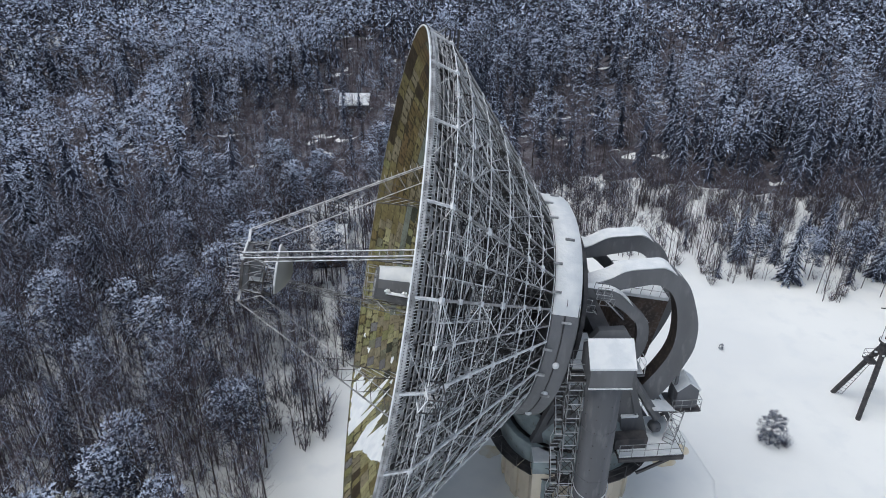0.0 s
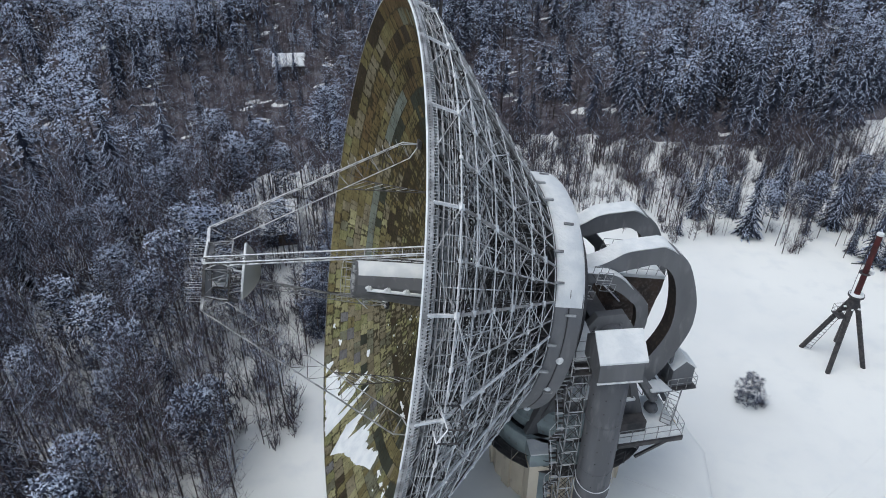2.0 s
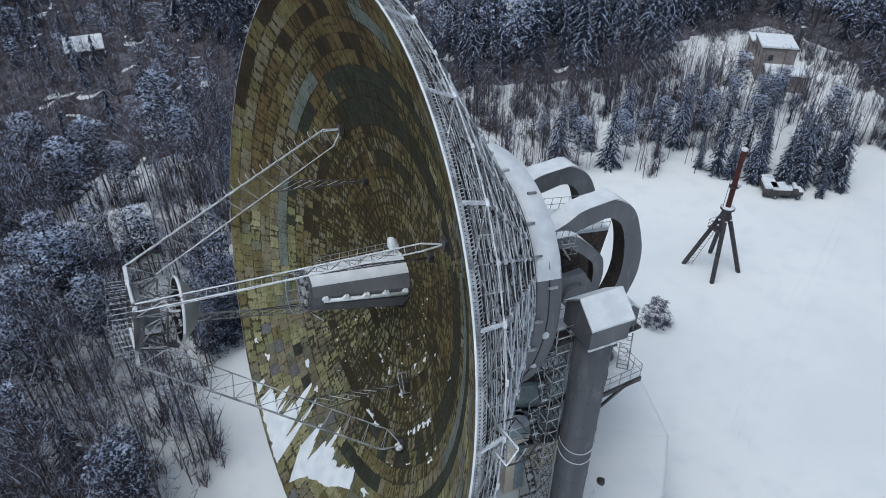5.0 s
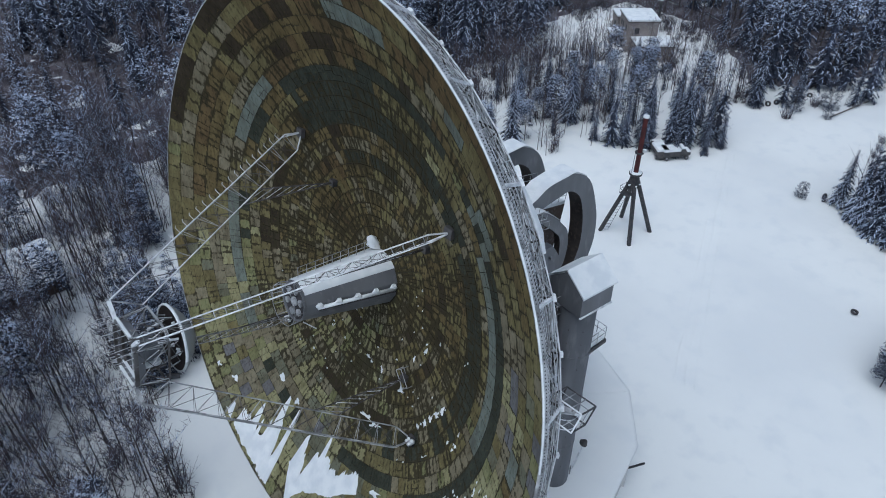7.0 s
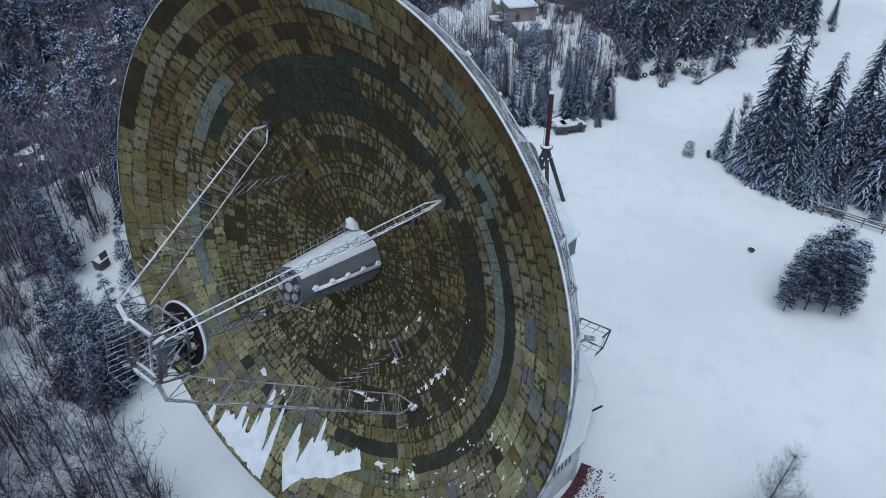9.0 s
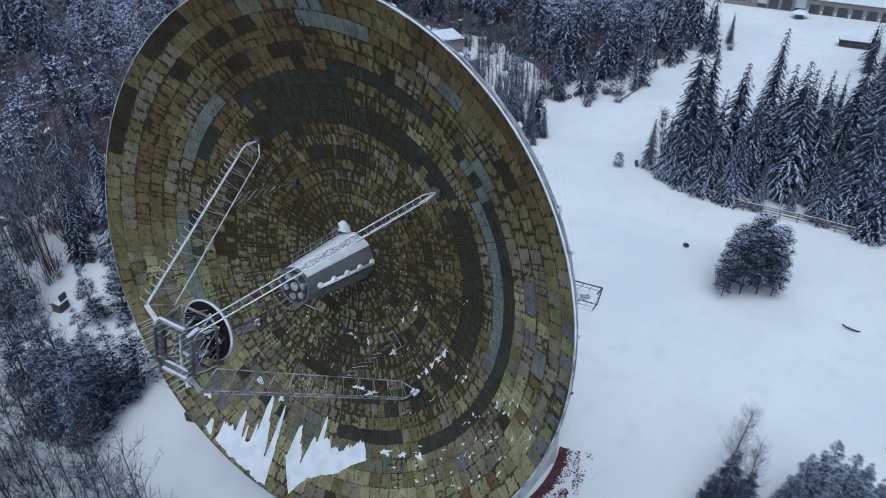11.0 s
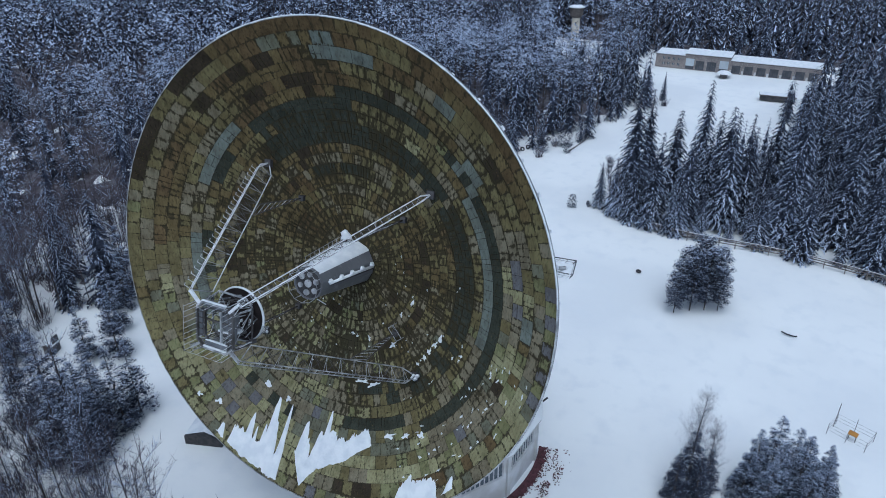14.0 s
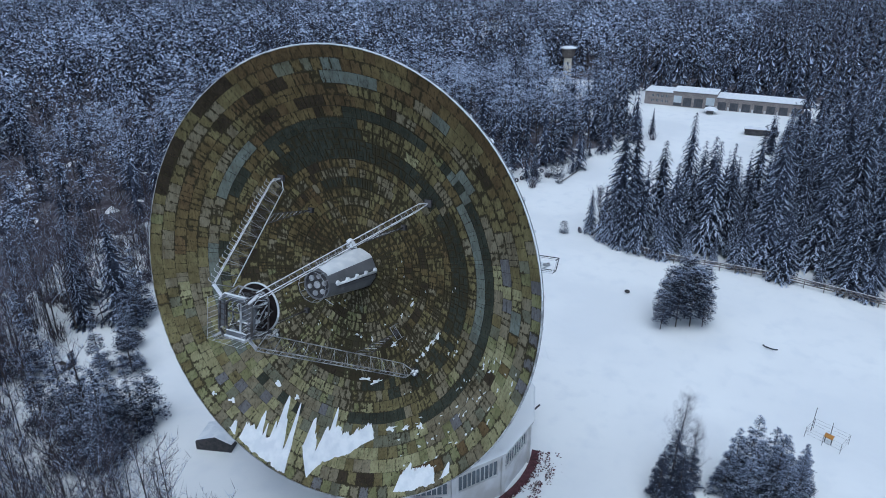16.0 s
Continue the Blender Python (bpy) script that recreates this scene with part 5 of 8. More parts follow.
part("cross_wall", Geo().box((0.2, 0, 14.2), (2.6, 5.8, 4.6)), DARKSTEEL, head, "dark machine housing between the arms")
part("cross_beam", Geo().box((0.9, 0, 19.4), (1.2, 5.6, 1.0)), DULL, head)
part("machine_deck", Geo().box((2.6, 0, 16.6), (2.6, 5.6, 0.15)), PAINTED, head)
part("deck_snow", Geo().box((2.6, 0, 16.74), (2.4, 5.4, 0.12)), FIRN, head)
railing(head, [(3.9, -2.7, 16.7), (3.9, 2.7, 16.7)], r=0.028, mat=FROSTED)
railing(head, [(1.4, -3.6, 17.4), (-1.6, -3.6, 17.4)], r=0.028, mat=FROSTED)
part("side_deck", Geo().box((-0.1, -3.9, 17.35), (3.2, 0.9, 0.08)), STEEL, head)
part("deck_snow", Geo().box((-0.1, -3.9, 17.43), (3.1, 0.8, 0.1)), FIRN, head)
railing(head, [(-1.7, -4.3, 17.45), (1.5, -4.3, 17.45)], r=0.025, mat=STEEL)
part("lower_box", Geo().box((-0.6, -4.25, 15.4), (1.5, 1.2, 0.5)), PAINTED, head)
part("lower_box_snow", Geo().box((-0.6, -4.25, 15.72), (1.45, 1.15, 0.16)), FIRN, head)
# the large snowy deck beside the column
deck = part("drive_deck", Geo().box((4.1, -3.6, 11.85), (4.4, 3.8, 0.16)), DARKSTEEL, head, "dark steel drive deck")
part("deck_snow", Geo().box((4.1, -3.6, 11.99), (4.25, 3.65, 0.14)), FIRN, deck, "snow on the deck")
part("edge_beam", Geo().beam((1.9, -5.5, 11.75), (6.3, -5.5, 11.75), 0.12, 0.3), DARKSTEEL, deck)
part("edge_beam", Geo().beam((6.3, -5.5, 11.75), (6.3, -1.7, 11.75), 0.12, 0.3), DARKSTEEL, deck)
railing(head, [(1.9, -5.45, 12.0), (6.25, -5.45, 12.0), (6.25, -1.8, 12.0)], r=0.028, mat=STEEL, gap=0.8)
for y in (-5.2, -3.6, -2.0):
    part("deck_bracket", Geo().beam((3.4, y, 10.2), (6.1, y, 11.7), 0.14, 0.2), DARKSTEEL, head)
part("cabinet", Geo().box((3.0, -3.2, 12.9), (1.1, 0.9, 1.7)), DULL, head, "grey control cabinet")
part("cabinet_snow", Geo().box((3.0, -3.2, 13.83), (1.15, 0.95, 0.16)), FIRN, head)
part("machine", Geo().box((2.9, -4.4, 12.5), (2.2, 0.8, 0.9)), DARKSTEEL, head)
g = Geo()
g.lathe([(0.3, -0.9), (0.75, -0.6), (0.8, 0.3), (0.55, 0.8), (0.1, 0.9)], 16)
part("drive_motor", g, DULL, head, "round drive motor housing", at=pose(4.9, -3.5, 12.75, 70, 20, 0) @ Matrix.Scale(0.5, 4), smooth=True)
part("wind_shield", Geo().beam((4.3, -3.4, 14.5), (6.0, -2.9, 13.9), 1.2, 0.06), PAINTED, head, "slanting sheet cover")
part("shield_snow", Geo().beam((4.3, -3.4, 14.58), (6.0, -2.9, 13.98), 1.15, 0.1), FIRN, head)
rod_part("duct", (2.4, -2.9, 17.6), (4.9, -3.6, 13.6), 0.32, PAINTED, head, "slanting round duct")
part("slide_beam", Geo().beam((4.6, -1.9, 15.7), (6.4, -2.6, 12.4), 0.5, 0.3), PAINTED, head, "slanting box beam")
part("slide_snow", Geo().beam((4.62, -1.9, 15.93), (6.42, -2.6, 12.63), 0.48, 0.12), FIRN, head)
for i in range(9):
    a = Vector((5.3, -4.2 + 0.0 * i, 12.1)).lerp(Vector((6.2, -3.2, 14.2)), i / 9)
    rod_part("step", a, a + Vector((0.5, -0.5, 0)), 0.03, STEEL, head)
for o in (0.0, 0.5):
    rod_part("stringer", (5.3 + o, -4.2 - o, 12.1), (6.2 + o, -3.2 - o, 14.2), 0.05, STEEL, head)
# little gabled hut on its own deck
hg = Geo()
hx, hy, hz = 7.3, -1.9, 13.4
pr = [(-0.75, 0), (0.75, 0), (0.75, 1.5), (0, 2.15), (-0.75, 1.5)]
hg.add([(hx + a, hy - 0.7, hz + b) for a, b in pr] + [(hx + a, hy + 0.7, hz + b) for a, b in pr], [(i, (i + 1) % 5, 5 + (i + 1) % 5, 5 + i) for i in range(5)] + [(4, 3, 2, 1, 0), (5, 6, 7, 8, 9)])
hut = part("drive_hut", hg, DULL, head, "small gabled grey hut")
for s in (-1, 1):
    part("roof_snow", Geo().beam((hx + s * 0.42, hy - 0.75, hz + 1.86), (hx + s * 0.42, hy + 0.75, hz + 1.86), 1.05, 0.1, up=(s * 0.65, 0, 0.75)), FIRN, hut)
part("hut_deck", Geo().box((7.2, -1.9, 13.33), (2.2, 2.0, 0.12)), DARKSTEEL, head)
railing(head, [(6.2, -2.85, 13.4), (8.25, -2.85, 13.4), (8.25, -0.95, 13.4)], r=0.025, mat=STEEL, h=0.9, gap=0.6)
part("hut_bracket", Geo().beam((5.6, -1.9, 12.0), (7.9, -1.9, 13.3), 0.16, 0.2), DARKSTEEL, head)
rod_part("hut_post", (6.6, -2.0, 13.4), (6.6, -2.0, 17.5), 0.12, PAINTED, head)

# things between the horns: ladders and dark struts
for a, b in (((2.9, 3.2, -13.2), (1.2, 0.6, -16.2)), ((0.8, 2.6, -14.0), (0.2, -0.5, -17.0)), ((0.4, -0.4, -15.4), (1.2, -1.2, -18.4)), ((-0.6, 1.0, -13.5), (0.9, -2.4, -17.9))):
    a, b = Vector(a), Vector(b)
    w = Vector((0.35, 0.1, 0.2))
    rod_part("horn_strut", a, b, 0.09, DARKSTEEL, dish)
    rod_part("horn_strut", a + w, b + w, 0.05, FROSTED, dish)
    for i in range(7):
        rod_part("horn_step", a.lerp(b, i / 7), (a + w).lerp(b + w, i / 7), 0.035, STEEL, dish)
part("counterweight", Geo().box((0, 0.1, -16.9), (2.7, 4.6, 3.4)), RUSTY, dish, "rusty brown counterweight block between the horns")
part("counterweight_snow", Geo().box((0, 2.5, -16.9), (2.68, 0.22, 3.38)), FIRN, dish, "snow on the counterweight")
for x in (-1.3, 1.3):
    for h in (0.55, 1.0):
        rod_part("rail", (x, 2.45 + h, -15.2), (x, 2.45 + h, -18.6), 0.02, STEEL, dish)
    for i in range(6):
        rod_part("rail_post", (x, 2.45, -15.2 - 0.68 * i), (x, 3.45, -15.2 - 0.68 * i), 0.02, STEEL, dish)
for cx, cy, cz in ((3.7, 3.7, -12.9), (3.7, 3.0, -13.3), (3.7, 2.4, -12.2)):
    for dx, dy in ((-0.3, 0), (0.3, 0), (-0.3, 0.5), (0.3, 0.5)):
        rod_part("cage_bar", (cx + dx, cy + dy, cz - 0.45), (cx + dx, cy + dy, cz + 0.45), 0.022, STEEL, dish)
    for dz in (-0.45, 0, 0.45):
        rod_part("cage_bar", (cx - 0.3, cy, cz + dz), (cx - 0.3, cy + 0.5, cz + dz), 0.02, STEEL, dish)
        rod_part("cage_bar", (cx + 0.3, cy, cz + dz), (cx + 0.3, cy + 0.5, cz + dz), 0.02, STEEL, dish)
        rod_part("cage_bar", (cx - 0.3, cy, cz + dz), (cx + 0.3, cy, cz + dz), 0.02, DIMTUBE, dish)
part("back_tie", Geo().box((0, 2.2, -12.6), (4.6, 1.4, 1.6)), DULL, dish)
for x in (-2.4, 2.4):
    part("tie_beam", Geo().beam((x, 2.6, -11.7), (x * 0.7, 4.6, -14.6), 0.3, 0.3), PAINTED, dish)

# ---- lift column with its cabin ----
col = thing("lift_column", "tall grey steel lift column with a gabled cabin on top", "column", pose(9.25, 31.25, 0))
g = Geo()
g.lathe([(1.02, 4.9), (1.02, 20.6), (0.95, 20.65)], 28)
part("shaft", g, DULL, col, "dull grey riveted shaft", smooth=True)
for z in (9.2, 13.4, 17.3):
    part("flange", Geo().lathe([(1.0, z - 0.05), (1.045, z - 0.05), (1.045, z + 0.05), (1.0, z + 0.05)], 28, closed=True), DULL, col)
g = Geo()
for z in range(5, 20):
    for a in (200, 245, 290, 335, 20):
        g.tube(polar(1.01, a, z + 0.4), polar(1.05, a, z + 0.4), 0.035, n=5, caps=True)
part("bolts", g, DARKSTEEL, col)
for z in (11.6, 12.5):
    g = Geo()
    n = 30
    for i in range(n):
        a0, a1 = 160 + 220 * i / n, 160 + 220 * (i + 1) / n
        s0, s1 = 0.5 * math.sin(math.pi * i / n), 0.5 * math.sin(math.pi * (i + 1) / n)
        g.tube(polar(1.08, a0, z - s0), polar(1.08, a1, z - s1), 0.03, n=5)
    part("wire_loop", g, FROSTED, col, "frosted wire loop")
cg_ = Geo()
pr = [(-1.15, 20.9), (1.3, 20.9), (1.3, 22.3), (0.05, 23.35), (-1.15, 22.4)]
cg_.add([(-1.15, y, z) for y, z in pr] + [(1.2, y, z) for y, z in pr],
        [(i, (i + 1) % 5, 5 + (i + 1) % 5, 5 + i) for i in range(5)] + [(4, 3, 2, 1, 0), (5, 6, 7, 8, 9)])
cab = part("cabin", cg_, PAINTED, col, "grey sheet cabin")
sn = Geo()
sn.add([(-1.25, -1.3, 22.42), (1.3, -1.3, 22.42), (1.3, 0.05, 23.48), (-1.25, 0.05, 23.48), (1.3, 1.4, 22.36), (-1.25, 1.4, 22.36)], [(0, 1, 2, 3), (3, 2, 4, 5)])
sn.add([(-1.25, -1.3, 22.3), (1.3, -1.3, 22.3), (1.3, 0.05, 23.36), (-1.25, 0.05, 23.36), (1.3, 1.4, 22.24), (-1.25, 1.4, 22.24)], [(3, 2, 1, 0), (5, 4, 2, 3)])
sn.add([(-1.25, -1.3, 22.42), (1.3, -1.3, 22.42), (1.3, -1.3, 22.3), (-1.25, -1.3, 22.3)], [(0, 3, 2, 1)])
sn.add([(1.3, -1.3, 22.42), (1.3, 0.05, 23.48), (1.3, 0.05, 23.36), (1.3, -1.3, 22.3)], [(0, 3, 2, 1)])
sn.add([(-1.25, -1.3, 22.42), (-1.25, 0.05, 23.48), (-1.25, 0.05, 23.36), (-1.25, -1.3, 22.3)], [(0, 1, 2, 3)])
part("roof_snow", sn, FIRN, cab, "smooth snow on the cabin roof")
part("sill", Geo().box((0.02, -1.17, 20.93), (2.45, 0.1, 0.08)), FROSTED, cab)
part("catwalk", Geo().box((-0.9, 3.0, 20.3), (1.6, 3.6, 0.12)), PAINTED, col, "gangway from cabin to yoke")
part("catwalk_snow", Geo().box((-0.9, 3.0, 20.42), (1.5, 3.5, 0.12)), FIRN, col)
railing(col, [(-1.65, 1.3, 20.45), (-1.65, 4.8, 20.45)], r=0.025, mat=STEEL)

# ---- lattice ladder tower beside the column ----
mast = thing("ladder_tower", "slim frosted lattice ladder tower with a railed top", "ladder tower", pose(7.85, 32.3, 0))
corners = [Vector(p) for p in ((0.42, -0.42, 0), (0.42, 0.42, 0), (-0.42, 0.42, 0), (-0.42, -0.42, 0))]
up = lambda z: Vector((0, 0, z))
for c in corners:
    rod_part("upright", c + up(5.0), c + up(20.4), 0.035, STEEL, mast)
lv = [5.0 + 1.1 * i for i in range(15)]
for i, z in enumerate(lv):
    for k in range(4):
        a, b = corners[k], corners[(k + 1) % 4]
        rod_part("girt", a + up(z), b + up(z), 0.03, FROSTED, mast)
        if i + 1 < len(lv):
            rod_part("diagonal", a + up(z), b + up(lv[i + 1]), 0.02, DIMTUBE, mast)
            rod_part("diagonal", b + up(z), a + up(lv[i + 1]), 0.018, DIMTUBE, mast)
cc = [Vector(p) * 1.55 for p in corners]
for k in range(4):
    a, b = cc[k], cc[(k + 1) % 4]
    for z in (20.1, 20.7, 21.4):
        rod_part("rail", a + up(z), b + up(z), 0.025, STEEL, mast)
    rod_part("post", a + up(20.1), a + up(21.4), 0.035, STEEL, mast)
part("top_floor", Geo().box((0, 0, 20.12), (1.3, 1.3, 0.06)), DARKSTEEL, mast)
# flights of narrow stairs zigzag up beside it
for i in range(7):
    z0, z1 = 5.2 + 2.1 * i, 7.2 + 2.1 * i
    ya, yb = (-0.45, 0.75) if i % 2 else (0.75, -0.45)
    for x in (-1.0, -0.55):
        rod_part("stringer", (x, ya, z0), (x, yb, z1), 0.035, DIMTUBE, mast)
    for j in range(8):
        f = (j + 0.5) / 8
        part("step", Geo().box((-0.78, ya + (yb - ya) * f, z0 + (z1 - z0) * f), (0.5, 0.14, 0.03)), FROSTED if j % 3 == 0 else DIMTUBE, mast)
    rod_part("handrail", (-1.0, ya, z0 + 0.9), (-1.0, yb, z1 + 0.9), 0.022, FROSTED, mast)
    rod_part("stair_post", (-1.0, ya, z0), (-1.0, ya, z0 + 0.95), 0.025, STEEL, mast)
    rod_part("stair_tie", (-1.0, yb, z1), (-0.42, yb * 0.5, z1), 0.03, STEEL, mast)

# ---- trees: templates of triangles (slots: 0 needles or twigs, 1 snow, 2 bark) ----
class Tree:
    def __init__(self):
        self.v, self.t, self.m = [], [], []

    def tri(self, a, b, c, slot):
        k = len(self.v)
        self.v += [tuple(a), tuple(b), tuple(c)]
        self.t.append((k, k + 1, k + 2))
        self.m.append(slot)

    def stem(self, p, q, r0, r1, n=4, slot=2):
        p, q = Vector(p), Vector(q)
        d = (q - p).normalized()
        a = d.orthogonal().normalized()
        b = d.cross(a)
        k = len(self.v)
        for e, r in ((p, r0), (q, r1)):
            self.v += [tuple(e + (a * math.cos(6.28318 * i / n) + b * math.sin(6.28318 * i / n)) * r) for i in range(n)]
        for i in range(n):
            j = (i + 1) % n
            self.t += [(k + i, k + j, k + n + j), (k + i, k + n + j, k + n + i)]
            self.m += [slot, slot]

    def arrays(self):
        return np.array(self.v, dtype=np.float32), np.array(self.t, dtype=np.int32), np.array(self.m, dtype=np.int32)


def bough(tr, rg, base, a, length, droop, width, snowy, detail):
    """A drooping bough: pointed dark sprays off a curved spine, with snow lying on many of them."""
    d = Vector((math.cos(a), math.sin(a), 0))
    s = Vector((-math.sin(a), math.cos(a), 0))
    if detail == 0:
        e = base + d * length - Vector((0, 0, (droop + 0.35) * length))
        w = width * rg.uniform(0.3, 0.45)
        tr.tri(base, e - s * w + Vector((0, 0, rg.uniform(-0.3, 0.3))), e + s * w, 0)
        if rg.random() < snowy:
            h = Vector((0, 0, 0.12)) + d * 0.1
            u0, u1 = rg.uniform(0.0, 0.35), rg.uniform(0.6, 1.0)
            p, q = base.lerp(e, u0) + h, base.lerp(e, u1) + h
            k = s * w * rg.uniform(0.45, 0.9)
            tr.tri(p, q - k * rg.uniform(0.2, 1), q + k * rg.uniform(0.2, 1), 1)
        return
    n = 14 if detail == 1 else 18
    spread = length * 0.3
    for i in range(n):
        u = (i + rg.random()) / n
        p = base + d * length * u * 0.85 - Vector((0, 0, droop * length * u * u * 0.9))
        reach = (0.18 if detail == 1 else 0.155) * length * rg.uniform(0.7, 1.2) * (1.15 - 0.35 * u)
        t = d * rg.uniform(0.4, 1.0) + s * (1 if i % 2 else -1) * rg.uniform(0.2, 1.0) - Vector((0, 0, droop * u * 0.8 + rg.uniform(0.1, 0.6)))
        e = p + t.normalized() * (reach + 0.1)
        w = (s * d.dot(t) - d * s.dot(t)).normalized() * (reach * 0.42 + 0.015)
        tr.tri(p - w, p + w, e, 0)
    # snow lies along the top of the bough in ragged tongues
    m = 8 if detail == 1 else 12
    for i in range(m):
        if rg.random() > snowy:
            continue
        u0 = (i + rg.uniform(0.0, 0.5)) / m
        u1 = min(1.04, u0 + rg.uniform(0.22, 0.42) / (2.0 if m == 8 else 2.6))
        h = Vector((0, 0, 0.08 + 0.03 * length)) + d * 0.05
        p = base + d * length * u0 - Vector((0, 0, droop * length * u0 * u0 * 0.85)) + h
        e = base + d * length * u1 + s * rg.uniform(-0.8, 0.8) * spread - Vector((0, 0, droop * length * u1 * u1 * 0.95 + 0.1 * rg.random())) + h
        w = s * spread * rg.uniform(0.3, 0.6) * (1.2 - 0.5 * u0) * 0.32
        tr.tri(p - w, p + w, e, 1)


def spruce(seed, h=16.0, detail=1, snowy=0.6, slim=1.0, bare_top=False):
    rg = random.Random(seed)
    tr = Tree()
    tiers = (8, 14, 30)[detail]
    per = (5, 6, 9)[detail]
    R = h * rg.uniform(0.17, 0.21) * slim
    tr.stem((0, 0, -0.3), (0, 0, h * 0.97), h * 0.011, 0.015, 4 if detail else 3)
    # ragged dark skirts close the crown round the stem
    rings, wide = (3, 6, 10)[detail], (5, 7, 9)[detail]
    for i in range(0 if detail == 0 else rings - 2):
        f = (i + 0.5) / rings
        top = Vector((0, 0, h * (0.10 + 0.87 * (i + 1.0) / rings)))
        for j in range(wide):
            a0, a1 = 6.283 * j / wide + i, 6.283 * (j + 1) / wide + i
            r0 = R * (1 - f) ** 0.78 * rg.uniform(0.28, 0.45) + 0.05
            low = h * (0.02 + 0.9 * f) - 0.2 * r0
            tr.tri(top, Vector((math.cos(a0) * r0, math.sin(a0) * r0, low + rg.uniform(-0.3, 0.3))), Vector((math.cos(a1) * r0, math.sin(a1) * r0, low + rg.uniform(-0.3, 0.3))), 0)
    for i in range(tiers):
        f = i / tiers
        z = h * (0.06 + 0.93 * f)
        r = R * (1 - f) ** 0.78 * rg.uniform(0.85, 1.1) + 0.12
        k = max(3, round(per * (1 - 0.45 * f)))
        for j in range(k):
            a = 6.283 * (j + rg.uniform(-0.35, 0.35)) / k + i * 1.3
            rr = r * rg.uniform(0.75, 1.12)
            bough(tr, rg, Vector((0, 0, z + rg.uniform(-0.2, 0.2))), a, rr, rg.uniform(0.3, 0.65), rr * 0.75 + 0.08, snowy * (1.15 - 0.95 * f if bare_top else 0.3 + 1.2 * f), detail)
    return tr.arrays()


def pine(seed, h=15.0, detail=1, snowy=0.5, low=0.4, broad=0.17, clumps=64, cone=False, tuft=1.0, fine=1.0):
    """A pine: flattened tufts of many short needle sprays round the limbs' ends."""
    rg = random.Random(seed)
    tr = Tree()
    lean = Vector((rg.uniform(-0.03, 0.03) * h, rg.uniform(-0.03, 0.03) * h, 0))
    tr.stem((0, 0, -0.3), lean + Vector((0, 0, h * 0.93)), h * 0.011, 0.03, 5 if detail else 3)
    n = (9, 20, clumps)[detail]
    blades = round((9, 26, 36)[detail] * tuft * fine * fine)
    for i in range(n):
        f = (i + rg.random()) / n if not cone else rg.random() ** 1.25
        z = h * (low + (0.97 - low) * f)
        swell = (1 - f) ** 0.75 + 0.04 if cone else math.sqrt(max(0.05, 1 - (abs(f - 0.38) / 0.66) ** 2))
        rad = h * broad * swell * math.sqrt(rg.uniform(0.1, 1.1))
        a = i * 2.4 + rg.uniform(-0.6, 0.6)
        c = Vector((rad * math.cos(a), rad * math.sin(a), z)) + lean * f
        size = h * rg.uniform(0.055, 0.085) * (1.35, 1.05, 0.8)[detail] * tuft * (1.0 - 0.65 * f if cone else 1.0)
        if detail and i % 2 == 0:
            tr.stem(lean * f * 0.8 + Vector((0, 0, z - 0.3 * rad)), c, 0.035, 0.012, 3)
        ln = size / tuft * (0.56, 0.36, 0.34)[detail] / fine ** 0.7
        white = snowy * (0.45 + 0.95 * f)
        if detail == 2:
            spin, core = rg.uniform(0, 1.57), size * 0.42
            six = [c + Vector((math.cos(spin + 1.571 * e) * core, math.sin(spin + 1.571 * e) * core, rg.uniform(-0.15, 0.15) * core)) for e in range(4)]
            for e in range(4):
                tr.tri(six[e], six[(e + 1) % 4], c + Vector((0, 0, 0.42 * core)), 0)
                tr.tri(six[(e + 1) % 4], six[e], c - Vector((0, 0, 0.5 * core)), 0)
        for j in range(blades):
            b, up = rg.uniform(0, 6.283), rg.uniform(-0.8, 1.0)
            k = math.sqrt(max(0, 1 - up * up)) * math.sqrt(rg.uniform(0.2, 1.1))
            o = c + Vector((math.cos(b) * k, math.sin(b) * k, up * 0.55)) * size
            d = Vector((math.cos(b) * k, math.sin(b) * k, 0.35 * up)) + Vector((rg.gauss(0, 0.45), rg.gauss(0, 0.45), rg.gauss(0.05, 0.3)))
            d = d.normalized() * ln * rg.uniform(0.7, 1.35)
            s = d.cross(Vector((rg.gauss(0, 0.4), rg.gauss(0, 0.4), 1))).normalized() * ln * rg.uniform(0.24, 0.42)
            tr.tri(o - s, o + s, o + d, 1 if up > 1.0 - 1.0 * white + rg.gauss(0, 0.25) else 0)
    return tr.arrays()


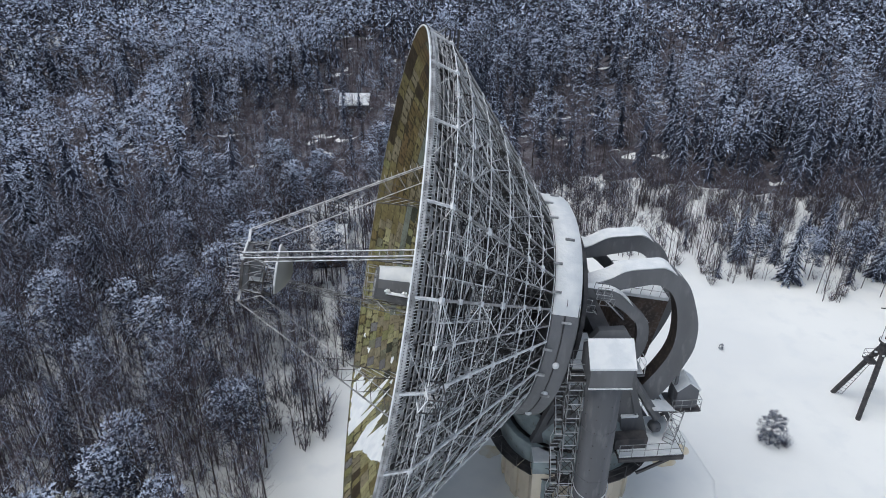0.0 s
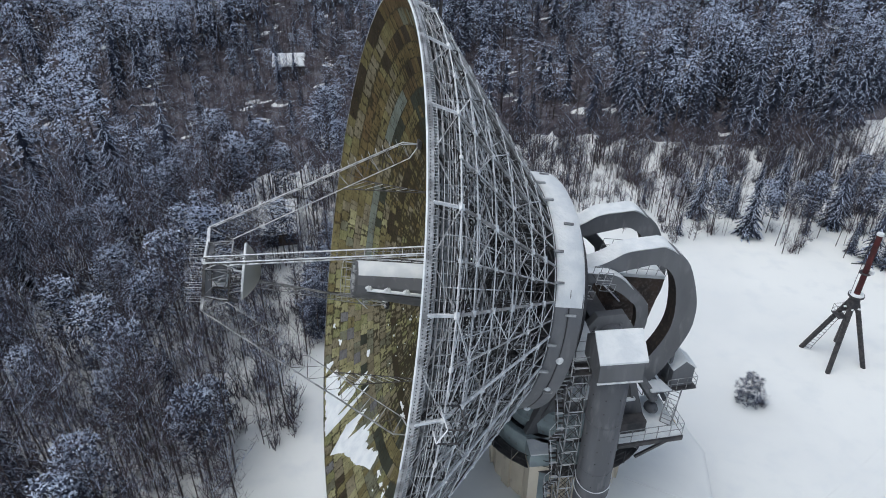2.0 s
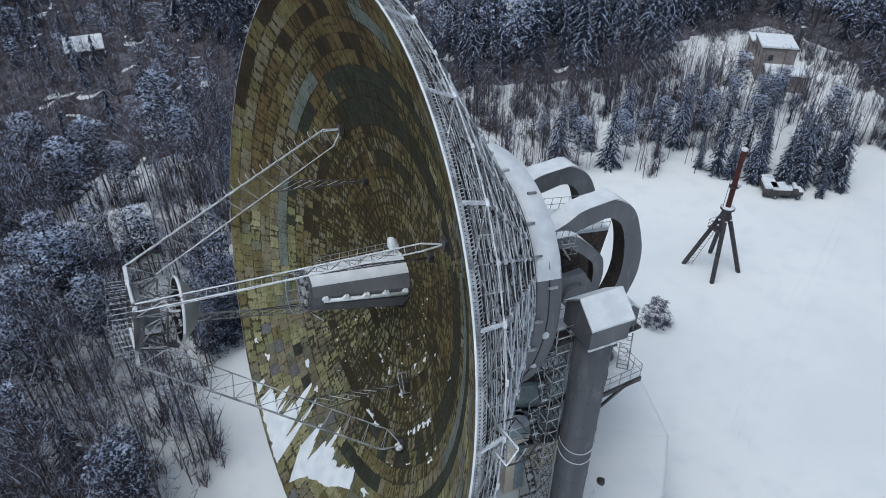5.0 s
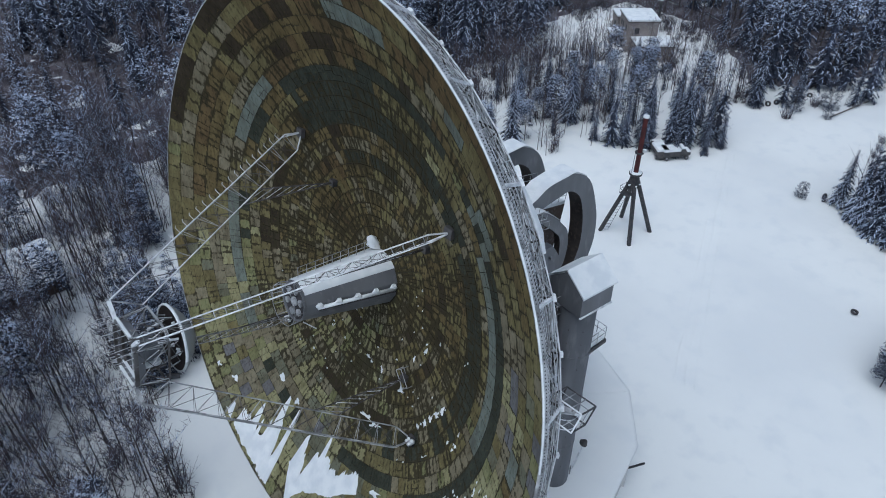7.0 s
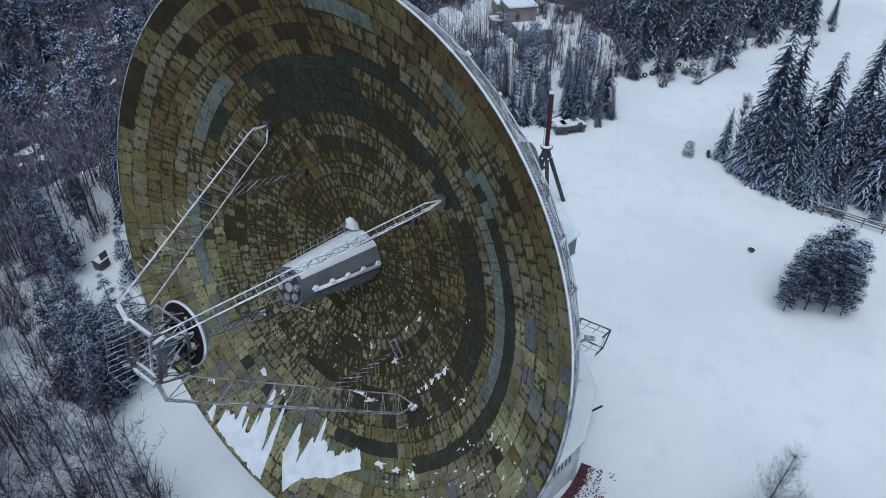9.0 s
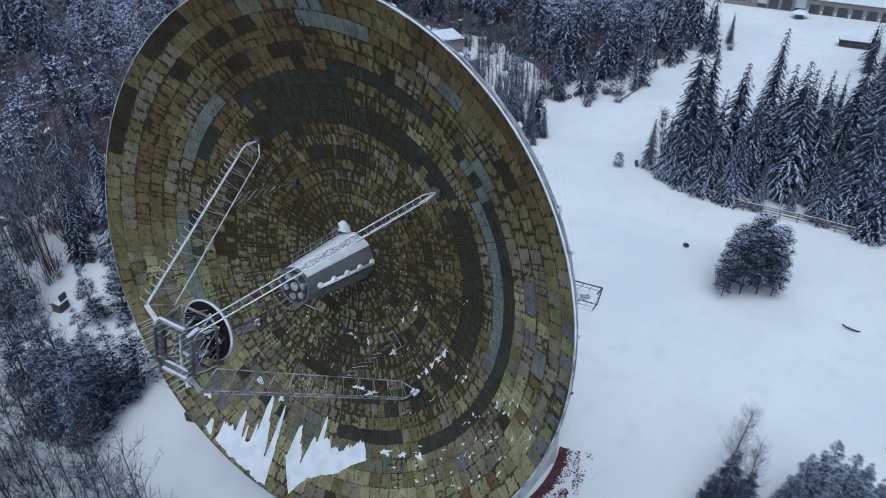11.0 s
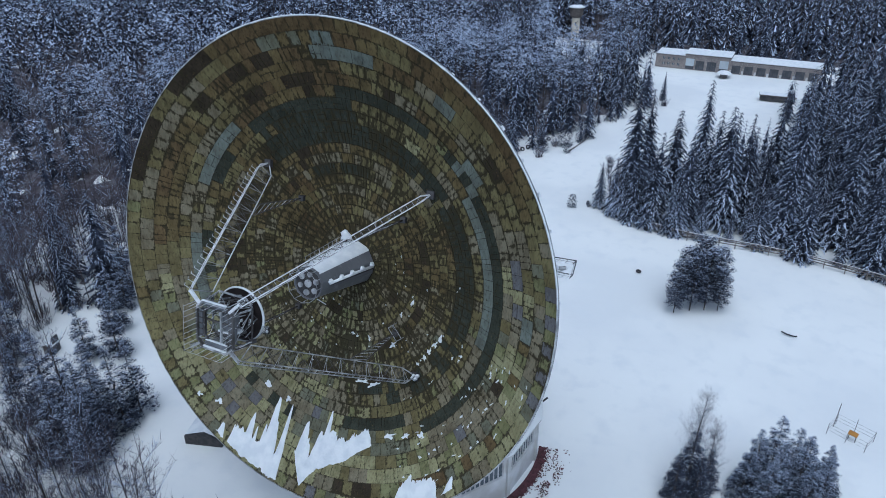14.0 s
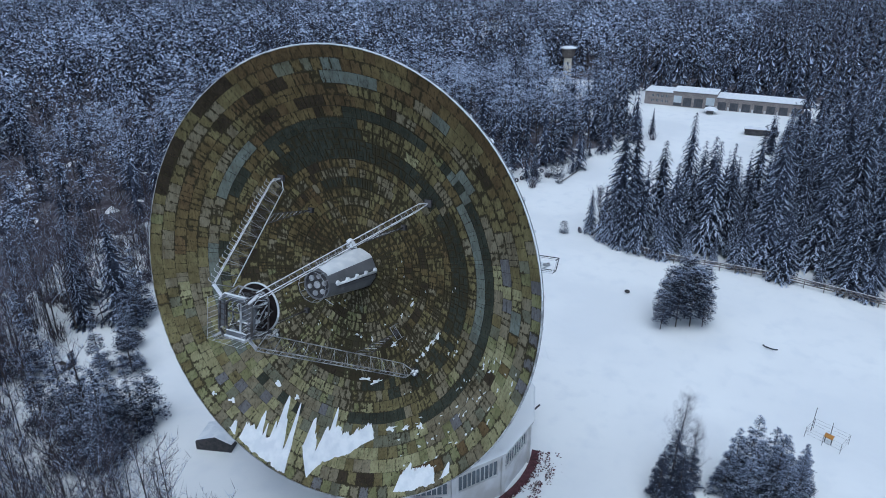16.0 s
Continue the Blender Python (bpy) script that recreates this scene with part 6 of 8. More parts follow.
def bare(seed, h=13.0, detail=1, snowy=0.15, spread=0.16, thick=1.0, limbs=0, low=0.3):
    rg = random.Random(seed)
    tr = Tree()
    lean = Vector((rg.uniform(-0.06, 0.06) * h, rg.uniform(-0.06, 0.06) * h, 0))
    top = lean + Vector((0, 0, h))
    tr.stem((0, 0, -0.3), lean * 0.5 + Vector((0, 0, h * 0.55)), h * 0.006 + 0.015, h * 0.004, 4 if detail else 3)
    tr.stem(lean * 0.5 + Vector((0, 0, h * 0.55)), top, h * 0.004, 0.012, 3)
    for i in range(limbs or (13, 26, 44)[detail]):
        f = rg.uniform(low, 0.97)
        p = lean * f + Vector((0, 0, h * f))
        a = rg.uniform(0, 6.283)
        ln = h * spread * rg.uniform(0.6, 1.5) * (1.15 - f * 0.75)
        q = p + Vector((math.cos(a) * ln, math.sin(a) * ln, ln * rg.uniform(0.6, 1.4)))
        wid = (0.028 + 0.001 * h) * thick * (0.6 if rg.random() < 0.5 else 1)
        w = Vector((wid, 0, 0)) if rg.random() < 0.5 else Vector((0, wid, 0))
        slot = 1 if rg.random() < snowy else 0
        tr.tri(p - w, p + w, q, slot)
        for j in range((3, 6, 12)[detail]):
            u = p.lerp(q, rg.uniform(0.25, 0.98))
            b = rg.uniform(0, 6.283)
            l2 = ln * rg.uniform(0.25, 0.6)
            e = u + Vector((math.cos(b) * l2 * 0.7, math.sin(b) * l2 * 0.7, l2 * rg.uniform(0.3, 1.0)))
            tr.tri(u - w * 0.6, u + w * 0.6, e, 1 if rg.random() < snowy else 0)
    return tr.arrays()


def shrub(seed, h=2.5, detail=1, snowy=0.2):
    rg = random.Random(seed)
    tr = Tree()
    for i in range((12, 26, 60)[detail]):
        a, lean = rg.uniform(0, 6.283), rg.uniform(0.1, 0.7)
        ln = h * rg.uniform(0.5, 1.1)
        p = Vector((rg.uniform(-0.4, 0.4), rg.uniform(-0.4, 0.4), -0.1))
        q = p + Vector((math.cos(a) * ln * lean, math.sin(a) * ln * lean, ln))
        w = Vector((0.025, 0, 0)) * (1.6 if detail == 0 else 1) if i % 2 else Vector((0, 0.025, 0)) * (1.6 if detail == 0 else 1)
        tr.tri(p - w, p + w, q, 0)
        for j in range(3):
            u = p.lerp(q, rg.uniform(0.3, 0.9))
            b = rg.uniform(0, 6.283)
            e = u + Vector((math.cos(b), math.sin(b), 0.9)) * ln * 0.25
            tr.tri(u - w * 0.8, u + w * 0.8, e, 1 if rg.random() < snowy else 0)
    return tr.arrays()


def tri_mesh(name, v, t, m, mats):
    me = bpy.data.meshes.new(name)
    me.vertices.add(len(v))
    me.vertices.foreach_set("co", v.astype(np.float32).ravel())
    me.loops.add(len(t) * 3)
    me.loops.foreach_set("vertex_index", t.astype(np.int32).ravel())
    me.polygons.add(len(t))
    me.polygons.foreach_set("loop_start", np.arange(0, len(t) * 3, 3, dtype=np.int32))
    me.polygons.foreach_set("material_index", m.astype(np.int32))
    for x in mats:
        me.materials.append(x)
    me.update(calc_edges=True)
    return me


def scatter(name, templates, places, mats, label, category):
    """One object of many trees: places are rows of x, y, height factor, turn, template."""
    vs, ts, ms, k = [], [], [], 0
    for x, y, s, a, i in places:
        v, t, m = templates[i]
        c, n = math.cos(a), math.sin(a)
        w = np.empty_like(v)
        w[:, 0] = (v[:, 0] * c - v[:, 1] * n) * s + x
        w[:, 1] = (v[:, 0] * n + v[:, 1] * c) * s + y
        w[:, 2] = v[:, 2] * s - 0.1
        vs.append(w), ts.append(t + k), ms.append(m)
        k += len(v)
    ob = new(name, tri_mesh(name, np.concatenate(vs), np.concatenate(ts), np.concatenate(ms), mats))
    return tagged(ob, label, category, kind="stuff")


# ---- where what grows ----
def inside(poly, x, y):
    odd = False
    for (ax, ay), (bx, by) in zip(poly, poly[1:] + poly[:1]):
        if (ay > y) != (by > y) and x < (bx - ax) * (y - ay) / (by - ay) + ax:
            odd = not odd
    return odd


FIELD = [(-14, 30), (-12.5, 41), (-11, 46), (-9.5, 52), (-7, 58.5), (-5, 66), (-6.5, 75), (-1, 83), (9, 83), (14, 80), (20, 84), (28, 80), (33, 77), (43, 73), (53, 70), (58, 64), (62, 62), (67, 57), (72, 62), (80, 64), (86, 61), (93, 55),
         (113, 51), (131, 48), (145, 56), (162, 64), (178, 66), (182, 40), (178, 10), (166, 6), (150, 18), (132, 24), (115, 20), (95, 26), (80, 36), (70, 42), (66, 43), (62.5, 35), (62, 29), (63, 11), (61.5, -1), (60, -25), (62, -300), (-200, -300), (-60, 10)]
GROVE = [(66, 42), (62.5, 34), (62.5, 29), (63, 11), (62, -1), (60, -25), (75, -30), (100, -10), (92, 20), (80, 34)]
SCRUB = [(14, 79), (20, 84), (28, 80), (33, 77), (43, 73), (53, 70), (60, 66), (68, 62), (76, 66), (84, 66), (92, 72), (104, 90), (106, 108), (92, 112), (80, 108), (66, 100), (52, 102), (40, 106), (18, 110), (8, 100)]
THICKET = [(-42, 97), (-16, 100), (2, 108), (6, 126), (-3, 150), (-2, 185), (-24, 188), (-30, 160), (-48, 130)]
SPARSE = [(-14, 30), (-12.5, 41), (-11, 46), (-9.5, 52), (-7, 58.5), (-5, 66), (-6.5, 75), (-1, 83), (9, 83), (8, 100), (-10, 100), (-26, 92), (-45, 78), (-60, 55), (-60, 20)]
YARDS = [(-18, 81, 5.5), (2, 83, 2.5), (86.5, 92, 9), (-18, 144, 3), (150, 62, 6), (187, 92, 4), (178, 87, 8), (170, 82, 6), (-16, 96, 4)]
GLADES = [(104, 106, 5), (82, 102, 7)]


def patch(x, y, s=0.02, o=0.0):
    return noise.noise((x * s + o, y * s - o, 0.7 + o))


def seen(x, y):
    """Roughly the ground that the path ever looks at, with some to spare."""
    b = math.degrees(math.atan2(x + 10, y - 5))
    r = math.hypot(x, y)
    if b < -42 or b > 103:
        return False
    return r < 320 + 320 * max(0, min(1, (b - 14) / 10))


rf = random.Random(11)
near_sp, near_pi, near_ba = [], [], []
mid_sp, mid_pi, mid_ba, far_sp, far_pi, far_ba = [], [], [], [], [], []
scrub_ba, scrub_sh, thin_ba, brush = [], [], [], []
step = 4.1
yy = -60.0
while yy < 640:
    xx = -240.0
    while xx < 720:
        x, y = xx + rf.uniform(-1.5, 1.5), yy + rf.uniform(-1.5, 1.5)
        far_off = math.hypot(xx + 5, yy - 15)
        xx += step if far_off < 200 else 4.9 if far_off < 380 else 7.2
        if not seen(x, y) or inside(FIELD, x, y) or any(math.hypot(x - a, y - b) < r for a, b, r in YARDS + GLADES):
            continue
        if inside(GROVE, x, y) and x < 82:
            continue
        along = ((187.5 - x) * 0.94 + (91.7 - y) * 0.35, (187.5 - x) * 0.35 - (91.7 - y) * 0.94)
        if 0 < along[0] < 28 and abs(along[1]) < 4.5:
            continue
        d = math.hypot(x + 5, y - 15)
        a = rf.uniform(0, 6.283)
        if inside(SCRUB, x, y):
            for extra in range(20):
                if patch(x, y, 0.09, 3) > (-0.35 if y < 84 else -0.8) + 0.035 * extra:
                    (scrub_sh if extra % 3 == 0 else scrub_ba).append((x + rf.uniform(-1.7, 1.7), y + rf.uniform(-1.7, 1.7), rf.uniform(0.45, 1.15), a + extra, rf.randrange(4)))
            if 38 < x < 78 and y < 84 and patch(x, y, 0.07, 6) > -0.12:
                (near_sp if rf.random() < 0.5 else near_pi).append((x, y, rf.uniform(0.3, 0.62), a, rf.randrange(4)))
            for extra in range(4):
                if patch(x, y, 0.05, 2) > -0.25:
                    thin_ba.append((x + rf.uniform(-1.7, 1.7), y + rf.uniform(-1.7, 1.7), rf.uniform(0.7, 1.5), a + extra, rf.randrange(4)))
            if rf.random() < 0.2:
                mid_sp.append((x, y, rf.uniform(0.16, 0.4), a, rf.randrange(4)))
            continue
        if inside(SPARSE, x, y):
            q = rf.random()
            for extra in range(13):
                ex, ey = x + rf.uniform(-1.7, 1.7), y + rf.uniform(-1.7, 1.7)
                if not inside(FIELD, ex, ey):
                    (scrub_ba if extra < 6 else brush).append((ex, ey, rf.uniform(0.5, 1.3), a + extra, rf.randrange(4)))
            if x > -17 and y < 80:
                for extra in range(2):
                    near_ba.append((x + rf.uniform(-1.6, 1.6), y + rf.uniform(-1.6, 1.6), rf.uniform(0.5, 0.95), a + extra, rf.randrange(4)))
                if q < 0.3 and x < -13:
                    near_pi.append((x, y, rf.uniform(0.3, 0.6), a, rf.randrange(2)))
                continue
            for extra in range(3):
                near_ba.append((x + rf.uniform(-2, 2), y + rf.uniform(-2, 2), rf.uniform(0.6, 1.1), a + extra, rf.randrange(4)))
            if q < 0.3:
                near_ba.append((x, y, rf.uniform(0.75, 1.2), a, rf.randrange(4)))
            elif q < 0.68:
                near_pi.append((x, y, rf.uniform(0.6, 0.95), a, rf.randrange(2) if x > -32 and y < 62 else rf.choice((1, 2, 3))))
            elif q < 0.84:
                near_sp.append((x, y, rf.uniform(0.4, 0.75), a, rf.randrange(4)))
            continue
        leafy = patch(x, y, 0.022) + 0.3 * patch(x, y, 0.07, 5)
        if -15 < x < 40 and 88 < y < 160:
            leafy += 0.3
        if rf.random() < 0.07:
            continue
        s = rf.uniform(0.72, 1.12) * (1.0 if d < 200 else 1.13 if d < 380 else 1.28)
        if inside(THICKET, x, y):
            leafy, s = 0.5, s * 0.62
            for extra in range(4):
                scrub_ba.append((x + rf.uniform(-1.7, 1.7), y + rf.uniform(-1.7, 1.7), rf.uniform(0.7, 1.3), a + extra, rf.randrange(4)))
        if x > 75 and y < 112:
            leafy = min(leafy, 0.05)
        if leafy > 0.1 and d < 210:
            for extra in range(2):
                thin_ba.append((x + rf.uniform(-1.7, 1.7), y + rf.uniform(-1.7, 1.7), rf.uniform(0.6, 1.5), a + extra, rf.randrange(4)))
        edge = any(inside(FIELD, x + ex, y + ey) for ex, ey in ((-6, 0), (0, -6), (-4, -4), (5, -3)))
        if edge:
            leafy, s = 0.0, s * rf.choice((0.35, 0.5, 0.7, 0.85))
            for extra in range(3):
                px, py = x + rf.uniform(-1.7, 1.7), y + rf.uniform(-1.7, 1.7)
                if not inside(FIELD, px, py):
                    scrub_ba.append((px, py, rf.uniform(0.5, 1.0), a + extra, rf.randrange(4)))
        if 105 < x < 172 and 18 < y < 34:
            s *= 0.55
        elif 80 < x < 118 and 18 < y < 42:
            s *= 0.55
        elif 80 < x < 115 and y < 8:
            s *= 1.2
        if 0 < along[0] < 45 and abs(along[1]) < 7:
            s *= 0.3
        if edge and rf.random() < 0.92:
            kind = "sp"
        elif leafy > 0.24:
            kind = "ba" if rf.random() < 0.5 else rf.choice(("sp", "pi"))
            s *= 0.85
        elif patch(x, y, 0.03, 9) > (0.1 if x < -15 else -0.22):
            kind = "sp" if rf.random() < 0.75 else "pi"
        else:
            kind = "pi" if rf.random() < 0.75 else "sp"
        if x < 20 and y < 140 and rf.random() < 0.08:
            kind = "ba"
        dark_stand = x > 80 and y < 45
        if dark_stand:
            kind = "sp"
        lod = "near" if d < 80 else "mid" if d < (194 if 20 < y < 105 and x > 100 else 165) else "far"
        {"near_sp": near_sp, "near_pi": near_pi, "near_ba": near_ba, "mid_sp": mid_sp, "mid_pi": mid_pi, "mid_ba": mid_ba, "far_sp": far_sp, "far_pi": far_pi, "far_ba": far_ba}[f"{lod}_{kind}"].append((x, y, s, a, rf.choice((2, 2, 3, 3) if x < -15 else (0, 1, 1) if dark_stand else (0, 0, 1) if 0 < x < 40 and y < 200 else (1, 1, 2, 2) if d < 250 else (2, 3) if x < 60 else (1, 2))))
    yy += step if yy < 300 else 4.4

# trees that stand close before the barn
near_ba += [(-20, 75.5, 0.95, 0.4, 0), (-16.5, 74.8, 0.85, 2.0, 1), (-23, 76.4, 1.0, 3.1, 2), (-13.5, 76.2, 0.8, 4.4, 3), (-18.4, 73.2, 0.9, 5.2, 0), (-15, 77.4, 0.75, 1.2, 2)]
near_pi += [(-21.6, 74.2, 0.72, 0.9, 1), (-17.8, 75.6, 0.62, 2.7, 2), (-13.8, 74.4, 0.6, 4.1, 1)]
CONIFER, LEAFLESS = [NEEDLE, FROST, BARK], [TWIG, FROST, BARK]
DUST = (0.5, 0.8, 1.05, 1.3)
# far conifers (0) carry added snow that imitates pale distance haze
SP = {0: [spruce(i, 16, 0, 0.7 + 0.8 * w) for i, w in enumerate(DUST)], 1: [spruce(10 + i, 16, 1, 1.25 * w) for i, w in enumerate(DUST)], 2: [spruce(20 + i, 16, 2, w) for i, w in enumerate(DUST)]}
PI = {0: [pine(30 + i, 15, 0, 0.66 + 0.45 * w) for i, w in enumerate(DUST)], 1: [pine(40 + i, 15, 1, 0.35 + 0.75 * w) for i, w in enumerate(DUST)], 2: [pine(50 + i, 15, 2, 0.35 + 0.65 * w) for i, w in enumerate(DUST)]}
BA = {0: [bare(60 + i, 13, 0, 0.1 + 0.12 * i, 0.18, 1.5) for i in range(4)], 1: [bare(70 + i, 13, 1, 0.1 + 0.1 * i, 0.18, 0.95) for i in range(4)], 2: [bare(80 + i, 14, 2, 0.22, 0.17, 0.9) for i in range(4)]}
scatter("far_spruce_forest", SP[0], far_sp, CONIFER, "distant forest of snow-dusted spruces, extra snow imitating haze", "forest")
scatter("far_pine_forest", PI[0], far_pi, CONIFER, "distant forest of snow-dusted pines, extra snow imitating haze", "forest")
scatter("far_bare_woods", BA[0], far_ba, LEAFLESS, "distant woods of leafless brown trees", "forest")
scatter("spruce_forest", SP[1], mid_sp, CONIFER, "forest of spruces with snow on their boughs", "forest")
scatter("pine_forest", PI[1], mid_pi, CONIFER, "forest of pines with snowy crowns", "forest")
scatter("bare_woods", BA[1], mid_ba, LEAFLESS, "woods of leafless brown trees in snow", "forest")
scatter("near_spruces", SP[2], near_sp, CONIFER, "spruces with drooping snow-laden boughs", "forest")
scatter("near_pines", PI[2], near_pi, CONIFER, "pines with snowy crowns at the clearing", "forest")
scatter("near_bare_trees", BA[2], near_ba, LEAFLESS, "tall leafless trees standing in snow", "forest")
scatter("bare_saplings", [bare(90 + i, 5.5, 0, 0.15, 0.2, 1.1, 14, 0.12) for i in range(4)], scrub_ba, LEAFLESS, "thin leafless saplings at the clearing", "saplings")
scatter("thicket", [bare(190 + i, 6, 0, 0.2, 0.26, 1.05, 12) for i in range(4)], thin_ba, LEAFLESS, "thicket of thin leafless brown trees", "thicket")
scatter("brushwood", [shrub(395 + i, 2.6, 0, 0.1) for i in range(4)], brush, LEAFLESS, "leafless brushwood between the trees", "brushwood")
scatter("scrub", [shrub(95 + i, 2.4, 1) for i in range(4)], scrub_sh, LEAFLESS, "low leafless scrub in snow", "scrub")


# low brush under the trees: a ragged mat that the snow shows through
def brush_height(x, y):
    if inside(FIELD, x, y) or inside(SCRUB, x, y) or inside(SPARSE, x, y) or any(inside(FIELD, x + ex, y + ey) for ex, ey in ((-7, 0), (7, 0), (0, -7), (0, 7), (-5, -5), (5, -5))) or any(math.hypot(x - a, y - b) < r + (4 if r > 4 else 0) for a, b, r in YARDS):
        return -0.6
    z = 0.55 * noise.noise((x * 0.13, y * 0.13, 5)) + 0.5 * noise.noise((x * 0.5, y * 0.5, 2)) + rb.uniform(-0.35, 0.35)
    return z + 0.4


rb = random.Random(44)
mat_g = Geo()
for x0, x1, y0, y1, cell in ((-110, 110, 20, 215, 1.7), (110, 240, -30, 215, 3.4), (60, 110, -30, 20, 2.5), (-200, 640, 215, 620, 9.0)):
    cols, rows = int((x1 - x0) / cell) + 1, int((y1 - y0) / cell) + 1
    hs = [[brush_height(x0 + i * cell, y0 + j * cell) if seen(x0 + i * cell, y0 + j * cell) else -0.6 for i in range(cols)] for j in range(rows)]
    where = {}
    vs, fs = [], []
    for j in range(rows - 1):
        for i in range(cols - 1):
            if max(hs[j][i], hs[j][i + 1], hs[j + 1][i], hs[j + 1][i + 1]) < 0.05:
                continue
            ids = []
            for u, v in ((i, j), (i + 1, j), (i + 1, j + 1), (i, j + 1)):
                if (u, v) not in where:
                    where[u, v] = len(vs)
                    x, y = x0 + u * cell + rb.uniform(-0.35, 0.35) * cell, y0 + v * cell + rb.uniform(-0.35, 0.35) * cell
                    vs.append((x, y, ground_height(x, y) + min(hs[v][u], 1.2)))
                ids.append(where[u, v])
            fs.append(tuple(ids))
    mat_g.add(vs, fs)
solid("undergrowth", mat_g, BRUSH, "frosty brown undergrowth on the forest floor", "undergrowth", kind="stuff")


# ---- single trees: a trunk and a crown each ----
def tree_thing(name, template, label, category, group=""):
    """A tree built once, away from its copies' places, as trunk and crown."""
    v, t, m = template
    conifer = name in ("spruce", "pine")
    crown_t, trunk_t = t[m != 2], t[m == 2]
    th = thing(name, label, category, group=group)

    def cut(nm, tt, mm, mats):
        used, inv = np.unique(tt, return_inverse=True)
        return part(nm, tri_mesh(nm, v[used], inv.reshape(-1, 3), mm, mats), None, th)
    cut("trunk", trunk_t, np.zeros(len(trunk_t)), [BARK])
    cut("crown", crown_t, m[m != 2], [NEEDLE if conifer else TWIG, FROST])
    return th


def stand(x, y, s, a, sink=0.1):
    return Matrix.Translation((x, y, ground_height(x, y) - 0.02)) @ Matrix.Rotation(a, 4, "Z") @ Matrix.Scale(s, 4)


def plant(protos, places):
    """The first place of each prototype is taken by itself, the rest by copies."""
    fresh = list(protos)
    for i, (x, y, s) in enumerate(places):
        m = stand(x, y, s, rt.uniform(0, 6.28))
        p = protos[i % len(protos)]
        if p in fresh:
            p.matrix_basis = m
            fresh.remove(p)
        else:
            c = copy_thing(p, m)
            c.scale = (s, s, s)


rt = random.Random(17)
grove = []
yy = -28.0
while yy < 44:
    xx = 60.0
    while xx < 84:
        x, y = xx + rt.uniform(-1.1, 1.1), yy + rt.uniform(-1.1, 1.1)
        edge = 0.75 if x < 66 else 1.2 if x > 72 and y < 10 else 1.0
        if inside(GROVE, x, y) and rt.random() < 0.94:
            grove.append((x, y, edge * rt.choice((0.4, 0.6, 0.8, 0.9, 1.0, 1.1, 1.22)) * rt.uniform(0.9, 1.1)))
        xx += 3.6
    yy += 3.6
grove += [(66.2, 41.2, 0.5), (64.6, 38.5, 0.62), (63.4, 35.2, 0.7), (64.4, 32.4, 0.95), (62.9, 28.4, 0.55), (70.5, 38.5, 0.8), (74, 36.5, 0.85), (63.2, 12.2, 0.8)]
plant([tree_thing("spruce", spruce(200 + i, 15.5, 2, 0.62 + 0.1 * i, (1.25, 1.05, 1.4, 1.15, 0.95)[i], True), "tall spruce with snow-laden boughs beside the field", "spruce tree", "spruces of the grove") for i in range(5)], grove)
# pines clumped on the field
clump = [(44.2, 20.4, 0.56), (45.8, 21.4, 0.6), (43.2, 21.9, 0.52), (46.8, 19.8, 0.5), (45.0, 23.0, 0.5), (41.6, 23.4, 0.36), (47.2, 21.6, 0.48), (44.8, 19.0, 0.38), (43.2, 23.6, 0.42)]
plant([tree_thing("pine", pine(220 + i, 15, 2, 0.42, 0.2, 0.2, 84, False, 1.2, 1.5), "dense dark pine with a dusting of snow on the field", "pine tree", "pines clumped on the field") for i in range(3)], clump)
# pines and the thin larch at the lower field
front = [(18.7, 9.85, 0.49), (17.5, 10.9, 0.43), (16.1, 11.5, 0.37), (19.7, 8.3, 0.4), (20.5, 7.2, 0.34), (18.0, 7.6, 0.44), (17.6, 5.8, 0.38), (16.4, 9.2, 0.43), (21.4, 5.8, 0.27), (19.6, 5.6, 0.32), (15.2, 9.8, 0.38), (16.4, 6.8, 0.4)]
plant([tree_thing("pine", pine(230 + i, 15, 2, 0.75, 0.02, 0.23, 190, True, 1.15, 1.4), "broad young pine thick with snow", "pine tree", "young pines in the field") for i in range(3)], front)
plant([tree_thing("spruce", pine(240 + i, 9.5, 2, 0.12, 0.03, 0.2, 170, True, 1.1), "dark bushy spruce with little snow", "spruce tree") for i in range(2)], [(14.0, 15.6, 0.78), (13.0, 14.6, 0.62), (15.2, 14.2, 0.52), (12.4, 16.2, 0.6)])
plant([tree_thing("larch", bare(250 + i, 11, 2, 0.04, 0.17, 0.26, 400, 0.15), "thin leafless larch standing among spruces", "larch tree") for i in range(2)], [(17.4, 16.0, 0.74), (15.9, 14.3, 0.6)])
# pines at the left edge of the clearing
left = [(-9.4, 61.0, 0.62), (-8.0, 62.2, 0.7), (-9.8, 63.6, 0.64), (-6.4, 63.0, 0.6), (-4.2, 62.8, 0.62), (-2.2, 63.2, 0.58), (-5.2, 65.2, 0.66), (-7.6, 65.6, 0.7), (2.8, 73.0, 0.6), (0.6, 75.2, 0.5), (5.6, 76.8, 0.55), (-6.7, 69.8, 0.68), (-8.6, 71.4, 0.6), (11.4, 82.0, 0.66), (9.4, 80.2, 0.5), (-3.4, 82.0, 0.7)]
plant([tree_thing("pine", pine(260 + i, 15, 2, 0.62, 0.06, 0.17, 110, True, 1.25, 1.35), "snowy pine at the edge of the clearing", "pine tree", "pines at the clearing edge") for i in range(4)], left)
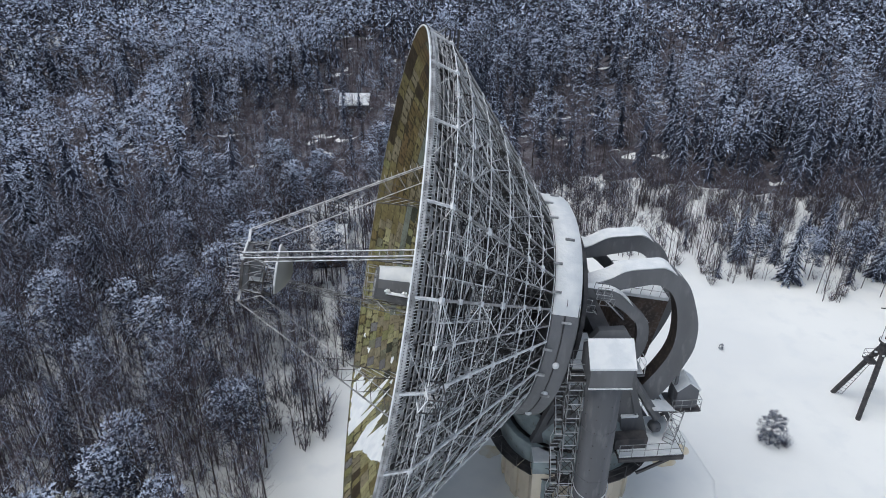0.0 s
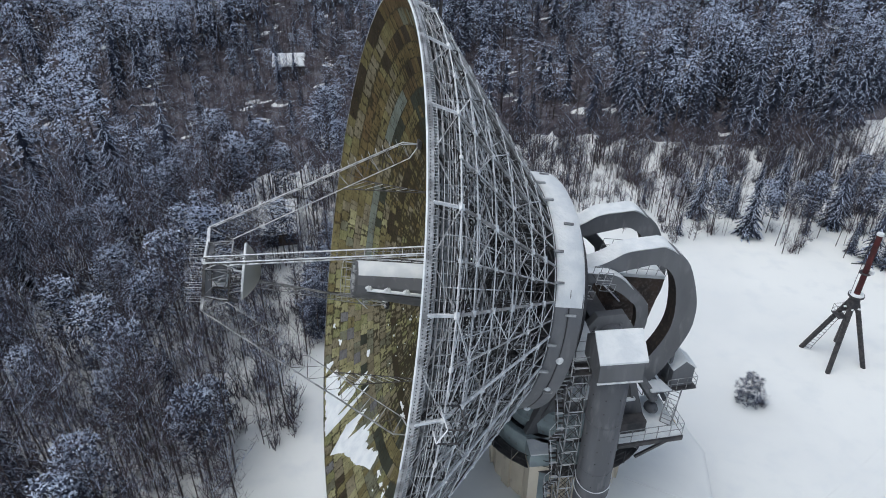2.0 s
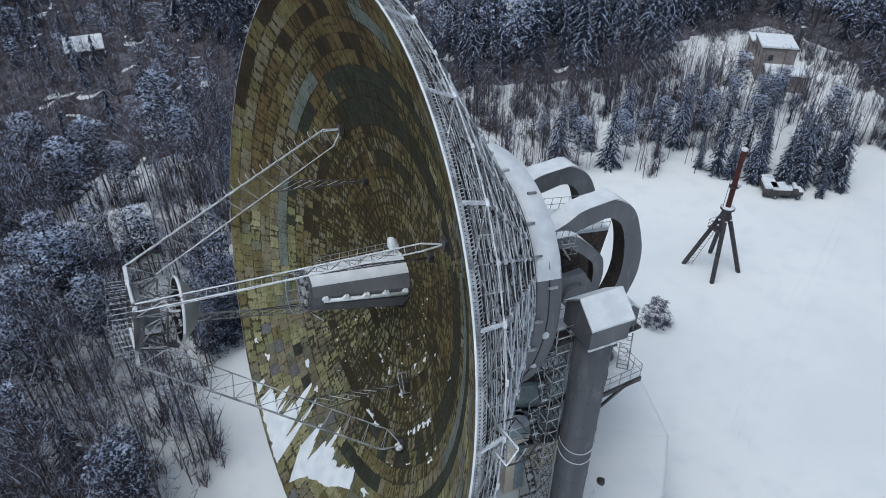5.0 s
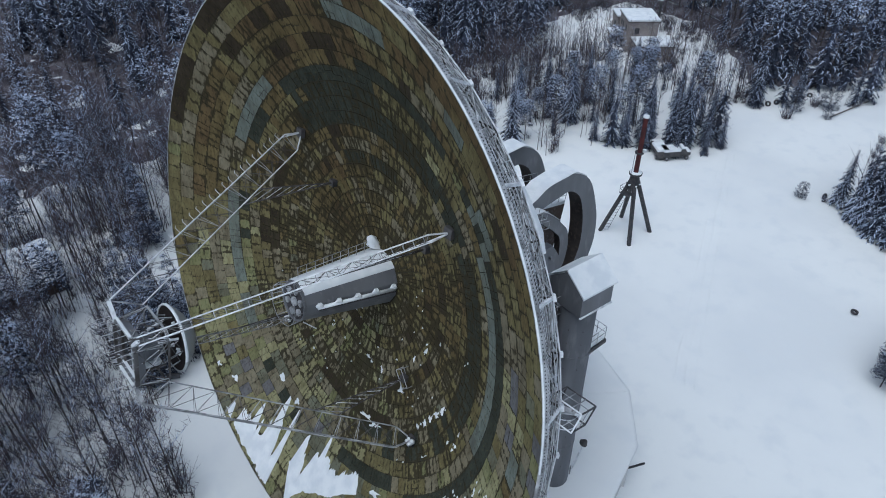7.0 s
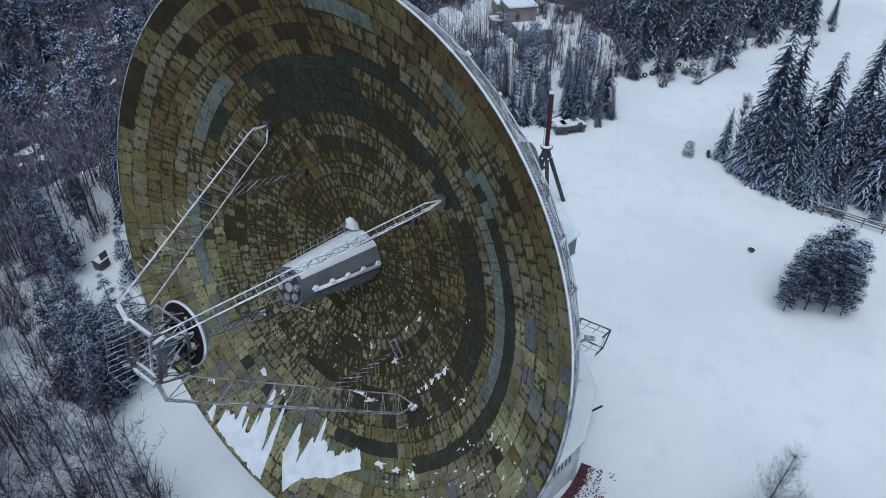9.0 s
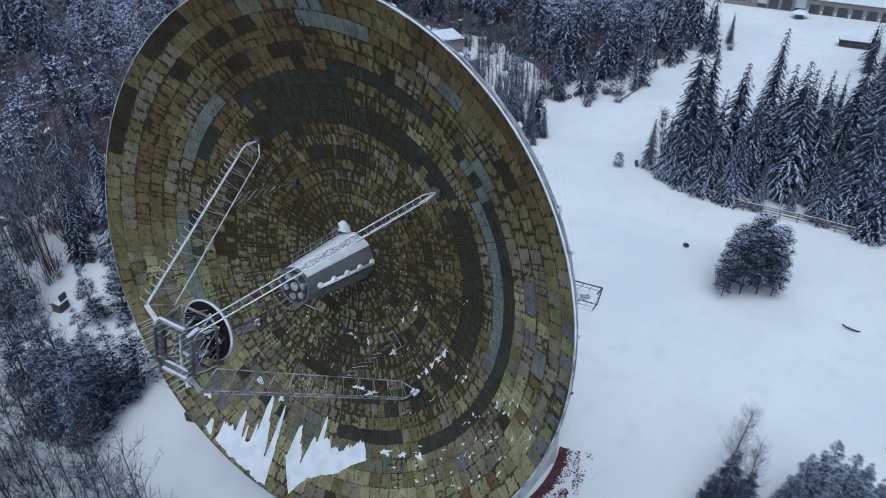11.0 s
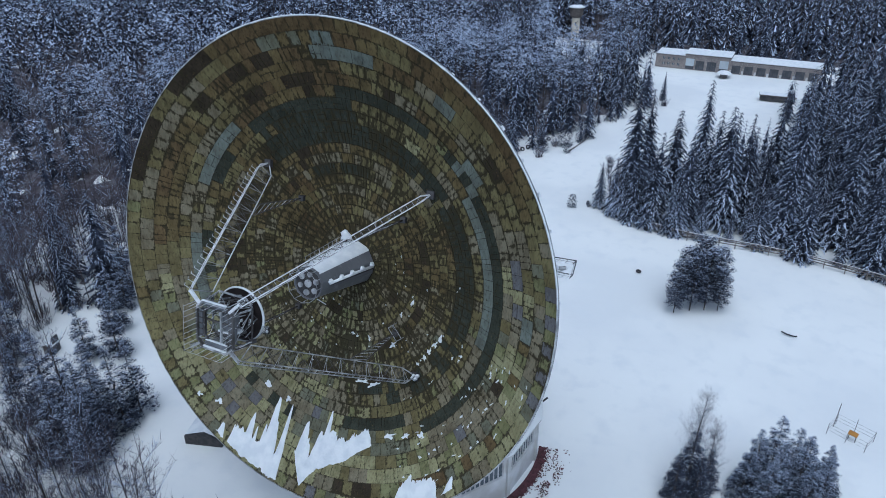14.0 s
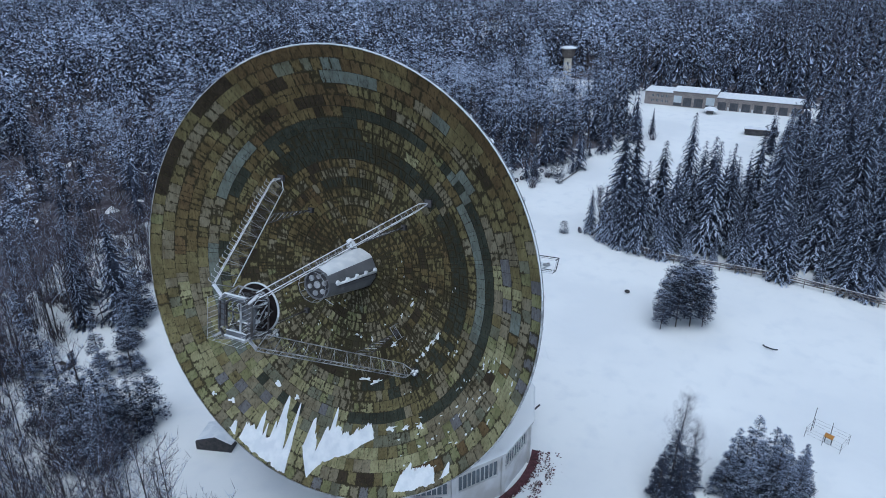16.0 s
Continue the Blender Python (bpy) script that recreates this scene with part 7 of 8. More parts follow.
# small trees and bushes scattered on the snow
small = [(30.0, 47.6, 0.23), (64.2, 44.9, 0.15), (85.8, 59.4, 0.26), (87.2, 54.8, 0.14), (90.6, 56.6, 0.3), (30.4, 61.5, 0.05)]
plant([tree_thing("pine", pine(270 + i, 15, 2, 0.15, 0.0, 0.36, 170), "small bushy pine alone on the snow", "pine tree") for i in range(3)], small)
roadside = [(59.6, 60.4, 0.3), (63.4, 58.6, 0.3), (60.8, 62.6, 0.55), (62.8, 61.6, 0.6), (65.6, 60.2, 0.5), (66.8, 58.6, 0.36), (58.4, 64.6, 0.6), (64.2, 63.2, 0.7), (68.2, 61.6, 0.55), (56.4, 66.6, 0.5), (60.2, 66.2, 0.7), (82.2, 63.6, 0.5), (88.6, 60.6, 0.45), (131.5, 48.5, 0.45), (126, 50.5, 0.5)]
plant([tree_thing("spruce", spruce(280 + i, 15, 2, 0.6), "frosty spruce beside the snowy track", "spruce tree", "spruces by the track") for i in range(3)], roadside)
twigs = [tree_thing("bush", shrub(290 + i, 1.6, 2, 0.3), "low leafless bush in the snow", "bush", "bushes on the field") for i in range(3)]
plant(twigs, [(76, 42.5, 0.8), (78.3, 43.5, 0.9), (81, 44.6, 0.8), (83.5, 45.2, 0.9), (73.4, 41.8, 0.9), (86, 46, 1.0), (82.5, 58.4, 1.5), (89.5, 58.2, 1.4), (31.2, 47.0, 0.8), (65.5, 42.6, 0.6), (64, 36.4, 0.6), (63, 32.6, 0.5), (117, 46.5, 1.0), (127, 47, 1.2)])

# ---- four-legged mast on the field ----
mastx, masty = 41.45, 52.75
tower = thing("pipe_mast", "red steel pipe mast on four black raking legs in the snow", "mast", pose(mastx, masty, 0))
for x, y in ((2.15, -1.85), (-2.25, 1.75), (-1.75, -2.2), (1.75, 2.15)):
    a = Vector((x, y, -0.3))
    b = Vector((x * 0.13, y * 0.13, 6.5))
    lg = part("leg", Geo().tube(a, b, 0.24, n=12, caps=True), BLACKPIPE, tower, "black pipe leg", smooth=False)
    m = a.lerp(b, 0.97)
part("collar", Geo().lathe([(0.05, 6.0), (0.55, 6.0), (0.62, 6.3), (0.5, 6.9), (0.42, 7.0), (0.42, 7.3), (0.72, 7.32), (0.72, 7.5), (0.3, 7.55)], 20), BLACKPIPE, tower, "black flanged collar")
part("collar_snow", Geo().lathe([(0.3, 7.56), (0.66, 7.5), (0.6, 7.6), (0.3, 7.64)], 20), FIRN, tower)
for k in range(6):
    part("lug", Geo().box(polar(0.62, 60 * k, 5.9), (0.35, 0.12, 0.45), Matrix.Rotation(radians(60 * k), 3, "Z")), BLACKPIPE, tower)
    part("lug_snow", Geo().box(polar(0.66, 60 * k, 6.17), (0.3, 0.16, 0.12), Matrix.Rotation(radians(60 * k), 3, "Z")), FIRN, tower)
part("shaft", Geo().tube((0, 0, 7.4), (0, 0, 14.0), 0.27, 0.25, n=16, caps=True), RUST, tower, "dark red pipe shaft", smooth=False)
part("cap", Geo().lathe([(0.02, 14.25), (0.3, 14.2), (0.32, 14.0), (0.02, 13.98)], 16), FIRN, tower, "cap of snow")
part("arm", Geo().beam((-1.5, 0.3, 10.9), (1.6, -0.3, 10.9), 0.08, 0.08), DARKSTEEL, tower, "thin cross arm")
part("disc", Geo().lathe([(0.27, 9.9), (0.5, 9.9), (0.5, 10.0), (0.27, 10.0)], 16, closed=True), BLACKPIPE, tower)
part("disc_snow", Geo().box((0.35, -0.35, 10.15), (0.3, 0.3, 0.35)), FIRN, tower)
for s in (-0.18, 0.18):
    rod_part("ladder_rail", (-2.0 + s, 1.15 - s, 0.2), (-0.55 + s, -0.05 - s, 6.4), 0.025, DARKSTEEL, tower)
    rod_part("ladder_rail", (-0.42 + s, 0.1, 7.4), (-0.36 + s, 0.1, 13.5), 0.025, DARKSTEEL, tower)
for i in range(16):
    f = i / 16
    c = Vector((-2.0, 1.15, 0.2)).lerp(Vector((-0.55, -0.05, 6.4)), f)
    rod_part("rung", c + Vector((-0.18, 0.18, 0)), c + Vector((0.18, -0.18, 0)), 0.016, DARKSTEEL, tower)
railing(tower, [(-1.4, -0.6, 5.2), (-1.4, 0.6, 5.2), (-0.5, 0.6, 5.2)], r=0.02, mat=DARKSTEEL, h=0.9, gap=0.6)
part("step_deck", Geo().box((-0.95, 0, 5.17), (0.95, 1.25, 0.06)), DARKSTEEL, tower)

# ---- garage row at the end of the road ----
gx, gy = 165.0, 59.5
run = math.degrees(math.atan2(-36.5, 2.4))
gar = thing("garage_row", "long low brick garage row with dark doors and snowy roofs", "garage", pose(gx, gy, 0, 0, 0, run) @ Matrix.Scale(0.71, 4))


def wall_with_openings(parent, x0, x1, y, h, openings, thick=0.4):
    """A wall along x with openings (x0, x1, z0, z1) cut right through."""
    xs = sorted({x0, x1, *[o[0] for o in openings], *[o[1] for o in openings]})
    for a, b in zip(xs, xs[1:]):
        holes = sorted([o for o in openings if o[0] < (a + b) / 2 < o[1]], key=lambda o: o[2])
        z = -0.2
        for o in holes:
            if o[2] > z + 0.01:
                part("wall_bay", Geo().box(((a + b) / 2, y + thick / 2, (z + o[2]) / 2), (b - a, thick, o[2] - z)), BRICK, parent)
            z = o[3]
        part("wall_bay", Geo().box(((a + b) / 2, y + thick / 2, (z + h) / 2), (b - a, thick, h - z)), BRICK, parent)


doors_a = [(14.9, 18.0, 0, 3.4), (19.0, 22.3, 0, 3.4)]
glazed = [(11.2, 14.3, 0, 4.0), (23.4, 26.6, 0, 4.2)]
lights = [(2.6 + 1.85 * i, 3.5 + 1.85 * i, z, z + 0.9) for i in range(4) for z in (0.9, 2.9)]
wall_with_openings(gar, 0, 10.8, 0, 4.6, lights)
wall_with_openings(gar, 10.8, 27.3, 0, 5.4, doors_a + glazed)
doors_b = [(27.9 + 4.35 * i, 30.9 + 4.35 * i, 0, 3.0) for i in range(7)]
wall_with_openings(gar, 27.3, 58, 0, 4.3, doors_b)
for x0, x1, h in ((0, 10.8, 4.6), (10.8, 27.3, 5.4), (27.3, 58, 4.3)):
    part("wall", Geo().box(((x0 + x1) / 2, 10.2, h / 2), (x1 - x0, 0.4, h)), BRICK, gar)
    part("wall", Geo().box((x0 + 0.2, 5.2, h / 2), (0.4, 9.6, h)), BRICK, gar)
    part("roof", Geo().box(((x0 + x1) / 2, 5.2, h + 0.12), (x1 - x0 + 0.1, 10.9, 0.24)), BOARD, gar)
    part("roof_snow", Geo().box(((x0 + x1) / 2, 5.2, h + 0.37), (x1 - x0 + 0.1, 10.8, 0.26)), FIRN, gar, "smooth snow on the flat roof")
part("wall", Geo().box((57.8, 5.2, 2.15), (0.4, 9.6, 4.3)), BRICK, gar)
part("floor_slab", Geo().box((29, 5.2, 0.02), (57.4, 9.6, 0.1)), BOARD, gar)
MILKY = material("milky_glass", (0.55, 0.60, 0.63), 0.35, second=(0.46, 0.52, 0.56), scale=0.7)
DOOR = material("garage_door", (0.085, 0.092, 0.105), 0.7, second=(0.06, 0.066, 0.075), scale=0.8)
for o in doors_a + doors_b:
    d = part("door", Geo().box(((o[0] + o[1]) / 2, 0.26, (o[3] - 0.2) / 2), (o[1] - o[0], 0.12, o[3] + 0.2)), DOOR, gar, "dark garage door")
    for f in (0.25, 0.5, 0.75):
        part("door_board", Geo().box((o[0] + (o[1] - o[0]) * f, 0.18, o[3] / 2), (0.06, 0.05, o[3])), BOARD, d)
for o in glazed:
    part("pane", Geo().box(((o[0] + o[1]) / 2, 0.26, (1.2 + o[3]) / 2), (o[1] - o[0], 0.06, o[3] - 1.2)), MILKY, gar, "large pale workshop window")
    part("door", Geo().box(((o[0] + o[1]) / 2, 0.26, 0.55), (o[1] - o[0], 0.1, 1.3)), DOOR, gar)
    for f in (0.33, 0.66):
        part("mullion", Geo().box((o[0] + (o[1] - o[0]) * f, 0.2, (1.2 + o[3]) / 2), (0.07, 0.08, o[3] - 1.2)), WHITEWASH, gar)
for o in lights:
    w = part("window", Geo().box(((o[0] + o[1]) / 2, 0.2, (o[2] + o[3]) / 2), (0.9, 0.04, 0.9)), GLASS, gar)
    part("window_frame", Geo().box(((o[0] + o[1]) / 2, 0.15, (o[2] + o[3]) / 2), (0.08, 0.06, 0.9)), WHITEWASH, w)
for i in range(7):
    part("pier", Geo().box((27.45 + 4.35 * i, -0.12, 0.5), (0.7, 0.3, 1.4)), WHITEWASH, gar)


# ---- water tower, houses, sheds ----
wt = thing("water_tower", "round brick water tower with a wide snow-capped tank", "water tower", pose(187.5, 91.7, 0))
part("shaft", Geo().lathe([(1.35, -0.5), (1.25, 7.2)], 20), CREAM, wt, smooth=True)
part("tank", Geo().lathe([(1.25, 6.9), (2.0, 7.5), (2.1, 10.0), (0.05, 10.05)], 20), BOARD, wt, "dark clad tank")
part("cap", Geo().lathe([(2.5, 10.0), (2.55, 10.15), (1.8, 10.5), (0.05, 10.6)], 20), FIRN, wt, "snow cap", smooth=True)
part("cap_plate", Geo().lathe([(0.05, 9.95), (2.5, 9.95), (2.5, 10.05), (0.05, 10.06)], 20), BOARD, wt)
for k in range(4):
    part("window", Geo().box(polar(1.3, 90 * k + 20, 5.2), (0.1, 0.5, 1.0), Matrix.Rotation(radians(90 * k + 20), 3, "Z")), DARKSTEEL, wt)


def block(parent, x, y, z, sx, sy, sz, snow=0.3, mat=None, openings=()):
    b = part("block", Geo().box((x, y, z + sz / 2), (sx, sy, sz)), mat or BRICK, parent)
    part("eave", Geo().box((x, y, z + sz + 0.1), (sx + 0.5, sy + 0.5, 0.2)), BOARD, b)
    part("roof_snow", Geo().box((x, y, z + sz + 0.2 + snow / 2), (sx + 0.45, sy + 0.45, snow)), FIRN, b, "snow on the flat roof")
    for fx, fy, w, h, zz in openings:
        ax = fx if abs(fx) == 0.5 else None
        c = (x + fx * sx, y + fy * sy, z + zz)
        s = (0.12, w, h) if ax else (w, 0.12, h)
        part("window", Geo().box(c, s), DARKSTEEL, b, "empty dark window opening")
    return b


hs = thing("unfinished_house", "unfinished brick house with flat snowy roofs among trees", "house", pose(86.5, 91.0, 0, 0, 0, -35) @ Matrix.Scale(0.84, 4))
block(hs, 0, 0, -0.3, 6.2, 7.2, 6.6, openings=((-0.5, -0.25, 0.9, 1.1, 4.9), (-0.5, 0.1, 0.9, 1.8, 4.6), (-0.5, 0.3, 0.9, 1.1, 4.9), (-0.2, -0.5, 0.9, 1.2, 4.8), (-0.5, 0.0, 1.1, 1.6, 1.4)))
block(hs, 1.6, -6.2, -0.3, 7.4, 5.0, 3.2, openings=((-0.5, 0.1, 1.6, 1.2, 1.6), (-0.25, -0.5, 0.9, 0.9, 1.6)))
block(hs, -1.2, 6.4, -0.3, 4.4, 4.6, 5.0, openings=((-0.5, 0.0, 1.0, 1.1, 3.2),))
block(hs, -4.2, 2.6, -0.3, 2.2, 2.6, 2.4)
part("chimney", Geo().box((4.4, 1.5, 4.5), (0.5, 0.5, 9.2)), DARKSTEEL, hs)
part("chimney_cap", Geo().box((4.4, 1.5, 9.2), (0.6, 0.6, 0.25)), FIRN, hs)


def gabled(name, label, x, y, rz, sx, sy, h, rise, wallmat, over=0.4, snow=0.28):
    t = thing(name, label, "shed", pose(x, y, 0, 0, 0, rz))
    g = Geo()
    pr = [(-sy / 2, -0.3), (sy / 2, -0.3), (sy / 2, h), (0, h + rise), (-sy / 2, h)]
    g.add([(-sx / 2, a, b) for a, b in pr] + [(sx / 2, a, b) for a, b in pr], [(i, (i + 1) % 5, 5 + (i + 1) % 5, 5 + i) for i in range(5)] + [(4, 3, 2, 1, 0), (5, 6, 7, 8, 9)])
    part("wall", g, wallmat, t)
    L = math.hypot(sy / 2 + over, rise * (1 + 2 * over / sy))
    for s in (-1, 1):
        up = Vector((0, s * rise, sy / 2)).normalized()
        c = Vector((0, s * (sy / 4 + over / 2), h + rise / 2 - rise * over / sy))
        for nm, m, off, th in (("roof", BOARD, 0.06, 0.12), ("roof_snow", FIRN, 0.12 + snow / 2, snow)):
            p = c + up * off
            part(nm, Geo().beam(p - Vector((sx / 2 + over, 0, 0)), p + Vector((sx / 2 + over, 0, 0)), L, th, up=up), m, t)
    for s in (-1, 1):
        for i in range(max(2, int(sx / 1.2))):
            part("wall_board", Geo().box((-sx / 2 + (i + 0.5) * sx / max(2, int(sx / 1.2)), s * (sy / 2 + 0.03), h / 2), (0.14, 0.06, h)), BOARD, t)
    part("door", Geo().box((sx * 0.2, -sy / 2 - 0.05, 0.95), (0.95, 0.1, 1.9)), DARKSTEEL, t)
    return t


BARN = material("brown_barn_boards", (0.085, 0.058, 0.048), 0.9, second=(0.12, 0.085, 0.07), scale=1.5, stretch=(1, 1, 0.3))
gabled("old_barn", "old low wooden barn under deep snow in the trees", -19.0, 81.5, 6, 12, 6.0, 2.0, 2.3, BARN)
gabled("forest_hut", "small hut with a snowy roof deep in the woods", -18.5, 144.0, 0, 5.5, 4.4, 2.3, 1.4, BOARD)
gabled("garden_shed", "small dark plank shed half hidden behind pines", -0.6, 79.7, 20, 1.1, 1.0, 0.9, 0.2, BOARD, 0.1, 0.14)
# black wedge-shaped shelter near the lower edge of the dish
shel = thing("cellar_shelter", "black wedge-fronted cellar shelter banked with snow", "shelter", pose(-2.0, 54.6, 0, 0, 0, -68))
g = Geo()
pr = [(-1.75, -0.2), (1.75, -0.2), (1.75, 0.75), (0.15, 1.5), (-1.75, 0.95)]
g.add([(a, -0.5, b) for a, b in pr] + [(a, 1.6, b * 0.8) for a, b in pr], [(i, (i + 1) % 5, 5 + (i + 1) % 5, 5 + i) for i in range(5)] + [(4, 3, 2, 1, 0), (5, 6, 7, 8, 9)])
part("front", g, BLACKPIPE, shel, "black front and sides")
g = Geo()
g.add([(1.75, -0.3, 0.77), (0.15, -0.3, 1.52), (-1.75, -0.3, 0.97), (1.9, 1.9, 0.6), (0.15, 1.9, 1.35), (-1.9, 1.9, 0.75), (2.4, 3.6, 0.05), (0.15, 4.2, 0.1), (-2.4, 3.6, 0.05)], [(0, 1, 4, 3), (1, 2, 5, 4), (3, 4, 7, 6), (4, 5, 8, 7)])
part("snow_bank", g, FIRN, shel, "snow banked over the shelter", smooth=True)
# long dark trailer behind the grove
block(thing("site_trailer", "long low dark site trailer in the snow", "trailer", pose(144.5, 25.5, 0, 0, 0, -82)), 0, 0, 0.1, 7.5, 2.2, 1.1, 0.06, DARKSTEEL)


# ---- vehicles under snow ----
def truck(x, y, rz, label):
    t = thing("old_truck", label, "truck", pose(x, y, 0, 0, 0, rz) @ Matrix.Scale(0.68, 4))
    part("chassis", Geo().box((0, 0, 0.75), (5.4, 1.6, 0.3)), DARKSTEEL, t)
    part("cargo_box", Geo().box((-0.9, 0, 1.45), (3.4, 2.1, 1.1)), DARKSTEEL, t, "dark cargo bed")
    part("cargo_snow", Geo().box((-0.9, 0, 2.15), (3.4, 2.15, 0.5)), FIRN, t)
    g = Geo()
    pr = [(0.95, 0.9), (2.9, 0.9), (2.9, 1.5), (2.1, 1.6), (1.7, 2.3), (0.95, 2.3)]
    k = len(pr)
    g.add([(a, -0.95, b) for a, b in pr] + [(a, 0.95, b) for a, b in pr], [(i, (i + 1) % k, k + (i + 1) % k, k + i) for i in range(k)] + [tuple(range(k - 1, -1, -1)), tuple(range(k, 2 * k))])
    c = part("cab", g, DARKSTEEL, t, "dark cab")
    part("cab_snow", Geo().box((1.32, 0, 2.42), (0.75, 1.9, 0.25)), FIRN, c)
    part("bonnet_snow", Geo().box((2.5, 0, 1.66), (0.8, 1.8, 0.2)), FIRN, c)
    part("windscreen", Geo().beam((1.94, -0.8, 1.97), (1.94, 0.8, 1.97), 0.6, 0.03, up=(0.87, 0, 0.5)), GLASS, c)
    for wx in (-1.8, 2.2):
        for wy in (-0.9, 0.9):
            w = part("wheel", Geo().tube((wx, wy - 0.14, 0.45), (wx, wy + 0.14, 0.45), 0.45, n=16, caps=True), BLACKPIPE, t)
            part("rim", Geo().tube((wx, wy - 0.16, 0.45), (wx, wy + 0.16, 0.45), 0.2, n=10, caps=True), STEEL, w)
    return t


truck(59.2, 60.3, -28, "dark old lorry with snow on its cab and bed")
truck(58.2, 62.2, 60, "dark old lorry half buried in snow by the trees")
truck(149.5, 61.5, 60, "dark old lorry parked in snow by bare trees")
car = thing("parked_car", "car covered in snow in front of the garages", "car", pose(161.4, 40.6, 0, 0, 0, run + 90))
part("body", Geo().box((0, 0, 0.6), (3.8, 1.6, 0.7)), DARKSTEEL, car)
g = Geo()
g.lathe([(1.9, 0.9), (1.7, 1.15), (1.1, 1.5), (0.05, 1.65)], 14)
part("snow", g, FIRN, car, "deep snow over the car", smooth=True)
for wx in (-1.2, 1.2):
    for wy in (-0.75, 0.75):
        part("wheel", Geo().tube((wx, wy - 0.1, 0.32), (wx, wy + 0.1, 0.32), 0.32, n=12, caps=True), BLACKPIPE, car)

# ---- fence along the grove ----
line = [(66.0, 41.0), (63.6, 36.5), (61.9, 31.0), (61.4, 26.5), (62.3, 18.0), (62.6, 11.5), (61.7, 4.0), (60.9, -2.0), (59.4, -12.0), (58.6, -26.0)]
fence = thing("rail_fence", "weathered wooden rail fence along the spruce grove", "fence", pose(0, 0, 0))
for (ax, ay), (bx, by) in zip(line, line[1:]):
    a, b = Vector((ax, ay, 0)), Vector((bx, by, 0))
    k = max(1, round((b - a).length / 2.4))
    for i in range(k):
        p, q = a.lerp(b, i / k), a.lerp(b, (i + 1) / k)
        part("post", Geo().box(p + Vector((0, 0, 0.55)), (0.12, 0.12, 1.4)), BOARD, fence)
        for z in (0.5, 0.85, 1.15):
            part("rail", Geo().beam(p + Vector((0, 0, z)), q + Vector((0, 0, z)), 0.05, 0.12), BOARD, fence)
        part("rail_snow", Geo().beam(p + Vector((0, 0, 1.24)), q + Vector((0, 0, 1.24)), 0.06, 0.05), FIRN, fence)
for i, (x, y) in enumerate([(66.2, 43.0), (65.6, 40.6), (64.8, 38.9), (64.2, 37.6), (63.3, 36.2), (62.6, 34.2), (62.0, 32.6)] + [(84 + 1.6 * k, 62.5 - 0.4 * k) for k in range(6)]):
    solid("tyre", Geo().lathe([(0.2, -0.1), (0.34, -0.14), (0.42, -0.08), (0.42, 0.08), (0.34, 0.14), (0.2, 0.1)], 16, closed=True), BLACKPIPE, "old black tyre half sunk in the snow", "tyre", pose(x, y, 0.16, 80, 0, 40 * i), "tyres along the track")
solid("tyre", Geo().lathe([(0.2, -0.1), (0.34, -0.14), (0.42, -0.08), (0.42, 0.08), (0.34, 0.14), (0.2, 0.1)], 16, closed=True), BLACKPIPE, "black tyre lying flat alone on the snowy field", "tyre", pose(49.0, 29.8, 0.02, 5, 0, 0) @ Matrix.Scale(0.85, 4))
# a curved board and some poles on the snow
g = Geo()
for i in range(8):
    f0, f1 = i / 8, (i + 1) / 8
    z = lambda f: 0.04 + 0.16 * (2 * f - 1) ** 4
    g.beam((-0.85 + 1.7 * f0, 0, z(f0)), (-0.85 + 1.7 * f1, 0, z(f1)), 0.05, 0.16)
sled = thing("upturned_skid", "dark curved board lying on the snow", "board", pose(43.2, 10.95, 0, 0, 0, 81))
part("runner", g, BLACKPIPE, sled)
part("snow_on_board", Geo().beam((-0.6, -0.13, 0.05), (0.6, -0.13, 0.05), 0.22, 0.09), FIRN, sled)
solid("fallen_pole", Geo().tube((0, 0, 0.12), (9.5, 0, 0.15), 0.1, 0.08, n=8, caps=True), BOARD, "long dark pole lying on the snow", "pole", pose(87.5, 54.5, 0, 0, 0, -3))
solid("steel_post", Geo().tube((0, 0, -0.1), (1.0, -1.6, 1.9), 0.09, n=8, caps=True), BLACKPIPE, "leaning black steel post by the round house", "post", pose(16.3, 31.0, 0, 0, 0, 0))
solid("wire_strut", Geo().tube((0, 0, 4.6), (-2.6, -2.0, 0.4), 0.05, n=6, caps=True), FROSTED, "thin frosted strut leaning on the round house", "strut", pose(17.0, 31.5, 0))
# winch hook on a bracket at the column foot
wh = thing("bracket_lamp", "dark lamp on a thin frosted bracket beside the column", "lamp", pose(10.2, 30.6, 4.9))
rod_part("arm", (0, 0, 0.3), (1.4, 0.3, 2.2), 0.04, FROSTED, wh)
rod_part("stay", (0, 0, 1.0), (1.4, 0.3, 2.2), 0.025, FROSTED, wh)
rod_part("post", (0, 0, 0), (0, 0, 1.1), 0.05, STEEL, wh)
part("lamp_head", Geo().lathe([(0.05, 0.2), (0.12, 0.15), (0.3, -0.2), (0.05, -0.2)], 12), BLACKPIPE, wh, at=pose(1.45, 0.3, 2.25, 20, 10, 0))

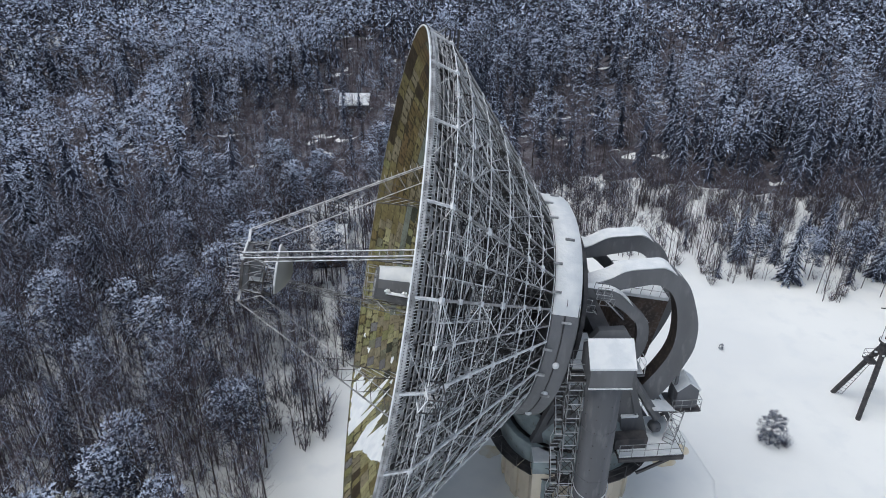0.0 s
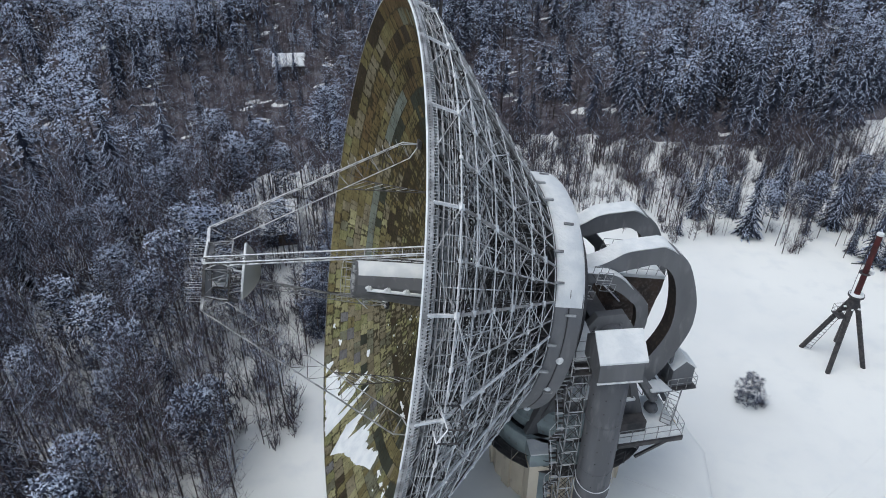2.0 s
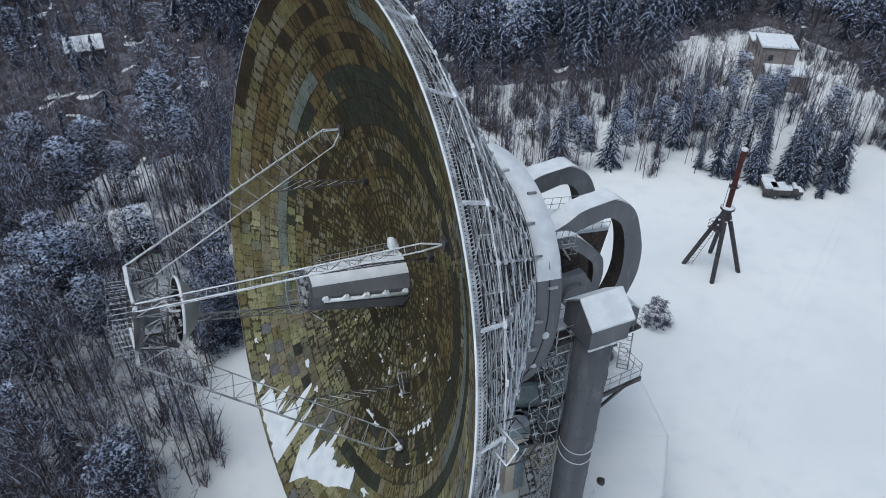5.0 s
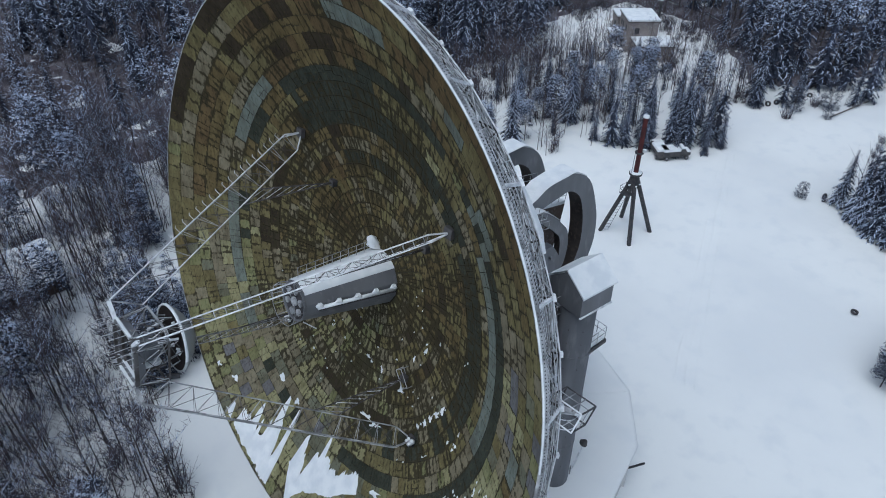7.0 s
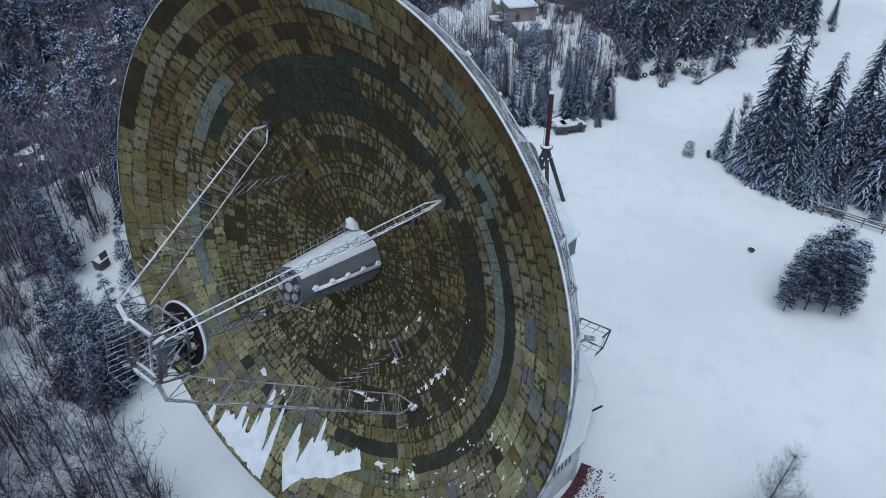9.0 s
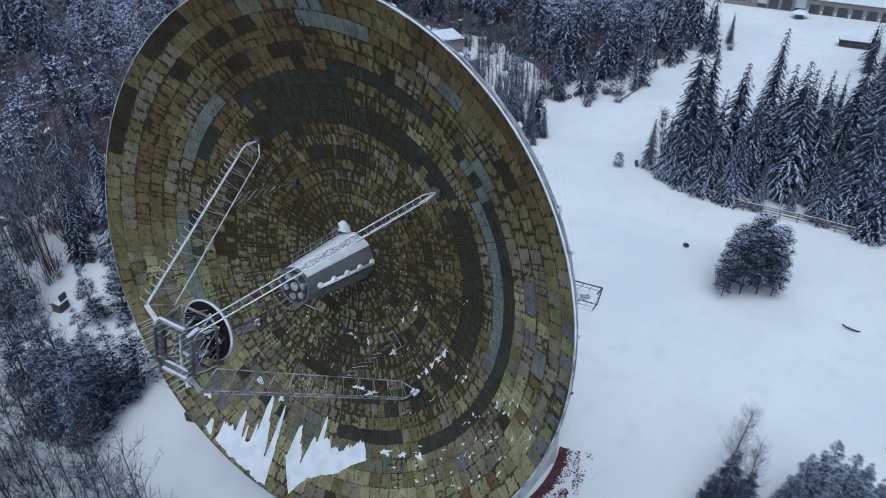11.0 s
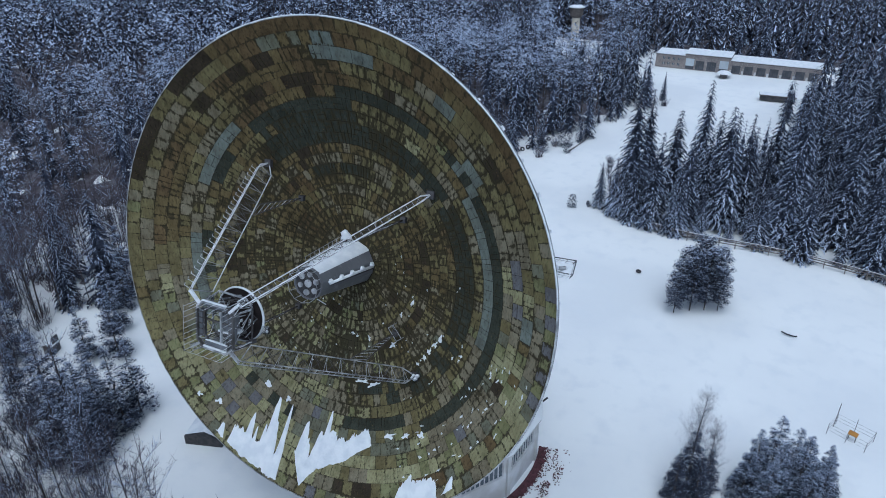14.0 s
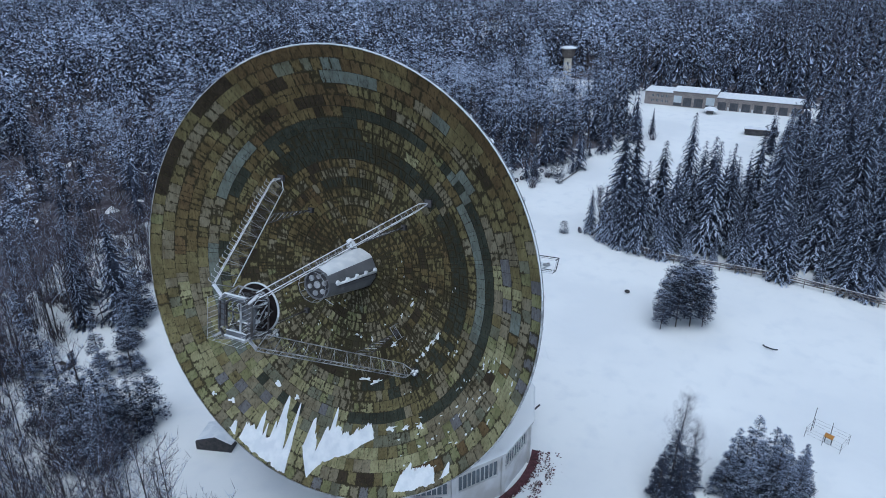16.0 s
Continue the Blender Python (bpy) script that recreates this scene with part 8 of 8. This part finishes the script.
# ---- weather enclosure with an orange board ----
enc = thing("weather_enclosure", "small post-and-wire weather enclosure with an orange board", "enclosure", pose(28.3, 4.05, 0, 0, 0, -109))
for x, y in ((-1.65, -1.0), (-1.65, 1.0), (0, 1.0), (1.65, 1.0), (1.65, -1.0), (0, -1.0)):
    rod_part("post", (x, y, -0.1), (x, y, 1.15), 0.022, DIMTUBE, enc)
for a, b in (((-1.65, -1.0), (1.65, -1.0)), ((-1.65, 1.0), (1.65, 1.0)), ((-1.65, -1.0), (-1.65, 1.0)), ((1.65, -1.0), (1.65, 1.0))):
    for z in (0.4, 0.75, 1.1):
        rod_part("rail", (*a, z), (*b, z), 0.008, DIMTUBE, enc)
rod_part("instrument_pole", (-1.6, 0.3, 0), (-1.55, 0.35, 2.8), 0.03, DIMTUBE, enc)
rod_part("instrument_pole", (0.1, 0.5, 0), (0.1, 0.5, 1.9), 0.025, DIMTUBE, enc)
ORANGE = material("orange_board", (0.42, 0.20, 0.035), 0.7, second=(0.34, 0.15, 0.03), scale=2)
part("board", Geo().beam((-0.15, -0.3, 0.8), (0.65, -0.3, 0.8), 0.45, 0.05, up=(0, -0.7, 0.7)), ORANGE, enc, "faded orange board")
for x in (-0.05, 0.55):
    rod_part("board_leg", (x, -0.25, -0.1), (x, -0.25, 0.8), 0.04, DARKSTEEL, enc)

# ---- reddish rubble on the snow along the wall ----
rr_ = random.Random(9)
rub = Geo()
for i in range(2600):
    a = radians(rr_.uniform(-128, -72))
    near = rr_.random()
    r = 11.4 + (rr_.random() ** 2 * 0.9 if near < 0.6 else rr_.gauss(1.7, 0.55))
    if near >= 0.6 and noise.noise((a * 7, r * 1.3, 2)) < -0.05:
        continue
    s = rr_.uniform(0.03, 0.085)
    c = (HUB.x + r * math.cos(a), HUB.y + r * math.sin(a), 0.02 + s * 0.25)
    rub.box(c, (s * 1.6, s, s * 0.5), Matrix.Rotation(rr_.uniform(0, 3.1), 3, "Z"))
RUBBLE = material("red_rubble", (0.105, 0.042, 0.05), 0.9, second=(0.07, 0.03, 0.032), scale=2, vary=0.3)
for i in range(120):
    a0, a1 = radians(-128 + 56 * i / 120), radians(-128 + 56 * (i + 1) / 120)
    w0, w1 = (0.75 + 0.5 * noise.noise((k * 0.22, 3, 0)) + 0.25 * noise.noise((k * 0.9, 5, 0)) for k in (i, i + 1))
    edge = [(11.35, a0), (11.35 + w0, a0), (11.35 + w1, a1), (11.35, a1)]
    rub.add([(HUB.x + r * math.cos(a), HUB.y + r * math.sin(a), 0.05 if r < 11.4 else 0.02) for r, a in edge], [(0, 1, 2, 3)])
solid("rubble_strip", rub, RUBBLE, "dark red rubble and leaves showing through the snow", "rubble", kind="stuff")

# ---- wheel tracks across the field ----
def track(pts, width, gauge, label):
    g = Geo()
    ln = smooth_line(pts, 8)
    for off in (-gauge / 2, gauge / 2):
        rows = []
        for i, p in enumerate(ln):
            d = (ln[min(i + 1, len(ln) - 1)] - ln[max(i - 1, 0)]).normalized()
            nrm = Vector((-d[1], d[0]))
            for e, h in ((-0.5, 0.0), (-0.38, 0.03), (-0.22, 0.012), (0.22, 0.012), (0.38, 0.03), (0.5, 0.0)):
                w = width * (1 + 0.25 * noise.noise((i * 0.6, off, e)))
                q = p + nrm * (off + e * w)
                rows.append((q[0], q[1], ground_height(q[0], q[1]) + 0.008 + 2.2 * h * max(0, 0.4 + 1.6 * noise.noise((q[0] * 1.3, q[1] * 1.3, 0)))))
        g.add(rows, [(i * 6 + e, i * 6 + e + 1, (i + 1) * 6 + e + 1, (i + 1) * 6 + e) for i in range(len(ln) - 1) for e in range(5)])
    solid("snow_trail", g, SNOW, label, "track", kind="structure", smooth=True)


track([(27.5, 33.4), (30.2, 35.2), (37.5, 39.5), (50.2, 47.2), (58.9, 52.4), (66.5, 56.8)], 0.9, 0.9, "faint trodden trail across the snowy field")
